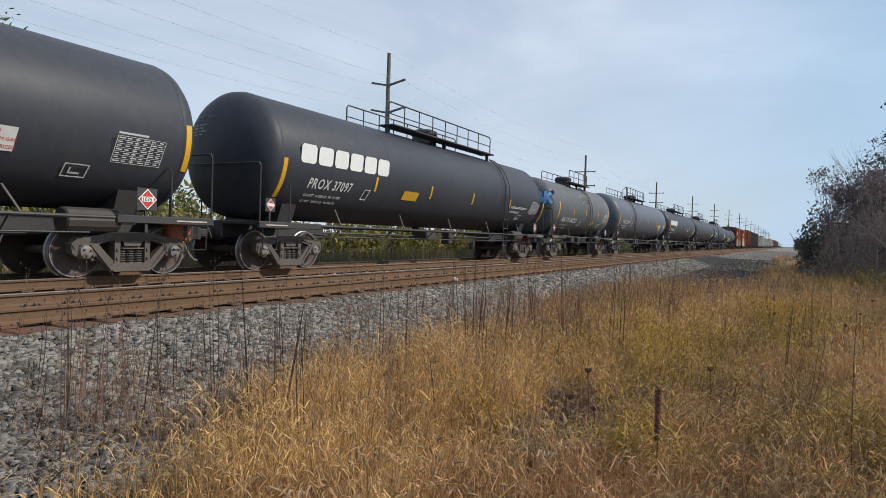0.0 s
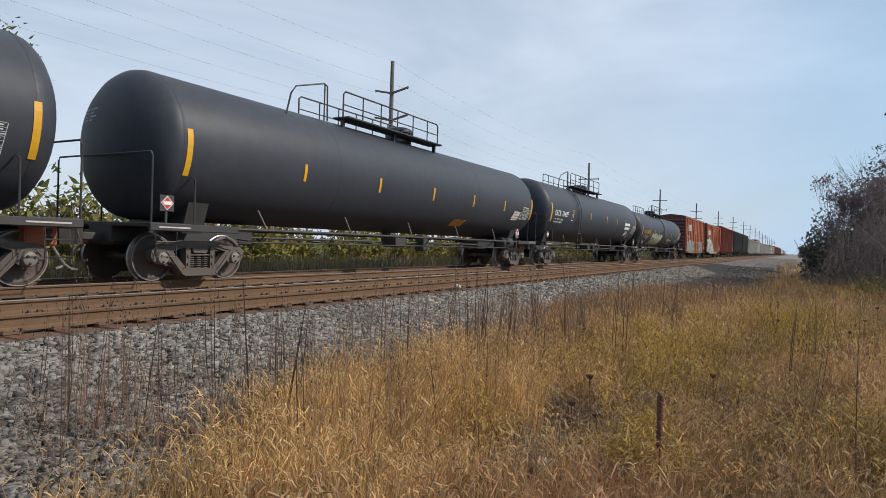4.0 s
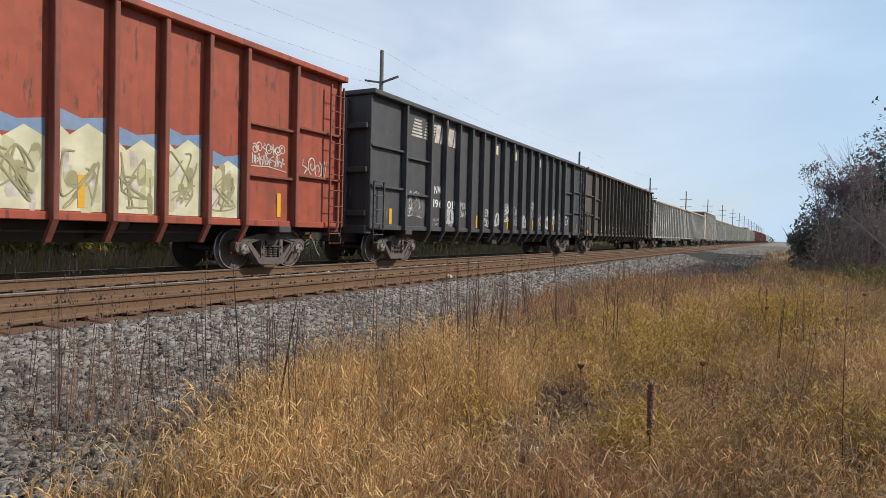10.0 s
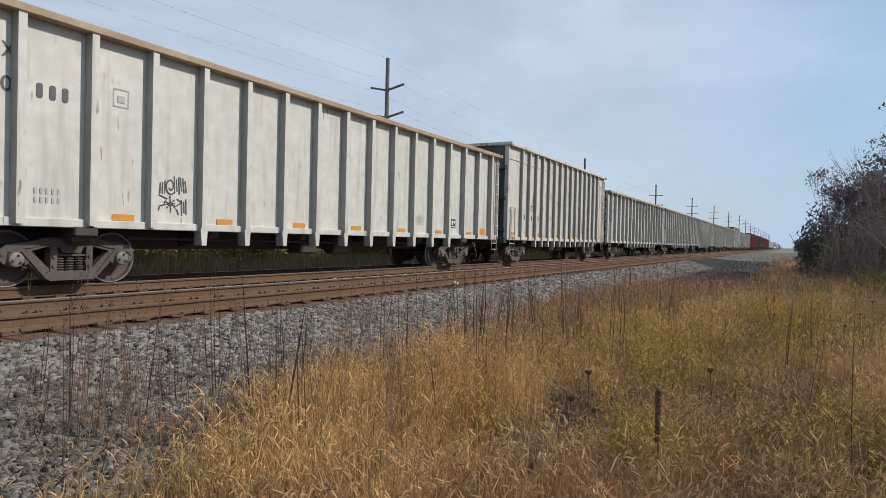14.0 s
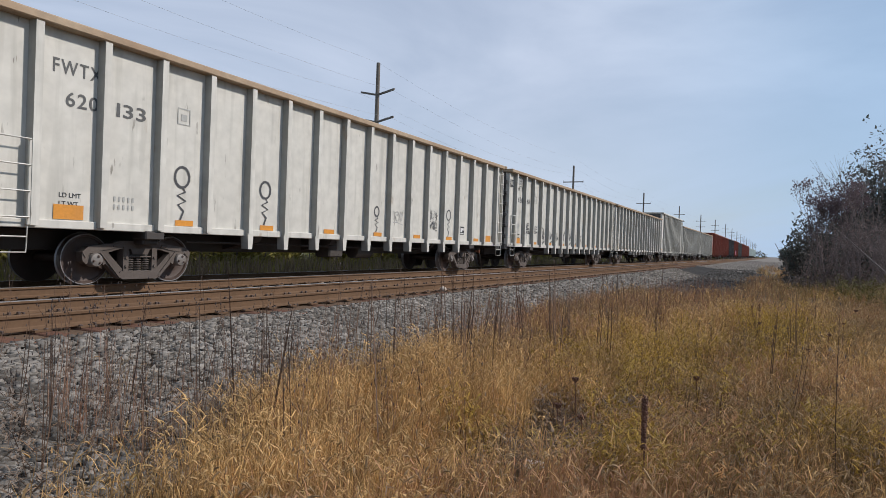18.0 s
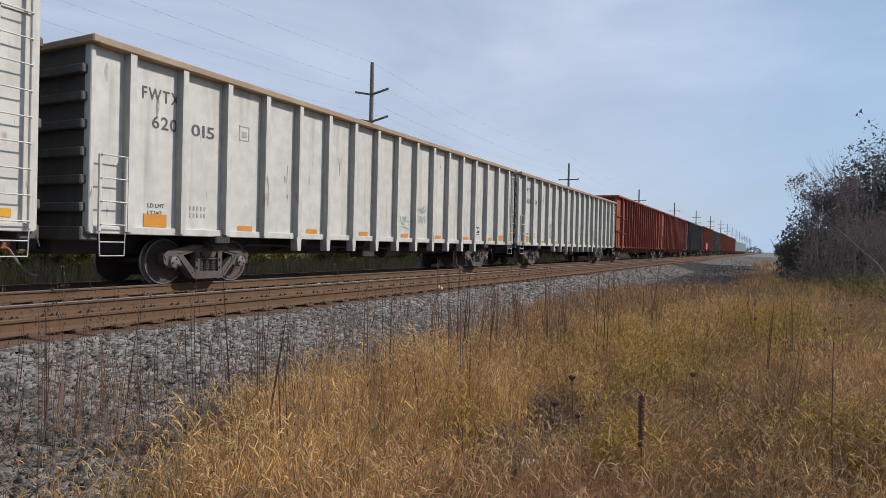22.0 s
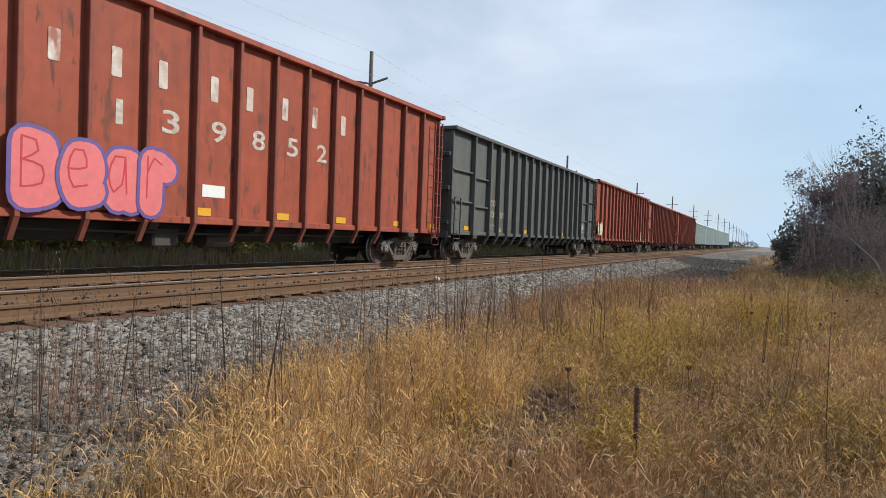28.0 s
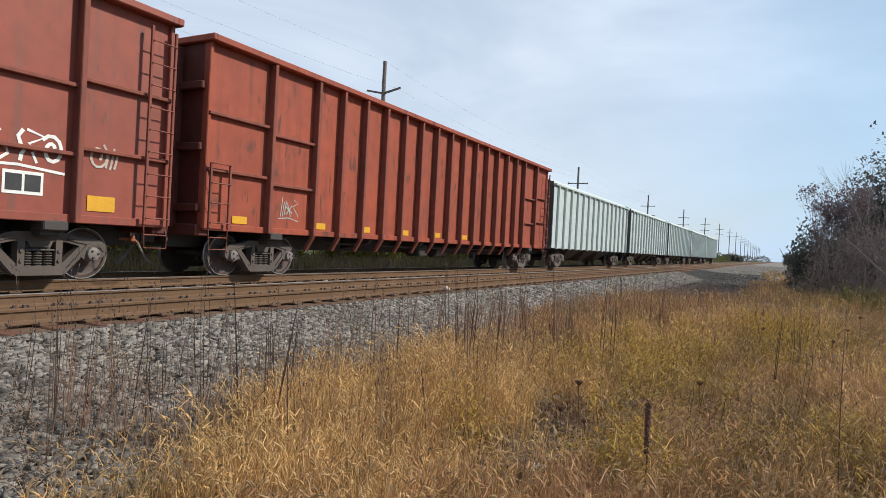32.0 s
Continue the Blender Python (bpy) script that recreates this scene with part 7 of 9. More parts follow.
    spray_word(c, "cbd", bay("bulk", 1) - 0.42, bay("bulk", 1) + 0.42, 3.79, 4.1, X, (dark, faint, dark), 0.34, 93, rim=0.4, label="dark outlined spray shapes")
    spray_tag(c, "RIP", -9.62, -9.16, 3.65, 3.9, X, dark, 0.05, 95)
    spray_tag(c, "ONE", bay("bulk", 2) - 0.38, bay("bulk", 2) + 0.3, 1.85, 2.1, X, dark, 0.06, 96)
    spray_tag(c, "edbc", bay("bulk", 2) - 0.42, bay("bulk", 2) + 0.42, 1.6, 1.8, X, dark, 0.05, 97)
    spray_tag(c, "TEEE", bay("bulk", 3) - 0.42, bay("bulk", 3) + 0.35, 1.72, 2.0, X, dark, 0.04, 98)
    spray_tag(c, "fcbd", bay("bulk", 1) - 0.45, bay("bulk", 1) + 0.2, 1.75, 2.1, X, faint, 0.03, 99)
    bulk(19, 8, number="086")
    bulk(20, 9, "tall", number="202163")
    bulk(21, 10, number="015")
    bulk(22, 11, number="064")

    # red, black, green gondolas of the tail
    c = gondola("chip", gon_red, "tall red gondola with yellow upright strips", end_mat=red_end_shade, rib_mat=red_grime)
    marks(c, "reporting_mark", 5, 0.15, 0.26, 0.06, X, bay("chip", 1) - 0.5, 1.75, worn_white, "white marks")
    marks(c, "reporting_mark", 2, 0.16, 0.26, 0.06, X, bay("chip", 2) - 0.15, 1.75, worn_white, "white marks")
    plate(c, "notice", bay("chip", 15) - 0.14, bay("chip", 15) + 0.14, 2.2, 2.7, X, worn_white, "small white notice plate")
    part("notice_frame", Solid().box(0, 0.004, 0, 0.6, 0, 0.02).box(0, 0.004, 0, 0.6, 0.28, 0.3).box(0, 0.004, 0, 0.02, 0.02, 0.28).box(0, 0.004, 0.58, 0.6, 0.02, 0.28).box(0, 0.004, 0.29, 0.31, 0.02, 0.28).mesh("notice", [worn_white]), c, "thin white stencilled frame", at=(X, bay("chip", 16) - 0.3, 1.35))
    for i in (0, 3, 5, 7, 9, 12, 15, 16, 17):
        plate(c, "reflector", bay("chip", i) + 0.18, bay("chip", i) + 0.28, 1.12, 1.7, X + 0.004, yellow_tape, "yellow reflective strip")
    set_train(c, mid(23))
    c = gondola("chip", gon_red, "tall red gondola, scuffed, with a small white tag", end_mat=red_end_shade, rib_mat=red_grime)
    tags(c, [(bay("chip", 3) - 0.3, 1.5, 0.6, 0.5)], X, faint, 95)
    for i in (0, 10, 15):
        plate(c, "reflector", bay("chip", i) + 0.18, bay("chip", i) + 0.28, 1.12, 1.7, X + 0.004, yellow_tape, "yellow reflective strip")
    set_train(c, mid(24))
    c = gondola("chip", gon_black, "tall black gondola with white sign and round spray painting")
    horse_mark(c, -8.17, 3.93, X, worn_white, 3.25, 0.6)
    burner(c, bay("chip", 14) - 0.45, bay("chip", 14) + 0.4, 1.15, 2.0, X, 1, white_paint, grey, dark, 96)
    for i, n in ((15, 97), (16, 98)):
        burner(c, bay("chip", i) - 0.5, bay("chip", i) + 0.5, 1.15, 2.0, X, 2, white_paint, faint, dark, n)
    tags(c, [(bay("chip", 17) - 0.5, 2.35, 0.6, 0.35), (bay("chip", 6) - 0.35, 1.3, 0.7, 0.5), (bay("chip", 7) - 0.35, 1.3, 0.7, 0.5)], X, white_paint, 99, 0.035)
    tapes(c, "chip", [19.1], yellow_tape, w=0.5, hgt=0.28, z=1.3)
    set_train(c, mid(25))

    def name_rings(c, spots, z, mat, w_=0.42, h_=0.52):
        rings(c, "name_block", [(y, z) for y in spots], w_, h_, 0.1, X, mat, "worn pale block in place of a letter")

    c = gondola("plain", gon_red, "tall red gondola with letter blocks and pink spray painting", end_mat=red_end_shade, rib_mat=red_grime)
    name_rings(c, (-3.46, -2.36, -1.4, -0.15, 0.85, 2.0, 3.1, 4.3), 3.52, flaked_white, 0.2, 0.52)
    for ch, y in (("1", -2.26), ("3", -1.3), ("9", -0.1), ("8", 1.06), ("5", 2.2), ("2", 3.33)):
        lettering(c, "reporting_mark", ch, y, y + (0.14 if ch == "1" else 0.4), 2.7, 0.44, worn_white, x=X, label="pale stencilled digit")
    spray_word(c, "B123", -4.0, -1.12, 1.08, 2.36, X + 0.15, (violet, pink, red), 0.66, 101, rim=0.28, lap=0.2, label="pink bubble letters edged in violet")
    plate(c, "white_patch", bay("plain", 8) - 0.3, bay("plain", 8) + 0.3, 1.55, 1.8, X, white_paint)
    spray_tag(c, "fbd", bay("plain", 3) - 0.4, bay("plain", 3) + 0.4, 1.8, 2.2, X, cream, 0.035, 102)
    tapes(c, "plain", [1.7, 4.4, 7.4, 9.6, 12.0, 14.3, 17.2, 19.6], yellow_tape)
    set_train(c, mid(26))
    c = gondola("chip", gon_green, "tall grey-green gondola with faded tan letter bars")
    tan = material("tan_letters", (0.5, 0.42, 0.28), (0.36, 0.2, 0.09), 0.65, grain=6, patch=3, amount=0.95, bump=0)
    rings(c, "name_block", [(y, 3.55) for y in (-3.12, -1.95, -0.9, 0.2, 1.25, 2.3, 3.35, 4.5)], 0.19, 0.56, 0.1, X, flaked_tan, "faded tan block in place of a letter")
    for t, y0, y1, z in (("SOU", -6.63, -5.85, 2.22), ("139", -6.64, -5.92, 1.75), ("593", -5.64, -4.82, 1.75)):
        lettering(c, "reporting_mark", t, y0, y1, z, 0.26, tan, x=X, label="tan stencilled character")
    for t, z in (("LD LMT 188700", 1.38), ("LT WT 74300", 1.22)):
        part("weight_words", words(t, 0.12, tan), c, at=(X, -6.75, z))
    tags(c, [(bay("chip", 16) - 0.5, 1.5, 0.8, 0.5)], X, white_paint, 103, 0.035)
    tapes(c, "chip", [1.4, 4.7, 8.0, 10.7, 14.0, 17.6], yellow_tape)
    set_train(c, mid(27))
    c = gondola("plain", gon_red, "tall red gondola with two rows of white letter bars", end_mat=red_end_shade, rib_mat=red_grime)
    name_rings(c, (-3.84, -2.65, -1.52, -0.4, 0.7, 1.85, 3.0, 4.2), 3.5, old_white, 0.2, 0.52)
    for ch, y in (("1", -2.53), ("3", -1.5), ("9", -0.35), ("7", 0.75), ("9", 1.9), ("8", 3.05)):
        lettering(c, "reporting_mark", ch, y, y + (0.14 if ch == "1" else 0.38), 2.68, 0.45, old_white, x=X, label="white stencilled digit")
    for i, t in ((6, "df"), (8, "fe"), (10, "bd")):
        spray_tag(c, t, bay("plain", i) - 0.4, bay("plain", i) + 0.4, 1.45, 2.0, X, teal, 0.045, 104 + i)
    spray_word(c, "cf", bay("plain", 14) - 0.5, bay("plain", 14) + 0.45, 1.12, 1.9, X, (cream, olive, cream), 0.4, 105, label="cream and olive spray-painted shapes")
    spray_word(c, "ObO", bay("plain", 1) - 1.75, bay("plain", 1) - 0.35, 1.3, 2.2, X + 0.15, (moss, cream, ochre), 0.6, 106, rim=0.25, lap=0.2, label="cream cloud-like spray painting edged in brown")
    tapes(c, "plain", [0.7, 5.4, 8.5, 10.7, 13.0, 15.4, 17.5, 19.6], yellow_tape)
    set_train(c, mid(28))
    c = gondola("chip", gon_oxide, "tall dark red gondola with faded white bars", end_mat=red_end_shade, rib_mat=red_grime)
    rings(c, "name_block", [(bay("chip", 7 + k) - 0.16, 3.6) for k in range(8)], 0.17, 0.48, 0.08, X, flaked_white, "faded block in place of a letter")
    for k, ch in enumerate("139175"):
        lettering(c, "reporting_mark", ch, bay("chip", 8 + k) - 0.12, bay("chip", 8 + k) + (0.0 if ch == "1" else 0.14), 2.75, 0.36, chalk, x=X, label="faded stencilled digit")
    tags(c, [(bay("chip", 8) - 0.3, 1.8, 0.6, 0.5), (bay("chip", 17) - 0.6, 1.9, 0.5, 0.4)], X, worn_white, 107, 0.04)
    tapes(c, "chip", [1.0, 3.9, 5.9, 8.8, 11.8, 14.8], yellow_tape)
    tags(c, [(bay("chip", 16) - 0.72, 1.85, 1.25, 0.48)], X, white_paint, 407, 0.055)
    part("notice_frame", Solid().box(0, 0.004, 0, 0.6, 0, 0.36, mi=0).box(0.004, 0.006, 0.04, 0.28, 0.05, 0.31, mi=1).box(0.004, 0.006, 0.32, 0.56, 0.05, 0.31, mi=1).mesh("notice", [white_paint, black_paint]), c, "white notice panel with dark squares", at=(X, bay("chip", 16) - 0.3, 1.38))
    tapes(c, "chip", [19.55], yellow_tape, w=0.5, hgt=0.26, z=1.2)
    set_train(c, mid(29))
    c = gondola("chip", gon_red, "tall red gondola with dark drip stains", end_mat=red_end_shade, rib_mat=red_grime)
    tags(c, [(bay("chip", 1) - 0.3, 1.4, 0.6, 0.4)], X, faint, 108, 0.03)
    tapes(c, "chip", [1.0, 3.7, 5.7, 7.8, 9.9, 12.0], yellow_tape)
    set_train(c, mid(30))
    first = hopper_car()
    set_train(first, GAP[31] + 9.4)
    for k in range(1, 5):
        set_train(copy_thing(first, pose(TRACK, 0, 0)), GAP[31] + 9.4 + 18.8 * k)


build_tanks()
build_freight()


# ---- loose stone of the bed ----
def icosphere():
    bm = bmesh.new()
    bmesh.ops.create_icosphere(bm, subdivisions=1, radius=1)
    v = np.array([p.co for p in bm.verts])
    f = np.array([[q.index for q in p.verts] for p in bm.faces])
    bm.free()
    return v, f


def stones(n, place, lo, hi, seed, name, mats, label, flat=0.7):
    """n broken stones as one object; place(rng, n) gives x, y, z."""
    rng = np.random.default_rng(seed)
    # broken blocks: boxes with their corners knocked about
    v0 = np.array([[a_, b_, c_] for c_ in (-1, 1) for b_ in (-1, 1) for a_ in (-1, 1)], float)
    f0 = np.array([[0, 2, 3], [0, 3, 1], [4, 5, 7], [4, 7, 6], [0, 1, 5], [0, 5, 4], [2, 6, 7], [2, 7, 3], [0, 4, 6], [0, 6, 2], [1, 3, 7], [1, 7, 5]])
    kinds = []
    for k in range(10):
        cut = v0 * rng.uniform(0.25, 1.0, (8, 3)) * np.array([rng.uniform(0.95, 1.5), rng.uniform(0.6, 1.0), rng.uniform(0.5, 0.9)])
        kinds.append(cut)
    kinds = np.array(kinds)
    pick = rng.integers(0, 10, n)
    at = place(rng, n)
    size = rng.uniform(lo, hi, n) * rng.choice([0.7, 1.0, 1.0, 1.3], n)
    a_, b_ = rng.uniform(0, 6.28, n), rng.normal(0, 0.5, n)
    v = kinds[pick] * size[:, None, None] * np.array([1, 1, flat])
    c, s_ = np.cos(b_)[:, None], np.sin(b_)[:, None]
    y, z = v[..., 1] * c - v[..., 2] * s_, v[..., 1] * s_ + v[..., 2] * c
    v = np.stack([v[..., 0], y, z], -1)
    c, s_ = np.cos(a_)[:, None], np.sin(a_)[:, None]
    v = np.stack([v[..., 0] * c - v[..., 1] * s_, v[..., 0] * s_ + v[..., 1] * c, v[..., 2]], -1) + at[:, None, :]
    f = (f0[None] + (np.arange(n) * len(v0))[:, None, None]).reshape(-1, 3)
    ob = new(name, fast_mesh(name, v.reshape(-1, 3), f, mats))
    return tagged(ob, label, "gravel", kind="stuff")


def heights(x, y, up=0.0):
    return np.array([ground_z(a_, b_) for a_, b_ in zip(x, y)]) + up


apron_stone = material("apron_stone", (0.17, 0.157, 0.142), (0.05, 0.046, 0.042), 0.95, grain=20, patch=0.25, amount=0.7, island=0.8, spec=0.1)


yard_stone = material("yard_stone", (0.3, 0.27, 0.238), (0.19, 0.17, 0.148), 0.95, grain=20, patch=0.25, amount=0.6, island=0.6, spec=0.1)


def shoulder(lo, hi, y0, y1, power=1.0):
    def place(rng, n):
        y = y0 + (y1 - y0) * rng.random(n) ** power
        x = lo + (hi - lo) * rng.random(n) ** 0.95
        return np.stack([x, y, heights(x, y, 0.012) - 0.035 * (x < -6.7)], -1)
    return place


stones(29000, shoulder(-6.82, -4.65, 1.0, 14.0), 0.025, 0.055, 1, "ballast_stones", [stone], "loose grey crushed stone on the track shoulder")
stones(17000, shoulder(-6.82, -4.9, 14.0, 50.0, 1.3), 0.04, 0.074, 2, "ballast_stones", [stone], "loose grey crushed stone on the track shoulder")
stones(6000, shoulder(-6.82, -4.4, -12.0, 1.0), 0.042, 0.078, 8, "ballast_stones", [stone], "loose grey crushed stone on the track shoulder")
stones(3600, shoulder(-4.9, -3.1, 1.2, 4.6), 0.022, 0.05, 3, "scattered_stones", [stone], "grey stones scattered among dry weeds")
stones(2600, shoulder(-10.8, -8.95, 2.0, 30.0), 0.016, 0.036, 4, "bed_stones", [stone], "small stones between the tracks")
stones(900, shoulder(-8.7, -7.5, 2.0, 26.0), 0.014, 0.03, 5, "bed_stones", [stone], "small stones between the rails")
stones(5200, shoulder(-5.1, -0.8, 22.0, 66.0, 1.2), 0.04, 0.09, 6, "apron_gravel", [apron_stone], "dark grey gravel of the apron beside the track")
stones(5000, shoulder(-6.9, 1.2, 66.0, 170.0, 1.3), 0.05, 0.11, 7, "apron_gravel", [yard_stone], "pale tan gravel of the level yard beside the track")
pale_rock = material("pale_rock", (0.5, 0.42, 0.35), (0.4, 0.32, 0.26), 0.9, grain=20, bump=0.5)
for x, y, s_ in ((-9.6, 12.1, 0.09), (-7.12, 13.6, 0.085)):
    v0, f0 = icosphere()
    ob = new("pale_stone", fast_mesh("pale_stone", v0 * np.array([1.1, 1.2, 0.8]) * s_, f0, [pale_rock]))
    ob.location = (x, y, -0.17 + s_ * 0.5)
    tagged(ob, "pale tan stone lying by the rail", "stone")


# ---- grass and weeds ----
def plant_material(name, one, two, three, rough=0.8, patch=0.5, shine=0.22, worn=0.3):
    """Dry or green blades: each its own tint, with drifts of colour over the field and some light through them."""
    m = bpy.data.materials.new(name)
    m.use_nodes = True
    n, l = m.node_tree.nodes, m.node_tree.links
    shader = n["Principled BSDF"]
    shader.inputs["Roughness"].default_value = rough
    shader.inputs["Specular IOR Level"].default_value = 0.2
    geo, place = n.new("ShaderNodeNewGeometry"), n.new("ShaderNodeTexCoord")
    ramp_ = n.new("ShaderNodeValToRGB")
    ramp_.color_ramp.elements[0].color, ramp_.color_ramp.elements[1].color = (*one, 1), (*two, 1)
    drift = n.new("ShaderNodeTexNoise")
    drift.inputs["Scale"].default_value, drift.inputs["Detail"].default_value = patch, 4
    reach = n.new("ShaderNodeMapRange")
    reach.inputs["From Min"].default_value, reach.inputs["From Max"].default_value = 0.42, 0.7
    mix = n.new("ShaderNodeMix")
    mix.data_type = "RGBA"
    mix.inputs["B"].default_value = (*three, 1)
    l.new(geo.outputs["Random Per Island"], ramp_.inputs["Fac"])
    l.new(place.outputs["Object"], drift.inputs["Vector"])
    l.new(drift.outputs["Fac"], reach.inputs["Value"])
    l.new(reach.outputs["Result"], mix.inputs["Factor"])
    l.new(ramp_.outputs["Color"], mix.inputs["A"])
    # clumps a hand or two across, some older and darker than others
    clump = n.new("ShaderNodeTexNoise")
    clump.inputs["Scale"].default_value, clump.inputs["Detail"].default_value = 2.6, 3
    age = n.new("ShaderNodeMapRange")
    age.inputs["From Min"].default_value, age.inputs["From Max"].default_value = 0.36, 0.62
    age.inputs["To Min"].default_value, age.inputs["To Max"].default_value = 1.1 - worn, 1.1
    tint = n.new("ShaderNodeVectorMath")
    tint.operation = "SCALE"
    l.new(place.outputs["Object"], clump.inputs["Vector"])
    l.new(clump.outputs["Fac"], age.inputs["Value"])
    l.new(mix.outputs["Result"], tint.inputs[0])
    l.new(age.outputs["Result"], tint.inputs["Scale"])
    l.new(tint.outputs["Vector"], shader.inputs["Base Color"])
    thin = n.new("ShaderNodeBsdfTranslucent")
    both = n.new("ShaderNodeMixShader")
    both.inputs["Fac"].default_value = shine
    l.new(tint.outputs["Vector"], thin.inputs["Color"])
    l.new(shader.outputs["BSDF"], both.inputs[1])
    l.new(thin.outputs["BSDF"], both.inputs[2])
    l.new(both.outputs["Shader"], n["Material Output"].inputs["Surface"])
    return m


straw = plant_material("straw", (0.86, 0.56, 0.235), (0.51, 0.3, 0.118), (0.65, 0.395, 0.155), worn=0.5)
seed_gold = plant_material("seed_gold", (0.72, 0.49, 0.23), (0.55, 0.355, 0.16), (0.63, 0.415, 0.19), shine=0.3, worn=0.4)
rust_grass = plant_material("rust_grass", (0.45, 0.235, 0.122), (0.55, 0.325, 0.17), (0.36, 0.187, 0.102), worn=0.45)
olive_leaf = plant_material("olive_leaf", (0.4, 0.268, 0.07), (0.25, 0.172, 0.052), (0.45, 0.292, 0.075), worn=0.42)
dull_grass = plant_material("dull_grass", (0.39, 0.25, 0.113), (0.21, 0.135, 0.067), (0.32, 0.205, 0.096), worn=0.45)
seed_dull = plant_material("seed_dull", (0.49, 0.35, 0.195), (0.34, 0.233, 0.128), (0.41, 0.28, 0.155), shine=0.3, worn=0.4)
goldenrod = plant_material("goldenrod", (0.46, 0.3, 0.056), (0.27, 0.18, 0.048), (0.51, 0.31, 0.06), shine=0.3, worn=0.35)
withered = plant_material("withered", (0.19, 0.14, 0.105), (0.28, 0.205, 0.15), (0.22, 0.16, 0.118))
dead_stem = plant_material("dead_stem", (0.104, 0.064, 0.044), (0.176, 0.112, 0.076), (0.12, 0.072, 0.052), shine=0.05)
green_leaf = plant_material("green_leaf", (0.095, 0.125, 0.045), (0.14, 0.16, 0.05), (0.16, 0.15, 0.06), shine=0.35)
dark_leaf = plant_material("dark_leaf", (0.082, 0.096, 0.082), (0.122, 0.128, 0.11), (0.125, 0.115, 0.108), shine=0.3)
brown_leaf = plant_material("brown_leaf", (0.1, 0.08, 0.076), (0.15, 0.115, 0.1), (0.095, 0.078, 0.075))
bark = material("bark", (0.13, 0.1, 0.085), (0.2, 0.17, 0.15), 0.9, grain=20, patch=3, amount=0.8, bump=0.6)
pale_bark = material("pale_bark", (0.25, 0.21, 0.195), (0.16, 0.13, 0.12), 0.9, grain=20, patch=3, amount=0.8, bump=0.5)


def ribbons(base, tip, bend, width, seg=3):
    """Blades from base to tip, bowed by bend: arrays n x 3, n x 3, n x 3, n. Returns verts and quads."""
    n = len(base)
    t = np.linspace(0, 1, seg + 1)[None, :, None]
    mid_ = base[:, None] * (1 - t) + tip[:, None] * t + bend[:, None] * (t * (1 - t) * 4) * np.array([1, 1, 1])
    way = tip - base
    side = np.cross(way, np.stack([-way[:, 1], way[:, 0], 0.35 * np.ones(n)], -1))
    turn = np.random.default_rng(n).uniform(0, math.pi, n)
    flat = np.stack([np.cos(turn), np.sin(turn), np.zeros(n)], -1)
    side = flat * (width / 2)[:, None]
    taper = (1 - 0.85 * t ** 2)
    v = np.stack([mid_ - side[:, None] * taper, mid_ + side[:, None] * taper], 2).reshape(n, -1, 3)
    q = np.array([[2 * k, 2 * k + 1, 2 * k + 3, 2 * k + 2] for k in range(seg)])
    f = (q[None] + (np.arange(n) * (2 * seg + 2))[:, None, None]).reshape(-1, 4)
    return v.reshape(-1, 3), f, mid_


def spindles(base, way, droop, length, radius):
    """Drooping seed heads: three-sided spindles."""
    n = len(base)
    t = np.array([0, 0.3, 0.7, 1.0])
    r = np.array([0.35, 1.0, 0.85, 0.1])
    mid_ = base[:, None] + way[:, None] * (length[:, None] * t)[..., None] + droop[:, None] * ((t ** 2)[None, :] * length[:, None])[..., None]
    a_ = np.arange(3) / 3 * math.tau
    u = np.stack([-way[:, 1], way[:, 0], np.zeros(n)], -1)
    u /= np.linalg.norm(u, axis=1, keepdims=True) + 1e-6
    w = np.cross(way, u)
    ring = np.cos(a_)[None, :, None] * u[:, None] + np.sin(a_)[None, :, None] * w[:, None]
    v = mid_[:, :, None] + ring[:, None] * (radius[:, None] * r[None])[:, :, None, None]
    q = np.array([[3 * k + j, 3 * k + (j + 1) % 3, 3 * k + 3 + (j + 1) % 3, 3 * k + 3 + j] for k in range(3) for j in range(3)])
    f = (q[None] + (np.arange(n) * 12)[:, None, None]).reshape(-1, 4)
    return v.reshape(-1, 3), f


def pack(pieces):
    """Joins (verts, faces, material) triples."""
    v, f, m, k = [], [], [], 0
    for a_, b_, mi in pieces:
        v.append(a_)
        f.append(b_ + k)
        m.append(np.full(len(b_), mi))
        k += len(a_)
    return np.concatenate(v), np.concatenate(f), np.concatenate(m)


def drift(x, y, scale, seed):
    return np.array([noise.noise((a_ * scale, b_ * scale, seed)) for a_, b_ in zip(x, y)])


def green_zone(x, y):
    """How far the yellow-green weeds take over from the straw."""
    g = np.exp(-((x + 1.55) / 0.75) ** 2 - ((y - 7.8) / 2.2) ** 2) + 0.6 * np.exp(-((x + 0.9) / 0.6) ** 2 - ((y - 5) / 0.8) ** 2) + np.exp(-((x - 0.05) / 0.7) ** 2 - ((y - 12) / 3.5) ** 2) + np.exp(-((x - 2.8) / 1.4) ** 2 - ((y - 31) / 5.0) ** 2)
    g -= 0.7 * np.exp(-((x + 1.3) / 0.7) ** 2 - ((y - 14) / 4.0) ** 2)
    return g + 0.5 * drift(x, y, 0.55, 11) + 0.1 * np.clip((x + 1.6) / 1.2, 0, 1) * np.clip((y - 4) / 4, 0, 1)


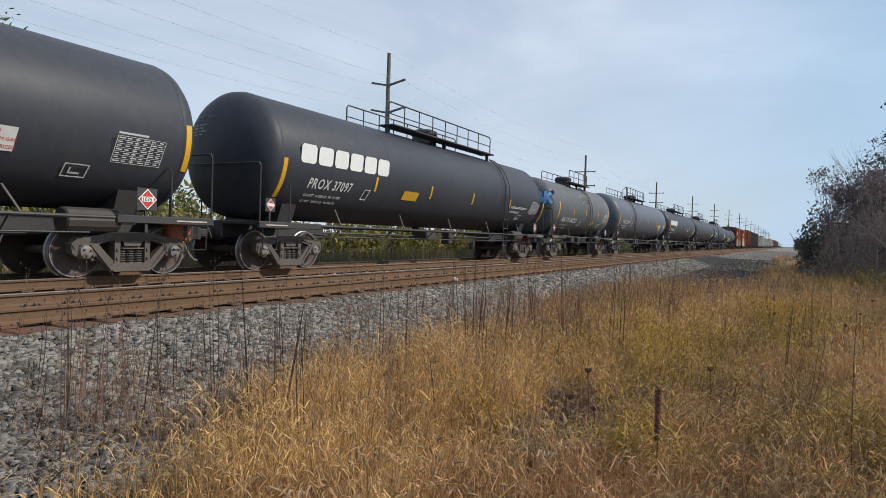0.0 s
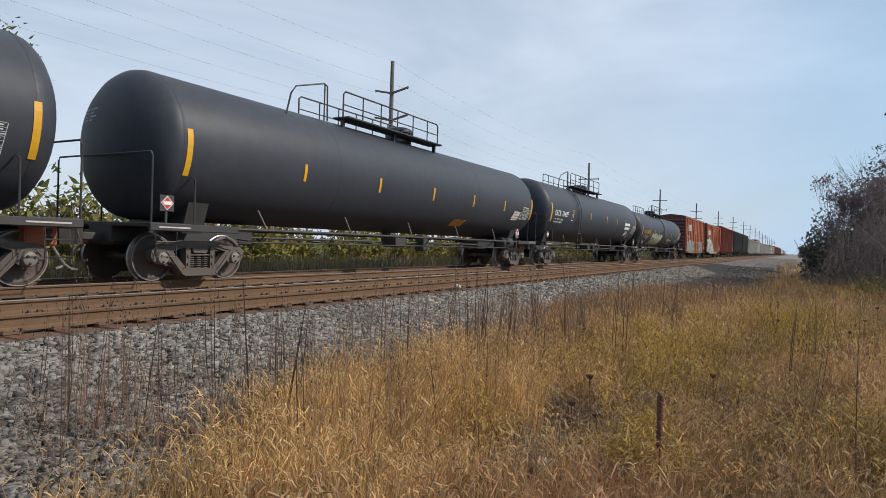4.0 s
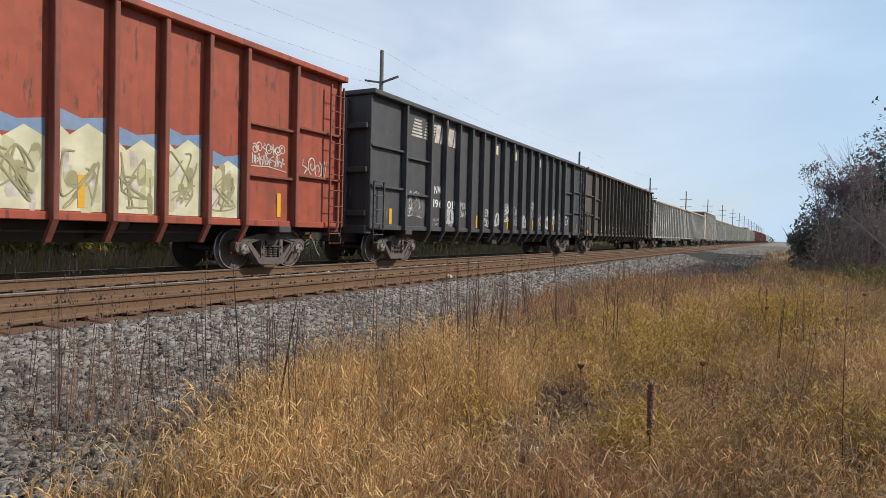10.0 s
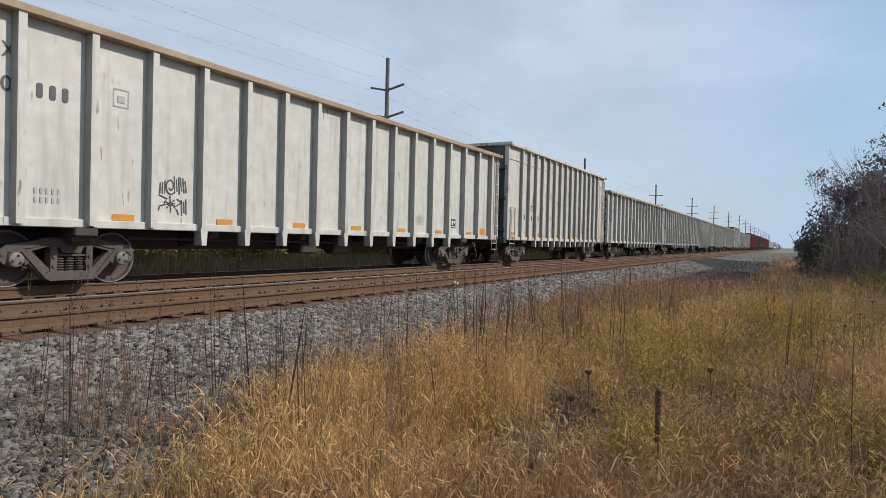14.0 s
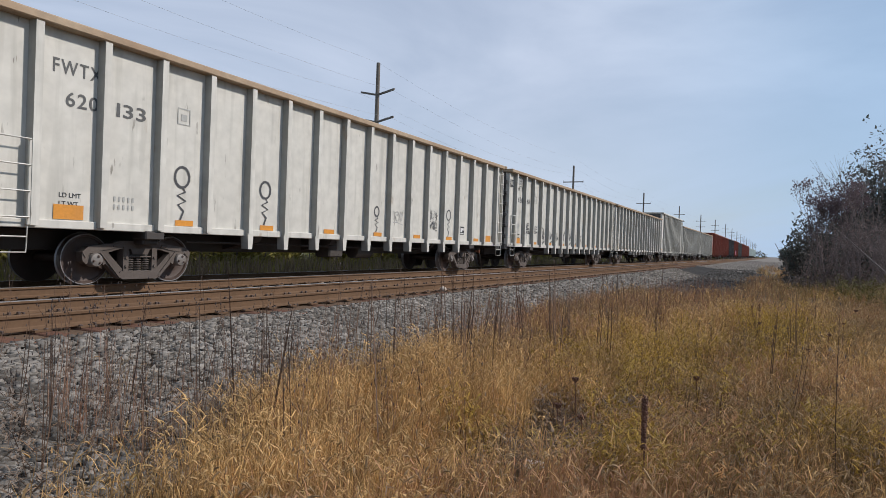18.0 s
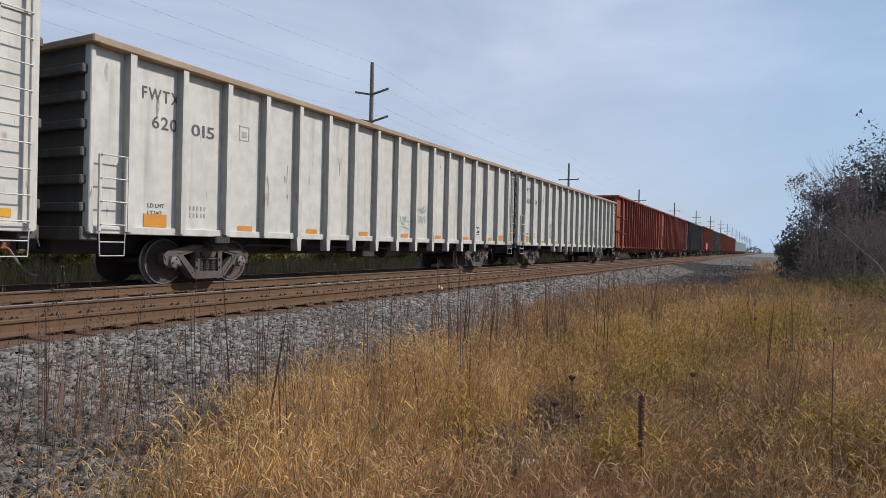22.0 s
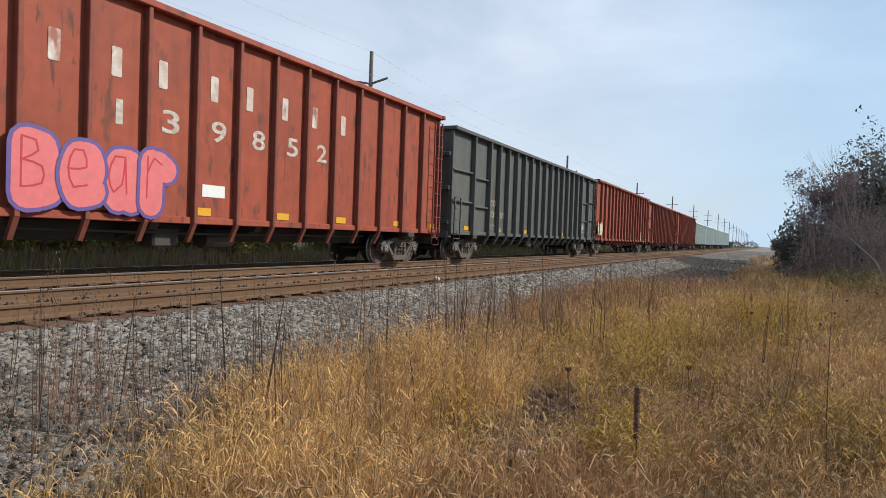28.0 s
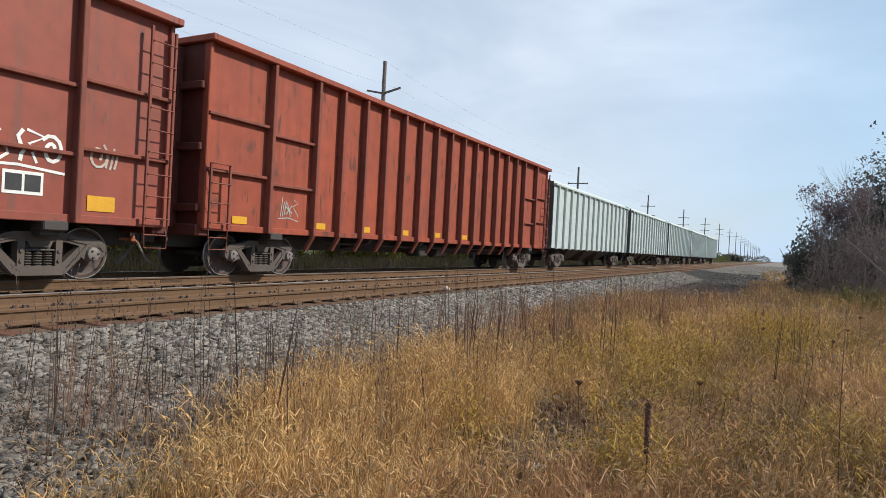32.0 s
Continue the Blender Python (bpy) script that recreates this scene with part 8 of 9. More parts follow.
def meadow(name, n, x0, x1, y0, y1, seed, high, wide, heads, power=1.0, tuft=0.075, per=13, bristles=0, curls=0.0):
    """Foxtail grass in tufts; n blades in all."""
    rng = np.random.default_rng(seed)
    c = n // per
    cy = y0 + (y1 - y0) * rng.random(c) ** power
    cx = x0 + (x1 - x0) * rng.random(c)
    # thin out towards the stone, beyond the apron of cinders, and where the ground is bare
    edge = -4.4 + 0.55 * drift(cx, cy, 0.45, 5) - np.clip((cy - 8) / 14, 0, 0.9) + 1.15 * np.clip((4.0 - cy) / 1.8, 0, 1) * np.clip((cy + 0.8) / 1.6, 0, 1)
    keep = (cy < 26 + 3 * drift(cx, cy, 0.3, 31)) | (cx > -1.9 + 1.6 * drift(cx, cy, 0.2, 33) + 0.02 * (cy - 26))
    keep &= rng.random(c) < np.clip((cx - edge) / 0.7, 0.015, 1)
    keep &= rng.random(c) < np.clip(0.85 + 1.7 * drift(cx, cy, 0.9, 2) + 1.3 * drift(cx, cy, 2.3, 4), 0.1, 1)
    keep &= rng.random(c) > 0.95 * np.exp(-((cx + 1.6) / 0.62) ** 2 - ((cy - 5.1) / 1.0) ** 2)
    cx, cy = cx[keep], cy[keep]
    c = len(cx)
    g = green_zone(cx, cy)
    ctall = high * rng.uniform(0.6, 1.15, c) * (1 + 0.45 * drift(cx, cy, 0.5, 9))
    rusty = drift(cx, cy, 0.4, 21) + rng.normal(0, 0.18, c) > 0.16
    gold = 1.3 * np.exp(-((cx + 2.75) / 1.25) ** 2 - ((cy - 4.4) / 2.6) ** 2) + 0.3 * np.exp(-((cx + 2.9) / 1.1) ** 2 - ((cy - 9.5) / 4) ** 2) + 0.75 * np.exp(-((cx + 1.3) / 0.8) ** 2 - ((cy - 14.5) / 5) ** 2) + 0.5 * np.exp(-((cx - 0.8) / 0.7) ** 2 - ((cy - 9.5) / 3) ** 2) + 0.08 + 0.45 * drift(cx, cy, 0.7, 41)
    ckind = np.where((g + rng.normal(0, 0.2, c) > 0.62) & (rng.random(c) < 0.6), 2, np.where(rng.random(c) < gold, 0, np.where(rusty, 1, 4)))
    # towards +x the grass is lower, browner and has fewer ears
    tame = np.clip((cx + 1.5) / 1.0, 0, 1) * np.clip((10 - cy) / 4, 0, 1)
    ckind = np.where((ckind == 0) & (rng.random(c) < 0.55 * tame), rng.choice([2, 4, 4], c), ckind)
    ctall = np.where(ckind == 4, ctall * 0.85, ctall) * (1 - 0.22 * tame)
    i = np.repeat(np.arange(c), per)
    n = len(i)
    spread = tuft * (wide / 0.006) ** 0.5
    dx, dy = rng.normal(0, spread, n), rng.normal(0, spread, n)
    x, y = cx[i] + dx, cy[i] + dy
    tall = ctall[i] * rng.uniform(0.5, 1.1, n)
    base = np.stack([x, y, heights(x, y)], -1)
    a_ = np.arctan2(dy, dx) + rng.normal(0, 0.7, n)
    lean = rng.uniform(0.02, 0.42, n) * tall
    tip = base + np.stack([np.cos(a_) * lean + 0.03, np.sin(a_) * lean, tall * rng.uniform(0.85, 1, n)], -1)
    bend = np.stack([-np.cos(a_) * lean * 0.28, -np.sin(a_) * lean * 0.28, tall * 0.1], -1)
    v, f, mid_ = ribbons(base, tip, bend, wide * rng.uniform(0.6, 1.3, n))
    kind = np.where(rng.random(n) < 0.12, rng.choice([0, 1, 4], n), ckind[i])
    pick = rng.random(n) < heads * np.where(kind == 2, 0.15, np.where(kind == 0, 1.0, 0.6)) * (1 - 0.35 * tame[i])
    k = int(pick.sum())
    way = np.stack([np.cos(a_), np.sin(a_), rng.uniform(0.4, 2.0, n)], -1)[pick]
    way /= np.linalg.norm(way, axis=1, keepdims=True)
    big = (wide / 0.0046) ** 0.5
    hv, hf = spindles(tip[pick] - way * 0.01, way, np.tile([0, 0, -0.8], (k, 1)) * rng.uniform(0.1, 1.0, (k, 1)), rng.uniform(0.045, 0.09, k) * big, rng.uniform(0.0036, 0.0068, k) * big)
    seed_kind = np.where(kind[pick] == 0, 3, 5)
    pieces_v, pieces_f, pieces_m = [v, hv], [f, hf + len(v)], [np.repeat(kind, 3), np.repeat(seed_kind, 9)]
    if bristles:
        # soft hairs all round each seed head
        b_ = np.repeat(np.arange(k), bristles)
        tb = rng.random(len(b_))
        spine = hv.reshape(k, 4, 3, 3).mean(2)
        at = spine[b_, 0] * ((1 - tb) ** 2)[:, None] + spine[b_, 1] * (2 * tb * (1 - tb))[:, None] + spine[b_, 3] * (tb ** 2)[:, None]
        out = rng.normal(0, 1, (len(b_), 3)) + way[b_] * 0.8
        out /= np.linalg.norm(out, axis=1, keepdims=True)
        bv, bf, _ = ribbons(at, at + out * rng.uniform(0.012, 0.028, (len(b_), 1)) * big, np.zeros((len(b_), 3)), np.full(len(b_), 0.0036 * big), 1)
        pieces_f.append(bf + len(v) + len(hv))
        pieces_v.append(bv)
        pieces_m.append(np.repeat(seed_kind[b_], 1))
    if curls:
        # withered leaves that curl away from the stems
        b_ = rng.choice(n, int(n * curls))
        seg = rng.integers(1, 4, len(b_))
        at = mid_[b_, seg]
        w_ = rng.uniform(0, math.tau, len(b_))
        l_ = rng.uniform(0.05, 0.13, len(b_)) * big
        end = at + np.stack([np.cos(w_) * l_, np.sin(w_) * l_, l_ * rng.uniform(-0.7, 0.6, len(b_))], -1)
        cv, cf, _ = ribbons(at, end, np.stack([0 * l_, 0 * l_, l_ * rng.uniform(0.1, 0.45, len(b_))], -1), wide * rng.uniform(0.9, 1.7, len(b_)), 2)
        pieces_f.append(cf + sum(len(q) for q in pieces_v))
        pieces_v.append(cv)
        pieces_m.append(np.repeat(kind[b_], 2))
    me = fast_mesh(name, np.concatenate(pieces_v), np.concatenate(pieces_f), [straw, rust_grass, olive_leaf, seed_gold, dull_grass, seed_dull], np.concatenate(pieces_m))
    return tagged(new(name, me), "dry golden foxtail grass with drooping seed heads", "grass", kind="stuff")


meadow("dry_grass", 108000, -5.4, 1.8, 1.6, 9.0, 1, 0.52, 0.0054, 0.3, bristles=9, curls=0.6)
meadow("dry_grass", 50000, -5.8, 3.4, 9.0, 20.0, 2, 0.54, 0.009, 0.3, bristles=3, curls=0.5)
meadow("dry_grass", 26000, -5.6, 6.5, 20.0, 41.0, 3, 0.48, 0.018, 0.4, 1.2)
meadow("dry_grass", 9000, -2.4, 11.0, 38.0, 75.0, 4, 0.45, 0.034, 0.3, 1.2)


# the same grass, shorter and thinner, goes on round and behind the eye
meadow("dry_grass", 22000, 1.7, 9.0, 1.5, 24.0, 8, 0.48, 0.018, 0.3, 1.1)
meadow("dry_grass", 28000, -4.6, 9.0, -11.0, 1.7, 9, 0.38, 0.017, 0.25)


def thatch(name, n, x0, x1, y0, y1, seed, wide, power=1.0):
    """Broken, fallen stems lying across one another low in the grass."""
    rng = np.random.default_rng(seed)
    y = y0 + (y1 - y0) * rng.random(n) ** power
    x = rng.uniform(x0, x1, n)
    keep = rng.random(n) < np.clip((x + 4.9 - 1.15 * np.clip((4.0 - y) / 1.8, 0, 1)) / 0.7, 0.06, 1)
    keep &= rng.random(n) < np.clip(0.7 + 1.8 * drift(x, y, 1.1, 61), 0.1, 1)
    x, y = x[keep], y[keep]
    n = len(x)
    base = np.stack([x, y, heights(x, y) + rng.uniform(0.0, 0.32, n)], -1)
    a_, l_ = rng.uniform(0, math.tau, n), rng.uniform(0.1, 0.32, n)
    tip = base + np.stack([np.cos(a_) * l_, np.sin(a_) * l_, rng.uniform(-0.1, 0.16, n)], -1)
    tip[:, 2] = np.maximum(tip[:, 2], GROUND_Z + 0.02)
    v, f, _ = ribbons(base, tip, np.stack([rng.normal(0, 0.02, n), rng.normal(0, 0.02, n), rng.uniform(0, 0.06, n)], -1), wide * rng.uniform(0.5, 1.4, n))
    kind = np.where(rng.random(n) < 0.75 * np.exp(-((x + 3.0) / 1.6) ** 2 - ((y - 5.2) / 3.4) ** 2) + 0.12, 0, rng.choice([1, 2, 3], n, p=[0.3, 0.5, 0.2]))
    tagged(new(name, fast_mesh(name, v, f, [straw, rust_grass, dull_grass, withered], np.repeat(kind, 3))), "flattened broken straw low in the grass", "grass", kind="stuff")


thatch("fallen_straw", 17000, -5.2, 1.9, 2.0, 9.0, 71, 0.006)
thatch("fallen_straw", 20000, -4.4, 7.0, -8.0, 2.0, 73, 0.014)
thatch("fallen_straw", 6000, 1.8, 6.0, 2.0, 10.0, 74, 0.014)
thatch("fallen_straw", 14000, -5.4, 3.2, 9.0, 22.0, 72, 0.011, 1.2)


def leafy(name, n, spots, label, mats, category="weed", leaf=0.05):
    """Bushy weeds: stems with many small leaves. spots: (x, y, radius, height, how many stems)."""
    rng = np.random.default_rng(n)
    pieces = []
    for x, y, rad, tall, count in spots:
        a_, q = rng.uniform(0, math.tau, count), rad * np.sqrt(rng.random(count))
        bx, by = x + q * np.cos(a_), y + q * np.sin(a_)
        base = np.stack([bx, by, heights(bx, by)], -1)
        h = tall * rng.uniform(0.6, 1.1, count)
        tip = base + np.stack([rng.normal(0, 0.12, count), rng.normal(0, 0.12, count), h], -1)
        v, f, mid_ = ribbons(base, tip, rng.normal(0, 0.04, (count, 3)), np.full(count, 0.007))
        pieces.append((v, f, 1))
        per = n
        t = rng.uniform(0.25, 1.05, (count, per))
        at = base[:, None] * (1 - t[..., None]) + tip[:, None] * t[..., None]
        at = at.reshape(-1, 3) + rng.normal(0, 0.02, (count * per, 3))
        b_ = rng.uniform(0, math.tau, len(at))
        l_ = leaf * rng.uniform(0.6, 1.4, len(at))
        end = at + np.stack([np.cos(b_) * l_, np.sin(b_) * l_, l_ * rng.uniform(-0.3, 0.9, len(at))], -1)
        v, f, _ = ribbons(at, end, np.zeros((len(at), 3)) + [0, 0, 0.006], l_ * 0.28, 2)
        pieces.append((v, f, 0))
    v, f, m = pack(pieces)
    return tagged(new(name, fast_mesh(name, v, f, mats, m)), label, category, kind="stuff")


rng = random.Random(8)
spots = [(-1.55 + rng.gauss(0, 0.45), 7.9 + rng.gauss(0, 1.6), 0.26, 0.6, 12) for _ in range(34)]
spots += [(0.05 + rng.gauss(0, 0.5), 12.3 + rng.gauss(0, 2.6), 0.34, 0.68, 13) for _ in range(34)]
spots += [(-0.9 + rng.gauss(0, 0.4), 5.0 + rng.gauss(0, 0.5), 0.2, 0.45, 8) for _ in range(9)]
spots += [(0.3 + rng.gauss(0, 0.7), 7.2 + rng.gauss(0, 1.6), 0.24, 0.42, 9) for _ in range(22)]
near = [(-1.3, 4.35, 0.14, 0.4, 7), (-0.95, 4.1, 0.12, 0.34, 6), (-1.75, 4.2, 0.14, 0.36, 6), (-1.95, 4.7, 0.12, 0.42, 6), (-0.8, 4.7, 0.16, 0.4, 7), (-1.15, 5.9, 0.2, 0.42, 8), (-0.2, 5.3, 0.2, 0.45, 8), (0.4, 6.1, 0.2, 0.5, 8)]
leafy("broadleaf_weeds", 16, near, "low broad-leaved weeds gone olive and brown", [olive_leaf, dead_stem], leaf=0.055)
leafy("green_weeds", 34, spots, "yellow-green bushy weeds turning in autumn", [goldenrod, dead_stem], leaf=0.04)
spots = [(3.4 + rng.gauss(0, 1.2), 27 + rng.gauss(0, 4), 0.6, 0.9, 12) for _ in range(30)]
olive_dim = plant_material("olive_dim", (0.15, 0.13, 0.045), (0.1, 0.09, 0.035), (0.2, 0.15, 0.055))
leafy("green_weeds", 20, spots, "dull green weeds below the thicket", [olive_dim, dead_stem], leaf=0.1)


def stalks(n, seed):
    """Tall dead stems with short twigs and tufts of spent seed towards the top."""
    rng = np.random.default_rng(seed)
    x = np.concatenate([rng.uniform(-5.7, -2.1, n), rng.uniform(-5.8, 0.5, n // 2), rng.uniform(-5.4, -3.4, n // 3), rng.uniform(-1.5, 2.5, n // 4)])
    y = np.concatenate([2.4 + 11 * rng.random(n) ** 1.1, rng.uniform(8, 30, n // 2), rng.uniform(2.2, 4.6, n // 3), rng.uniform(4, 16, n // 4)])
    # a few that stand clear above the rest
    tall = 44
    x = np.concatenate([x, rng.uniform(-4.6, -1.7, tall)])
    y = np.concatenate([y, 3.4 + 5.5 * rng.random(tall)])
    n = len(x)
    base = np.stack([x, y, heights(x, y)], -1)
    h = rng.uniform(0.45, 1.0, n) * np.where(rng.random(n) < 0.35, 1.4, 1.0)
    h[-tall:] = rng.uniform(0.9, 1.5, tall)
    tip = base + np.stack([rng.normal(0, 0.08, n), rng.normal(0, 0.08, n), h], -1)
    pieces = []
    stem = np.where(y < 8, 0.0075, 0.0105) * rng.uniform(0.6, 1.3, n)
    stem[-tall:] = 0.0155
    for w in (1.0, 0.85):
        v, f, _ = ribbons(base, tip, rng.normal(0, 0.02, (n, 3)), w * stem)
        pieces.append((v, f, 0))
    k = 9
    t = rng.uniform(0.4, 1.0, (n, k))[..., None]
    at = (base[:, None] * (1 - t) + tip[:, None] * t).reshape(-1, 3)
    end = at + np.stack([rng.normal(0, 0.04, n * k), rng.normal(0, 0.04, n * k), rng.uniform(0.03, 0.12, n * k)], -1)
    v, f, _ = ribbons(at, end, np.zeros((n * k, 3)), np.full(n * k, 0.0035), 2)
    pieces.append((v, f, 0))
    hv, hf = spindles(end, np.tile([0.05, 0.05, 1.0], (n * k, 1)), np.zeros((n * k, 3)), np.full(n * k, 0.024), np.full(n * k, 0.0045))
    pieces.append((hv, hf, 1))
    v, f, m = pack(pieces)
    return tagged(new("dead_stalks", fast_mesh("dead_stalks", v, f, [dead_stem, brown_leaf], m)), "tall thin dead brown weed stalks", "weed", kind="stuff")


stalks(120, 5)


def reeds(n, seed):
    """Thin russet stems standing close together along the edge of the stone."""
    rng = np.random.default_rng(seed)
    y = 3 + 27 * rng.random(n) ** 1.5
    x = rng.uniform(-5.3, -2.0, n) + np.clip((y - 12) / 14, 0, 1) * rng.uniform(0, 2.5, n)
    keep = drift(x, y, 0.6, 51) + rng.normal(0, 0.15, n) > 0.0
    x, y = x[keep], y[keep]
    n = len(x)
    base = np.stack([x, y, heights(x, y)], -1)
    tip = base + np.stack([rng.normal(0.02, 0.09, n), rng.normal(0, 0.09, n), rng.uniform(0.4, 0.85, n)], -1)
    v, f, _ = ribbons(base, tip, rng.normal(0, 0.03, (n, 3)), np.where(y < 9, 0.005, 0.009) * rng.uniform(0.7, 1.3, n))
    tagged(new("russet_stems", fast_mesh("russet_stems", v, f, [rust_stem])), "thin russet dead grass stems", "grass", kind="stuff")


rust_stem = plant_material("rust_stem", (0.2, 0.1, 0.06), (0.3, 0.17, 0.1), (0.25, 0.14, 0.1), shine=0.15)
reeds(5200, 6)
spots = [(rng.uniform(-5.3, -3.7), rng.uniform(2.0, 4.6), 0.16, rng.uniform(0.2, 0.5), 7) for _ in range(26)]
spots += [(-1.5 + rng.gauss(0, 0.5), 5.1 + rng.gauss(0, 0.8), 0.24, rng.uniform(0.15, 0.42), 9) for _ in range(34)]
spots += [(rng.uniform(-5.0, -4.2) - max(0, (q - 9) / 16), q, 0.18, rng.uniform(0.2, 0.42), 6) for q in [rng.uniform(4.6, 20) for _ in range(46)]]
spots += [(rng.uniform(-1.5, 2.4), rng.uniform(4.2, 14), 0.24, rng.uniform(0.28, 0.5), 8) for _ in range(30)]
leafy("dead_weeds", 12, spots, "withered purple-brown weeds among the stones", [withered, dead_stem], leaf=0.045)


russet_leaf = plant_material("russet_leaf", (0.4, 0.205, 0.085), (0.26, 0.132, 0.068), (0.44, 0.24, 0.075), worn=0.4)
spots = [(rng.uniform(-1.2, 2.2), 3.6 + 8 * rng.random() ** 1.3, 0.26, rng.uniform(0.22, 0.4), 10) for _ in range(30)]
leafy("russet_weeds", 14, spots, "low russet-brown leafy weeds in the grass", [russet_leaf, dead_stem], leaf=0.05)


def mullein(x, y, top, spike, thick):
    """A dried mullein: one stiff stem with a knobbly seed spike."""
    root = new("mullein_stalk")
    z = ground_z(x, y)
    root.location = (x, y, z)
    tagged(root, "dark dried mullein stalk with knobbly seed spike", "weed", "dried mullein stalks")
    high = top - z
    part("stem", Solid().tube([(0, 0, -0.03), (0.008, 0.0, high * 0.5), (0, 0, high - spike * 0.5)], [thick * 0.5, thick * 0.4, thick * 0.35], 7).mesh("stem", [bark_dark]), root)
    s = Solid()
    n = 16
    s.lathe([(high - spike + spike * k / n, thick * (0.75 + 0.3 * (k % 2)) * (1 if k < n - 2 else 0.55)) for k in range(n + 1)], 9, axis="z")
    r_ = random.Random(int(y * 10))
    for k in range(90):
        a_, q = r_.uniform(0, 6.28), r_.random()
        s.lathe([(0, 0.002), (0.008, 0.008), (0.018, 0.002)], 5, axis="z", at=(thick * 0.95 * math.cos(a_), thick * 0.95 * math.sin(a_), high - spike + spike * 0.97 * q))
    part("seed_spike", s.mesh("seed_spike", [bark_dark]), root)
    return root


bark_dark = material("bark_dark", (0.11, 0.048, 0.032), (0.16, 0.085, 0.055), 0.9, grain=40, bump=0.6)
mullein(-0.73, 4.34, -0.02, 0.36, 0.016)
mullein(-0.29, 15.96, -0.14, 0.45, 0.026)
mullein(-0.44, 15.9, -0.18, 0.45, 0.026)


def umbel(x, y, top, size):
    """A dried wild-carrot head, curled like a nest."""
    root = new("dried_flower")
    z = ground_z(x, y)
    root.location = (x, y, z)
    tagged(root, "brown dried umbel flower on a thin stem", "weed", "dried umbel flowers")
    h = top - z
    part("stem", Solid().tube([(0, 0, -0.02), (0.012, 0.006, h * 0.6), (0, 0, h - 0.03)], 0.0028, 5).mesh("stem", [bark_dark]), root)
    s = Solid()
    r_ = random.Random(int(x * 100))
    for k in range(26):
        a_ = math.tau * k / 26 + r_.uniform(-0.1, 0.1)
        q = size * r_.uniform(0.35, 1)
        s.tube([(0, 0, h - 0.03), (q * 0.8 * math.cos(a_), q * 0.8 * math.sin(a_), h - 0.01), (q * math.cos(a_), q * math.sin(a_), h + 0.012)], [0.0014, 0.0016, 0.005], 4)
    part("umbel", s.mesh("umbel", [bark_dark]), root)


for x, y, top, size in ((-1.31, 4.72, -0.05, 0.03), (-1.42, 4.65, -0.25, 0.035), (-1.22, 4.6, -0.3, 0.03), (-0.6, 6.2, -0.2, 0.03), (0.4, 9.0, -0.2, 0.035), (0.7, 10.5, -0.15, 0.035), (1.0, 12.0, -0.1, 0.035), (-0.2, 11.5, -0.15, 0.035), (1.4, 14.5, -0.05, 0.04)):
    umbel(x, y, top, size)

# a scrap of white litter in the bare patch
s = Solid()
r_ = random.Random(3)
pts = [(0.05 * i + r_.uniform(-0.01, 0.01), 0.045 * j + r_.uniform(-0.01, 0.01), r_.uniform(0, 0.045)) for j in range(4) for i in range(4)]
s.add(pts, [(j * 4 + i, j * 4 + i + 1, j * 4 + i + 5, j * 4 + i + 4) for j in range(3) for i in range(3)])
me = s.mesh("litter", [white_paint])
ob = new("litter_scrap", me)
ob.location = (-1.55, 4.3, ground_z(-1.55, 4.3) + 0.07)
ob.modifiers.new("thick", "SOLIDIFY").thickness = 0.002
tagged(ob, "crumpled white scrap of litter in the grass", "litter")


# ---- trees and thickets ----
def grow(s, p, way, length, r, depth, rng, tips, spread=0.6, up=0.15, mi=0):
    """One limb that forks; its thin ends go into tips."""
    pts, rad = [p], [r]
    for k in range(3):
        way = (way + Vector((rng.gauss(0, 0.13), rng.gauss(0, 0.13), rng.gauss(0.02, 0.1) + up * 0.3))).normalized()
        p = p + way * (length / 3)
        pts.append(p)
        rad.append(r * (1 - 0.17 * (k + 1)))
    s.tube(pts, rad, 6 if r > 0.03 else 4, mi)
    if depth == 0:
        tips.append((p, way))
        return
    for k in range(rng.choice((2, 3, 3))):
        turn = Vector((rng.gauss(0, spread), rng.gauss(0, spread), rng.gauss(up, spread * 0.5)))
        start = pts[rng.choice((2, 3, 3))]
        grow(s, start, (way + turn).normalized(), length * rng.uniform(0.6, 0.85), r * 0.52, depth - 1, rng, tips, spread, up, mi)


def leaves_at(points, n, spread, size, seed):
    """n leaves round each point, as bent ribbons."""
    rng = np.random.default_rng(seed)
    c = np.repeat(np.array(points), n, axis=0)
    at = c + rng.normal(0, spread, (len(c), 3))
    way = rng.normal(0, 1, (len(c), 3))
    way /= np.linalg.norm(way, axis=1, keepdims=True)
    l_ = size * rng.uniform(0.6, 1.4, len(c))
    v, f, _ = ribbons(at, at + way * l_[:, None], np.zeros((len(c), 3)) + [0, 0, size * 0.1], l_ * 0.62, 2)
    return v, f


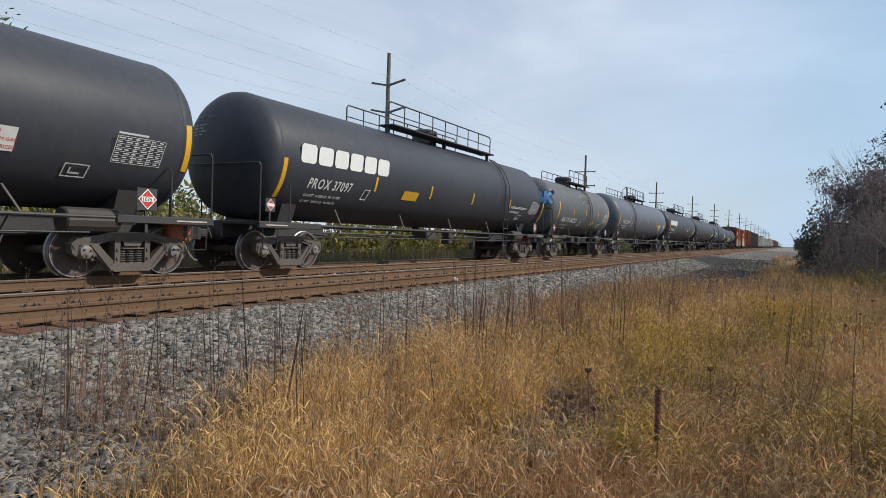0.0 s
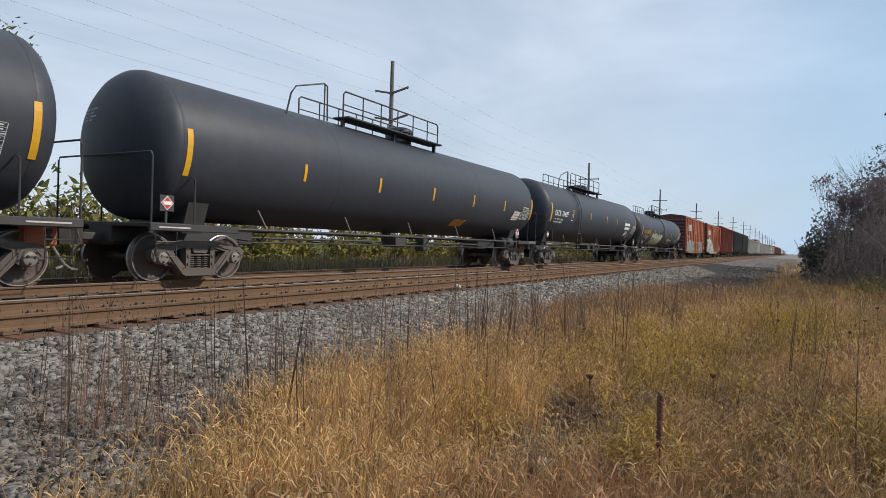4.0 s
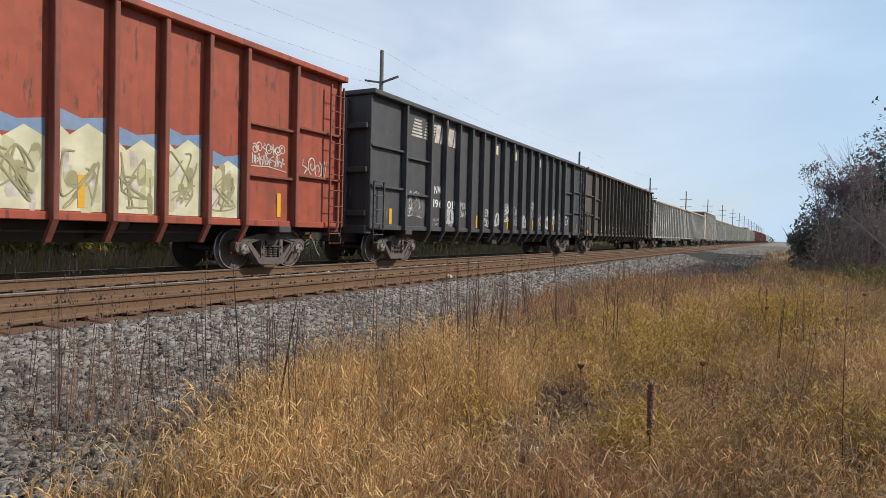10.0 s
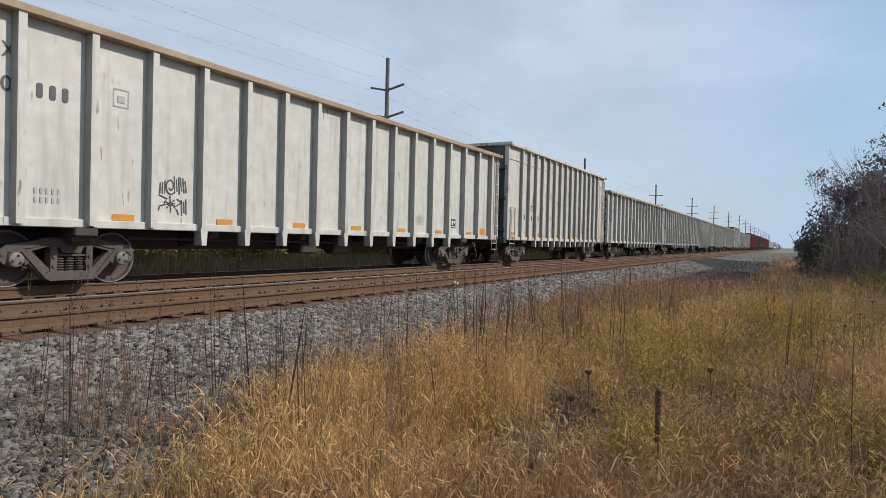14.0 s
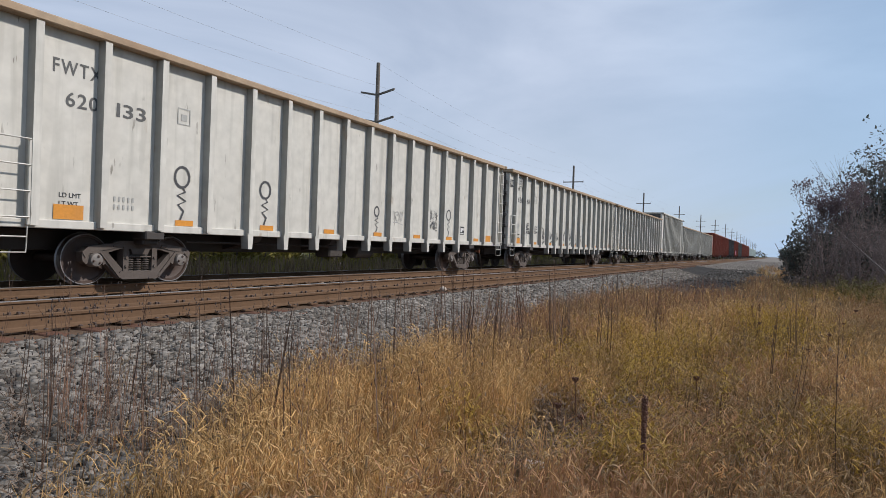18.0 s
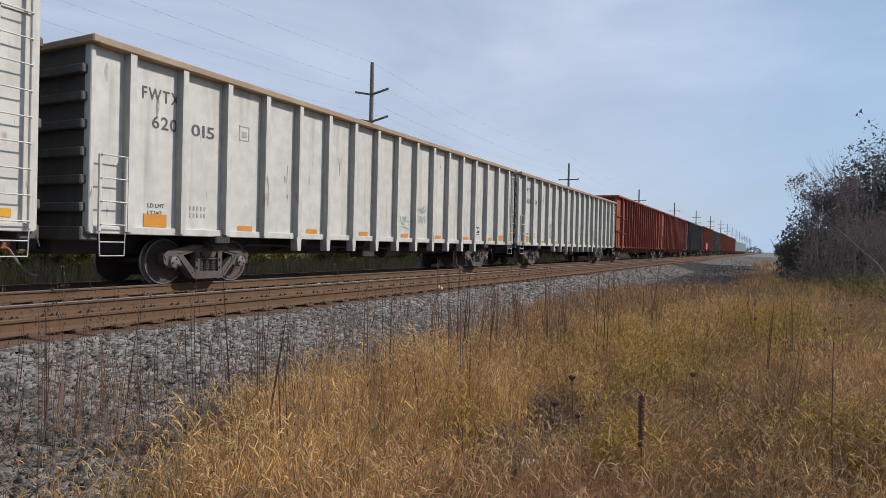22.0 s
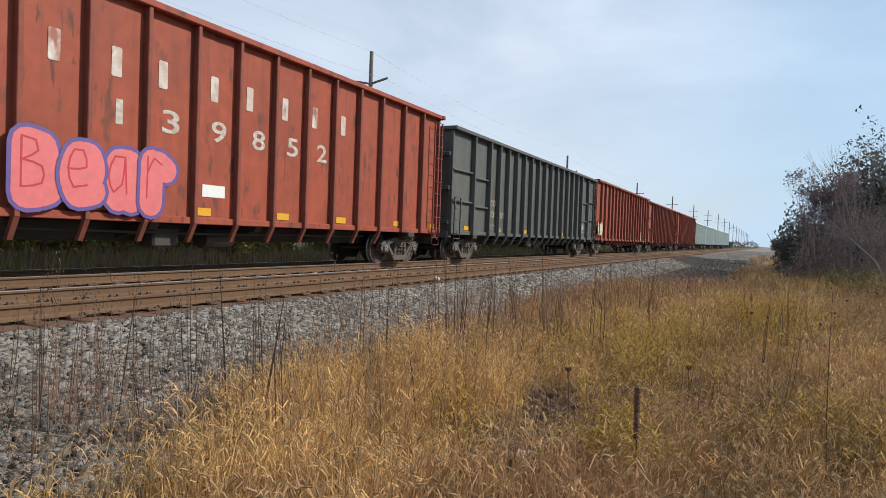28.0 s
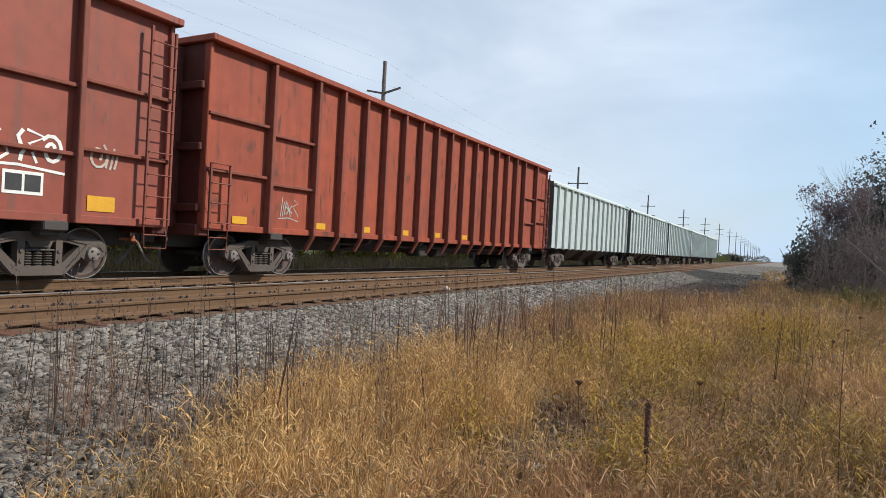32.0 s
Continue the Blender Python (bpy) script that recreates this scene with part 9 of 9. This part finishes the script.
def tree(name, x, y, high, seed, label, leaf_mat, leaves, size, trunk=0.12, depth=4, spread=0.55, bark_mat=None, stems=1, lean=(0, 0), leaf_spread=0.17, category="tree", up=0.15):
    rng = random.Random(seed)
    root = new(name)
    z = ground_z(x, y)
    root.location = (x, y, z)
    tagged(root, label, category)
    s, tips = Solid(), []
    for k in range(stems):
        off = Vector((rng.gauss(0, 0.25), rng.gauss(0, 0.25), -0.05)) if stems > 1 else Vector((0, 0, -0.05))
        way = Vector((lean[0] + rng.gauss(0, 0.2 if stems > 1 else 0.05), lean[1] + rng.gauss(0, 0.2 if stems > 1 else 0.05), 1)).normalized()
        grow(s, off, way, high * 0.36, trunk, depth, rng, tips, spread, up)
    part("trunk", s.mesh("trunk", [bark_mat or bark]), root)
    if leaves:
        v, f = leaves_at([tuple(p) for p, _ in tips], leaves, leaf_spread, size, seed)
        part("crown", fast_mesh("crown", v, f, [leaf_mat]), root)
    return root


def thicket(name, spots, label, leaf_mat, n, size, seed, density=1.0, inner=0.55):
    """A dense mass of foliage: uneven heaps of small leaves over hidden stems."""
    rng = np.random.default_rng(seed)
    pts = []
    for x, y, rx, ry, hz in spots:
        k = int(n * rx * ry * hz * density)
        a_ = rng.normal(0, 1, (k, 3))
        a_ /= np.linalg.norm(a_, axis=1, keepdims=True)
        q = rng.uniform(inner, 1.0, (k, 1)) ** 0.6 * (1 + 0.25 * rng.normal(0, 1, (k, 1)))
        p = a_ * q * [rx, ry, hz]
        p[:, 2] = np.abs(p[:, 2])
        pts.append(p + [x, y, ground_z(x, y) + 0.05])
    pts = np.concatenate(pts)
    v, f = leaves_at(pts, 4, 0.12, size, seed)
    s = Solid()
    r2 = random.Random(seed)
    for x, y, rx, ry, hz in spots:
        for _ in range(6):
            bx, by = x + r2.gauss(0, rx * 0.4), y + r2.gauss(0, ry * 0.4)
            s.tube([(bx, by, ground_z(bx, by) - 0.05), (bx + r2.gauss(0, 0.2), by + r2.gauss(0, 0.2), ground_z(bx, by) + hz * 0.5), (bx + r2.gauss(0, 0.4), by + r2.gauss(0, 0.4), ground_z(bx, by) + hz * 0.9)], [0.035, 0.025, 0.012], 5)
    root = new(name)
    tagged(root, label, "bushes")
    tagged(part("foliage", fast_mesh("foliage", v, f, [leaf_mat]), root), kind="stuff")
    tagged(part("stem", s.mesh("stem", [bark]), root), kind="stuff")
    return root


# right of the line: evergreens, a brown thicket, and trees that have lost most leaves
plum_leaf = plant_material("plum_leaf", (0.145, 0.108, 0.122), (0.2, 0.152, 0.153), (0.17, 0.125, 0.135), shine=0.35)
brush = plant_material("brush", (0.25, 0.19, 0.168), (0.18, 0.137, 0.127), (0.275, 0.203, 0.17), shine=0.3)
twig = material("twig", (0.24, 0.195, 0.185), (0.16, 0.128, 0.12), 0.9, grain=20, patch=3, amount=0.7, bump=0.3, spec=0.1)
thicket("evergreen_thicket", [(0.9, 41.0, 0.55, 1.2, 2.7), (1.5, 41.6, 0.75, 1.3, 3.3), (2.5, 43.0, 1.0, 1.4, 3.6), (3.7, 44.5, 1.1, 1.6, 5.4), (5.0, 45.5, 1.4, 1.8, 6.6), (6.6, 47, 1.8, 2.0, 6.8), (8.6, 48, 1.8, 2.0, 6.6)],
        "dark green evergreen thicket at the wood's edge", dark_leaf, 190, 0.19, 3)
thicket("brown_thicket", [(1.7, 38.5, 0.8, 1.2, 1.7), (2.9, 38.0, 1.0, 1.2, 2.1), (4.2, 38.5, 1.2, 1.4, 2.5), (5.8, 39.5, 1.5, 1.6, 2.9), (7.6, 40, 1.5, 1.6, 3.1)],
        "bare brown brush tangled below the trees", brush, 75, 0.1, 4)
thicket("dry_brush", [(0.9 + 0.62 * k, 36.6 + 0.5 * (k % 3), 0.5, 0.7, 0.75 + 0.12 * (k % 4)) for k in range(9)], "low reddish dry weeds below the thicket", brush, 260, 0.09, 14)
for x, y, h, sd in ((1.75, 39.5, 4.6, 11), (2.3, 39.8, 6.0, 15), (2.75, 40.3, 5.4, 12)):
    tree("roadside_tree", x, y, h, sd, "slender tree with sparse plum-brown autumn leaves", plum_leaf, 11, 0.1, 0.055, 4, 0.2, stems=3, bark_mat=twig, leaf_spread=0.12, up=0.3)
for k, (x, y, h, sd) in enumerate(((2.7, 36.5, 3.0, 21), (3.5, 36.0, 3.4, 22), (4.4, 37.0, 3.9, 23), (3.9, 38.5, 4.6, 24), (5.2, 38.0, 4.8, 25), (4.7, 36.5, 3.4, 26), (6.0, 37.5, 4.6, 27), (2.1, 37.2, 2.6, 28), (3.1, 37.4, 3.6, 29))):
    tree("bare_shrub", x, y, h, sd, "leafless grey-brown shrub with fine twigs", brush, 1, 0.07, 0.03, 4, 0.5, stems=5, bark_mat=twig, category="shrub")
for k, (x, y, h, sd) in enumerate(((3.75, 37.5, 7.6, 31), (4.6, 38.5, 8.2, 32))):
    tree("bare_tree", x, y, h, sd, "thin leafless tree with upright branches", brush, 0, 0.1, 0.045, 3, 0.2, stems=2, bark_mat=twig)
s = Solid()
s.tube([(4.9, 35.0, ground_z(4.9, 35.0) - 0.05), (4.4, 35.0, 0.45), (3.72, 35.0, 1.11), (2.91, 35.0, 1.92), (2.37, 35.05, 2.44), (1.81, 35.1, 2.85)], [0.04, 0.036, 0.03, 0.022, 0.013, 0.005], 7)
s.tube([(2.91, 35.0, 1.92), (2.2, 34.9, 2.12), (1.47, 34.8, 2.16), (0.95, 34.8, 2.04)], [0.018, 0.015, 0.01, 0.004], 6)
s.tube([(3.3, 35.0, 1.53), (2.57, 34.9, 1.65), (2.04, 34.8, 1.69)], [0.015, 0.01, 0.004], 6)
s.tube([(2.37, 35.05, 2.44), (2.3, 35.1, 2.8), (2.35, 35.1, 3.2)], [0.011, 0.008, 0.003], 5)
s.tube([(1.9, 34.85, 2.14), (1.65, 34.85, 2.35), (1.5, 34.85, 2.65)], [0.009, 0.006, 0.003], 5)
ob = new("leaning_limb", s.mesh("leaning_limb", [pale_bark]))
tagged(ob, "pale dead limb leaning out of the thicket", "dead branch")

olive_scrub = plant_material("olive_scrub", (0.24, 0.225, 0.06), (0.31, 0.275, 0.08), (0.23, 0.195, 0.07), shine=0.35)
far_dry = plant_material("far_dry", (0.33, 0.265, 0.16), (0.21, 0.17, 0.11), (0.26, 0.2, 0.13), shine=0.3)
# beyond the tracks: rough grass, a hedge of weeds and bushes, and a tree
def far_grass(n, x0, x1, y0, y1, seed, high, wide):
    rng = np.random.default_rng(seed)
    x, y = rng.uniform(x0, x1, n), y0 + (y1 - y0) * rng.random(n) ** 1.4
    base = np.stack([x, y, heights(x, y)], -1)
    h = high * rng.uniform(0.5, 1.2, n)
    tip = base + np.stack([rng.normal(0, 0.15, n), rng.normal(0, 0.15, n), h], -1)
    v, f, _ = ribbons(base, tip, rng.normal(0, 0.04, (n, 3)), np.full(n, wide) * rng.uniform(0.6, 1.3, n))
    kind = np.repeat(rng.choice([0, 1, 2], n, p=[0.45, 0.3, 0.25]), 3)
    ob = new("rough_grass", fast_mesh("rough_grass", v, f, [far_dry, withered, olive_scrub], kind))
    tagged(ob, "rough tan and green grass beyond the tracks", "grass", kind="stuff")


far_grass(34000, -19.5, -14.6, 2, 70, 41, 1.0, 0.04)
far_grass(6000, -22, -14.6, 70, 240, 42, 0.8, 0.09)
rng = random.Random(19)
thicket("hedge", [(-20.6 - rng.random() * 2, 2 + k * 1.5, 1.1, 1.2, rng.uniform(2.4, 3.3)) for k in range(13)], "green bushes beyond the tracks", green_leaf, 150, 0.23, 7, inner=0.2)
thicket("hedge", [(-17.6 - rng.random() * 1.2, 6 + k * 1.15, 0.75, 0.85, rng.uniform(2.5, 3.1)) for k in range(50)], "olive weeds and scrub along the far ditch", olive_scrub, 120, 0.23, 17, inner=0.15)
thicket("hedge", [(-21 - rng.random() * 2, 24 + k * 3.1, 1.2, 1.9, rng.uniform(1.6, 2.4)) for k in range(26)], "low green scrub beyond the tracks", green_leaf, 60, 0.17, 8)
thicket("hedge", [(-24 - rng.random() * 4, 95 + k * 9, 2.0, 5.4, rng.uniform(2.2, 3.2)) for k in range(30)], "far line of green scrub", green_leaf, 6, 0.6, 9)
tree("leafy_tree", -29.5, 10.2, 9.6, 51, "leafy green tree beyond the tracks", green_leaf, 34, 0.2, 0.22, 4, 0.5, leaf_spread=0.45)
tree("leafy_tree", -34.0, 1.0, 10.0, 52, "leafy green tree beyond the tracks", green_leaf, 30, 0.2, 0.22, 4, 0.5, leaf_spread=0.45)

# the last of the wood, low and far on both sides of the line
wood = plant_material("far_wood", (0.09, 0.1, 0.075), (0.13, 0.125, 0.1), (0.11, 0.11, 0.1))
rngn = np.random.default_rng(77)
pts = []
for x0, x1, y0, hz in ((-260, -12, 900, 9), (2, 60, 420, 8), (-90, -30, 620, 7), (12, 200, 130, 9), (9, 60, 58, 5)):
    k = 5200 if y0 > 100 else 3000
    x = rngn.uniform(x0, x1, k)
    y = y0 + rngn.uniform(-6, 6, k) + (x - x0) * 0.1
    top = hz * (0.65 + 0.35 * np.sin(x * 0.21) * np.cos(x * 0.083 + 1)) * rngn.uniform(0.8, 1.15, k)
    pts.append(np.stack([x, y, GROUND_Z + top * rngn.random(k) ** 0.7], -1))
v, f = leaves_at(np.concatenate(pts), 1, 0.3, 1.7, 78)
tagged(new("far_woods", fast_mesh("far_woods", v, f, [wood])), "hazy line of far woods on the horizon", "woods", kind="stuff")


# ---- the pole line ----
pole_wood = material("pole_wood", (0.2, 0.17, 0.145), (0.12, 0.1, 0.085), 0.9, grain=14, patch=2, amount=0.7, bump=0.5)
glass_grey = material("insulator", (0.1, 0.1, 0.11), (0.06, 0.06, 0.065), 0.3, bump=0)
wire_grey = material("wire_grey", (0.45, 0.46, 0.47), (0.35, 0.35, 0.36), 0.5, bump=0)
POLE_X, POLE_Y, POLE_STEP, POLE_TOP = -22.0, 32.4, 42.0, 12.0


def pole_parts(bent=True):
    z = POLE_TOP
    root = new("utility_pole")
    tagged(root, "weathered wooden utility pole with two upswept crossarms" if bent else "dark wooden utility pole with two straight crossarms", "utility pole", "poles of the power line")
    part("shaft", cached("shaft", lambda: Solid().lathe([(-3.5, 0.17), (z * 0.5, 0.145), (z - 0.02, 0.115), (z, 0.1)], 12, axis="z").mesh("shaft", [pole_wood])), root)
    for dz in (1.95, 3.62):
        rise = 0.24 if bent else 0.0
        arm = part("crossarm", cached(("arm", bent), lambda: Solid().add(
            [(sx * a_, w, zz + h_) for sx in (-1, 1) for a_, zz in ((0.1, 0.0), (1.22, rise)) for w in (-0.05, 0.05) for h_ in (-0.055, 0.055)],
            [tuple(8 * k + i for i in q) for k in (0, 1) for q in ((0, 1, 3, 2), (4, 6, 7, 5), (0, 4, 5, 1), (2, 3, 7, 6), (0, 2, 6, 4), (1, 5, 7, 3))]).mesh("arm", [pole_wood])), root, at=(0, 0, z - dz))
        for x in (-1.18, 1.18) if not bent else ():
            part("insulator", cached("insulator", lambda: Solid().lathe([(0.3, 0.02), (0.22, 0.05), (0.2, 0.02), (0.12, 0.055), (0.1, 0.02), (0.02, 0.055), (0, 0.02)], 8, axis="z").mesh("insulator", [glass_grey])), arm, at=(x, 0, -0.12))
    return root


first = pole_parts()
first.location = (POLE_X, POLE_Y, 0)
PLACES = [(POLE_X - 0.5 * k, POLE_Y + POLE_STEP * k) for k in (-2, -1)] + [(POLE_X, POLE_Y)]
straight = pole_parts(False)
for k in range(1, 17):
    # the line draws slowly nearer to the track, on slightly rising land
    x, y = POLE_X + 0.6 * min(k, 6) - 0.45, POLE_Y + POLE_STEP * k
    PLACES.append((x, y))
    up = -0.95 + 0.55 * min(k - 1, 5)
    if k == 1:
        straight.matrix_world = pose(x, y, up)
    else:
        copy_thing(straight, pose(x, y, up))
for x, y in PLACES[:2]:
    copy_thing(first, pose(x, y, 0))
for x, z in ((-1.18, POLE_TOP - 1.82), (1.18, POLE_TOP - 1.82), (-1.18, POLE_TOP - 3.5), (1.18, POLE_TOP - 3.5), (0, POLE_TOP)):
    s = Solid()
    line = []
    for (xa, ya), (xb, yb) in zip(PLACES[:13], PLACES[1:14]):
        for j in range(8):
            t = j / 8
            line.append((xa + (xb - xa) * t + x, ya + (yb - ya) * t, z - 3.2 * t * (1 - t)))
    s.tube(line, 0.0045, 4)
    tagged(new("overhead_wire", s.mesh("wire", [wire_grey])), "thin sagging overhead wire between the poles", "wire", "wires of the power line")


def motions():
    """The train runs at one speed; its wheels roll."""
    for car, middle in TRAIN:
        walk(car, [(t, pose(TRACK, middle - SPEED * t, 0)) for t in (0, 8, 16, 24, 32)])
    spin = math.degrees(SPEED / 0.457) / FPS
    for d in WHEELS:
        wheels = [o for o in scene.objects if o.name.startswith("wheelset") and abs(o.location.y - d) < 0.01]
        lead = wheels[0]
        walk(lead, [(k / FPS, pose(0, d, 0.457, k * spin % 360, 0, 0)) for k in range(32 * FPS + 1)])
        keys = lead.animation_data
        for w in wheels[1:]:
            w.rotation_mode = "QUATERNION"
            w.animation_data_create()
            w.animation_data.action = keys.action
            w.animation_data.action_slot = keys.action_slot


motions()
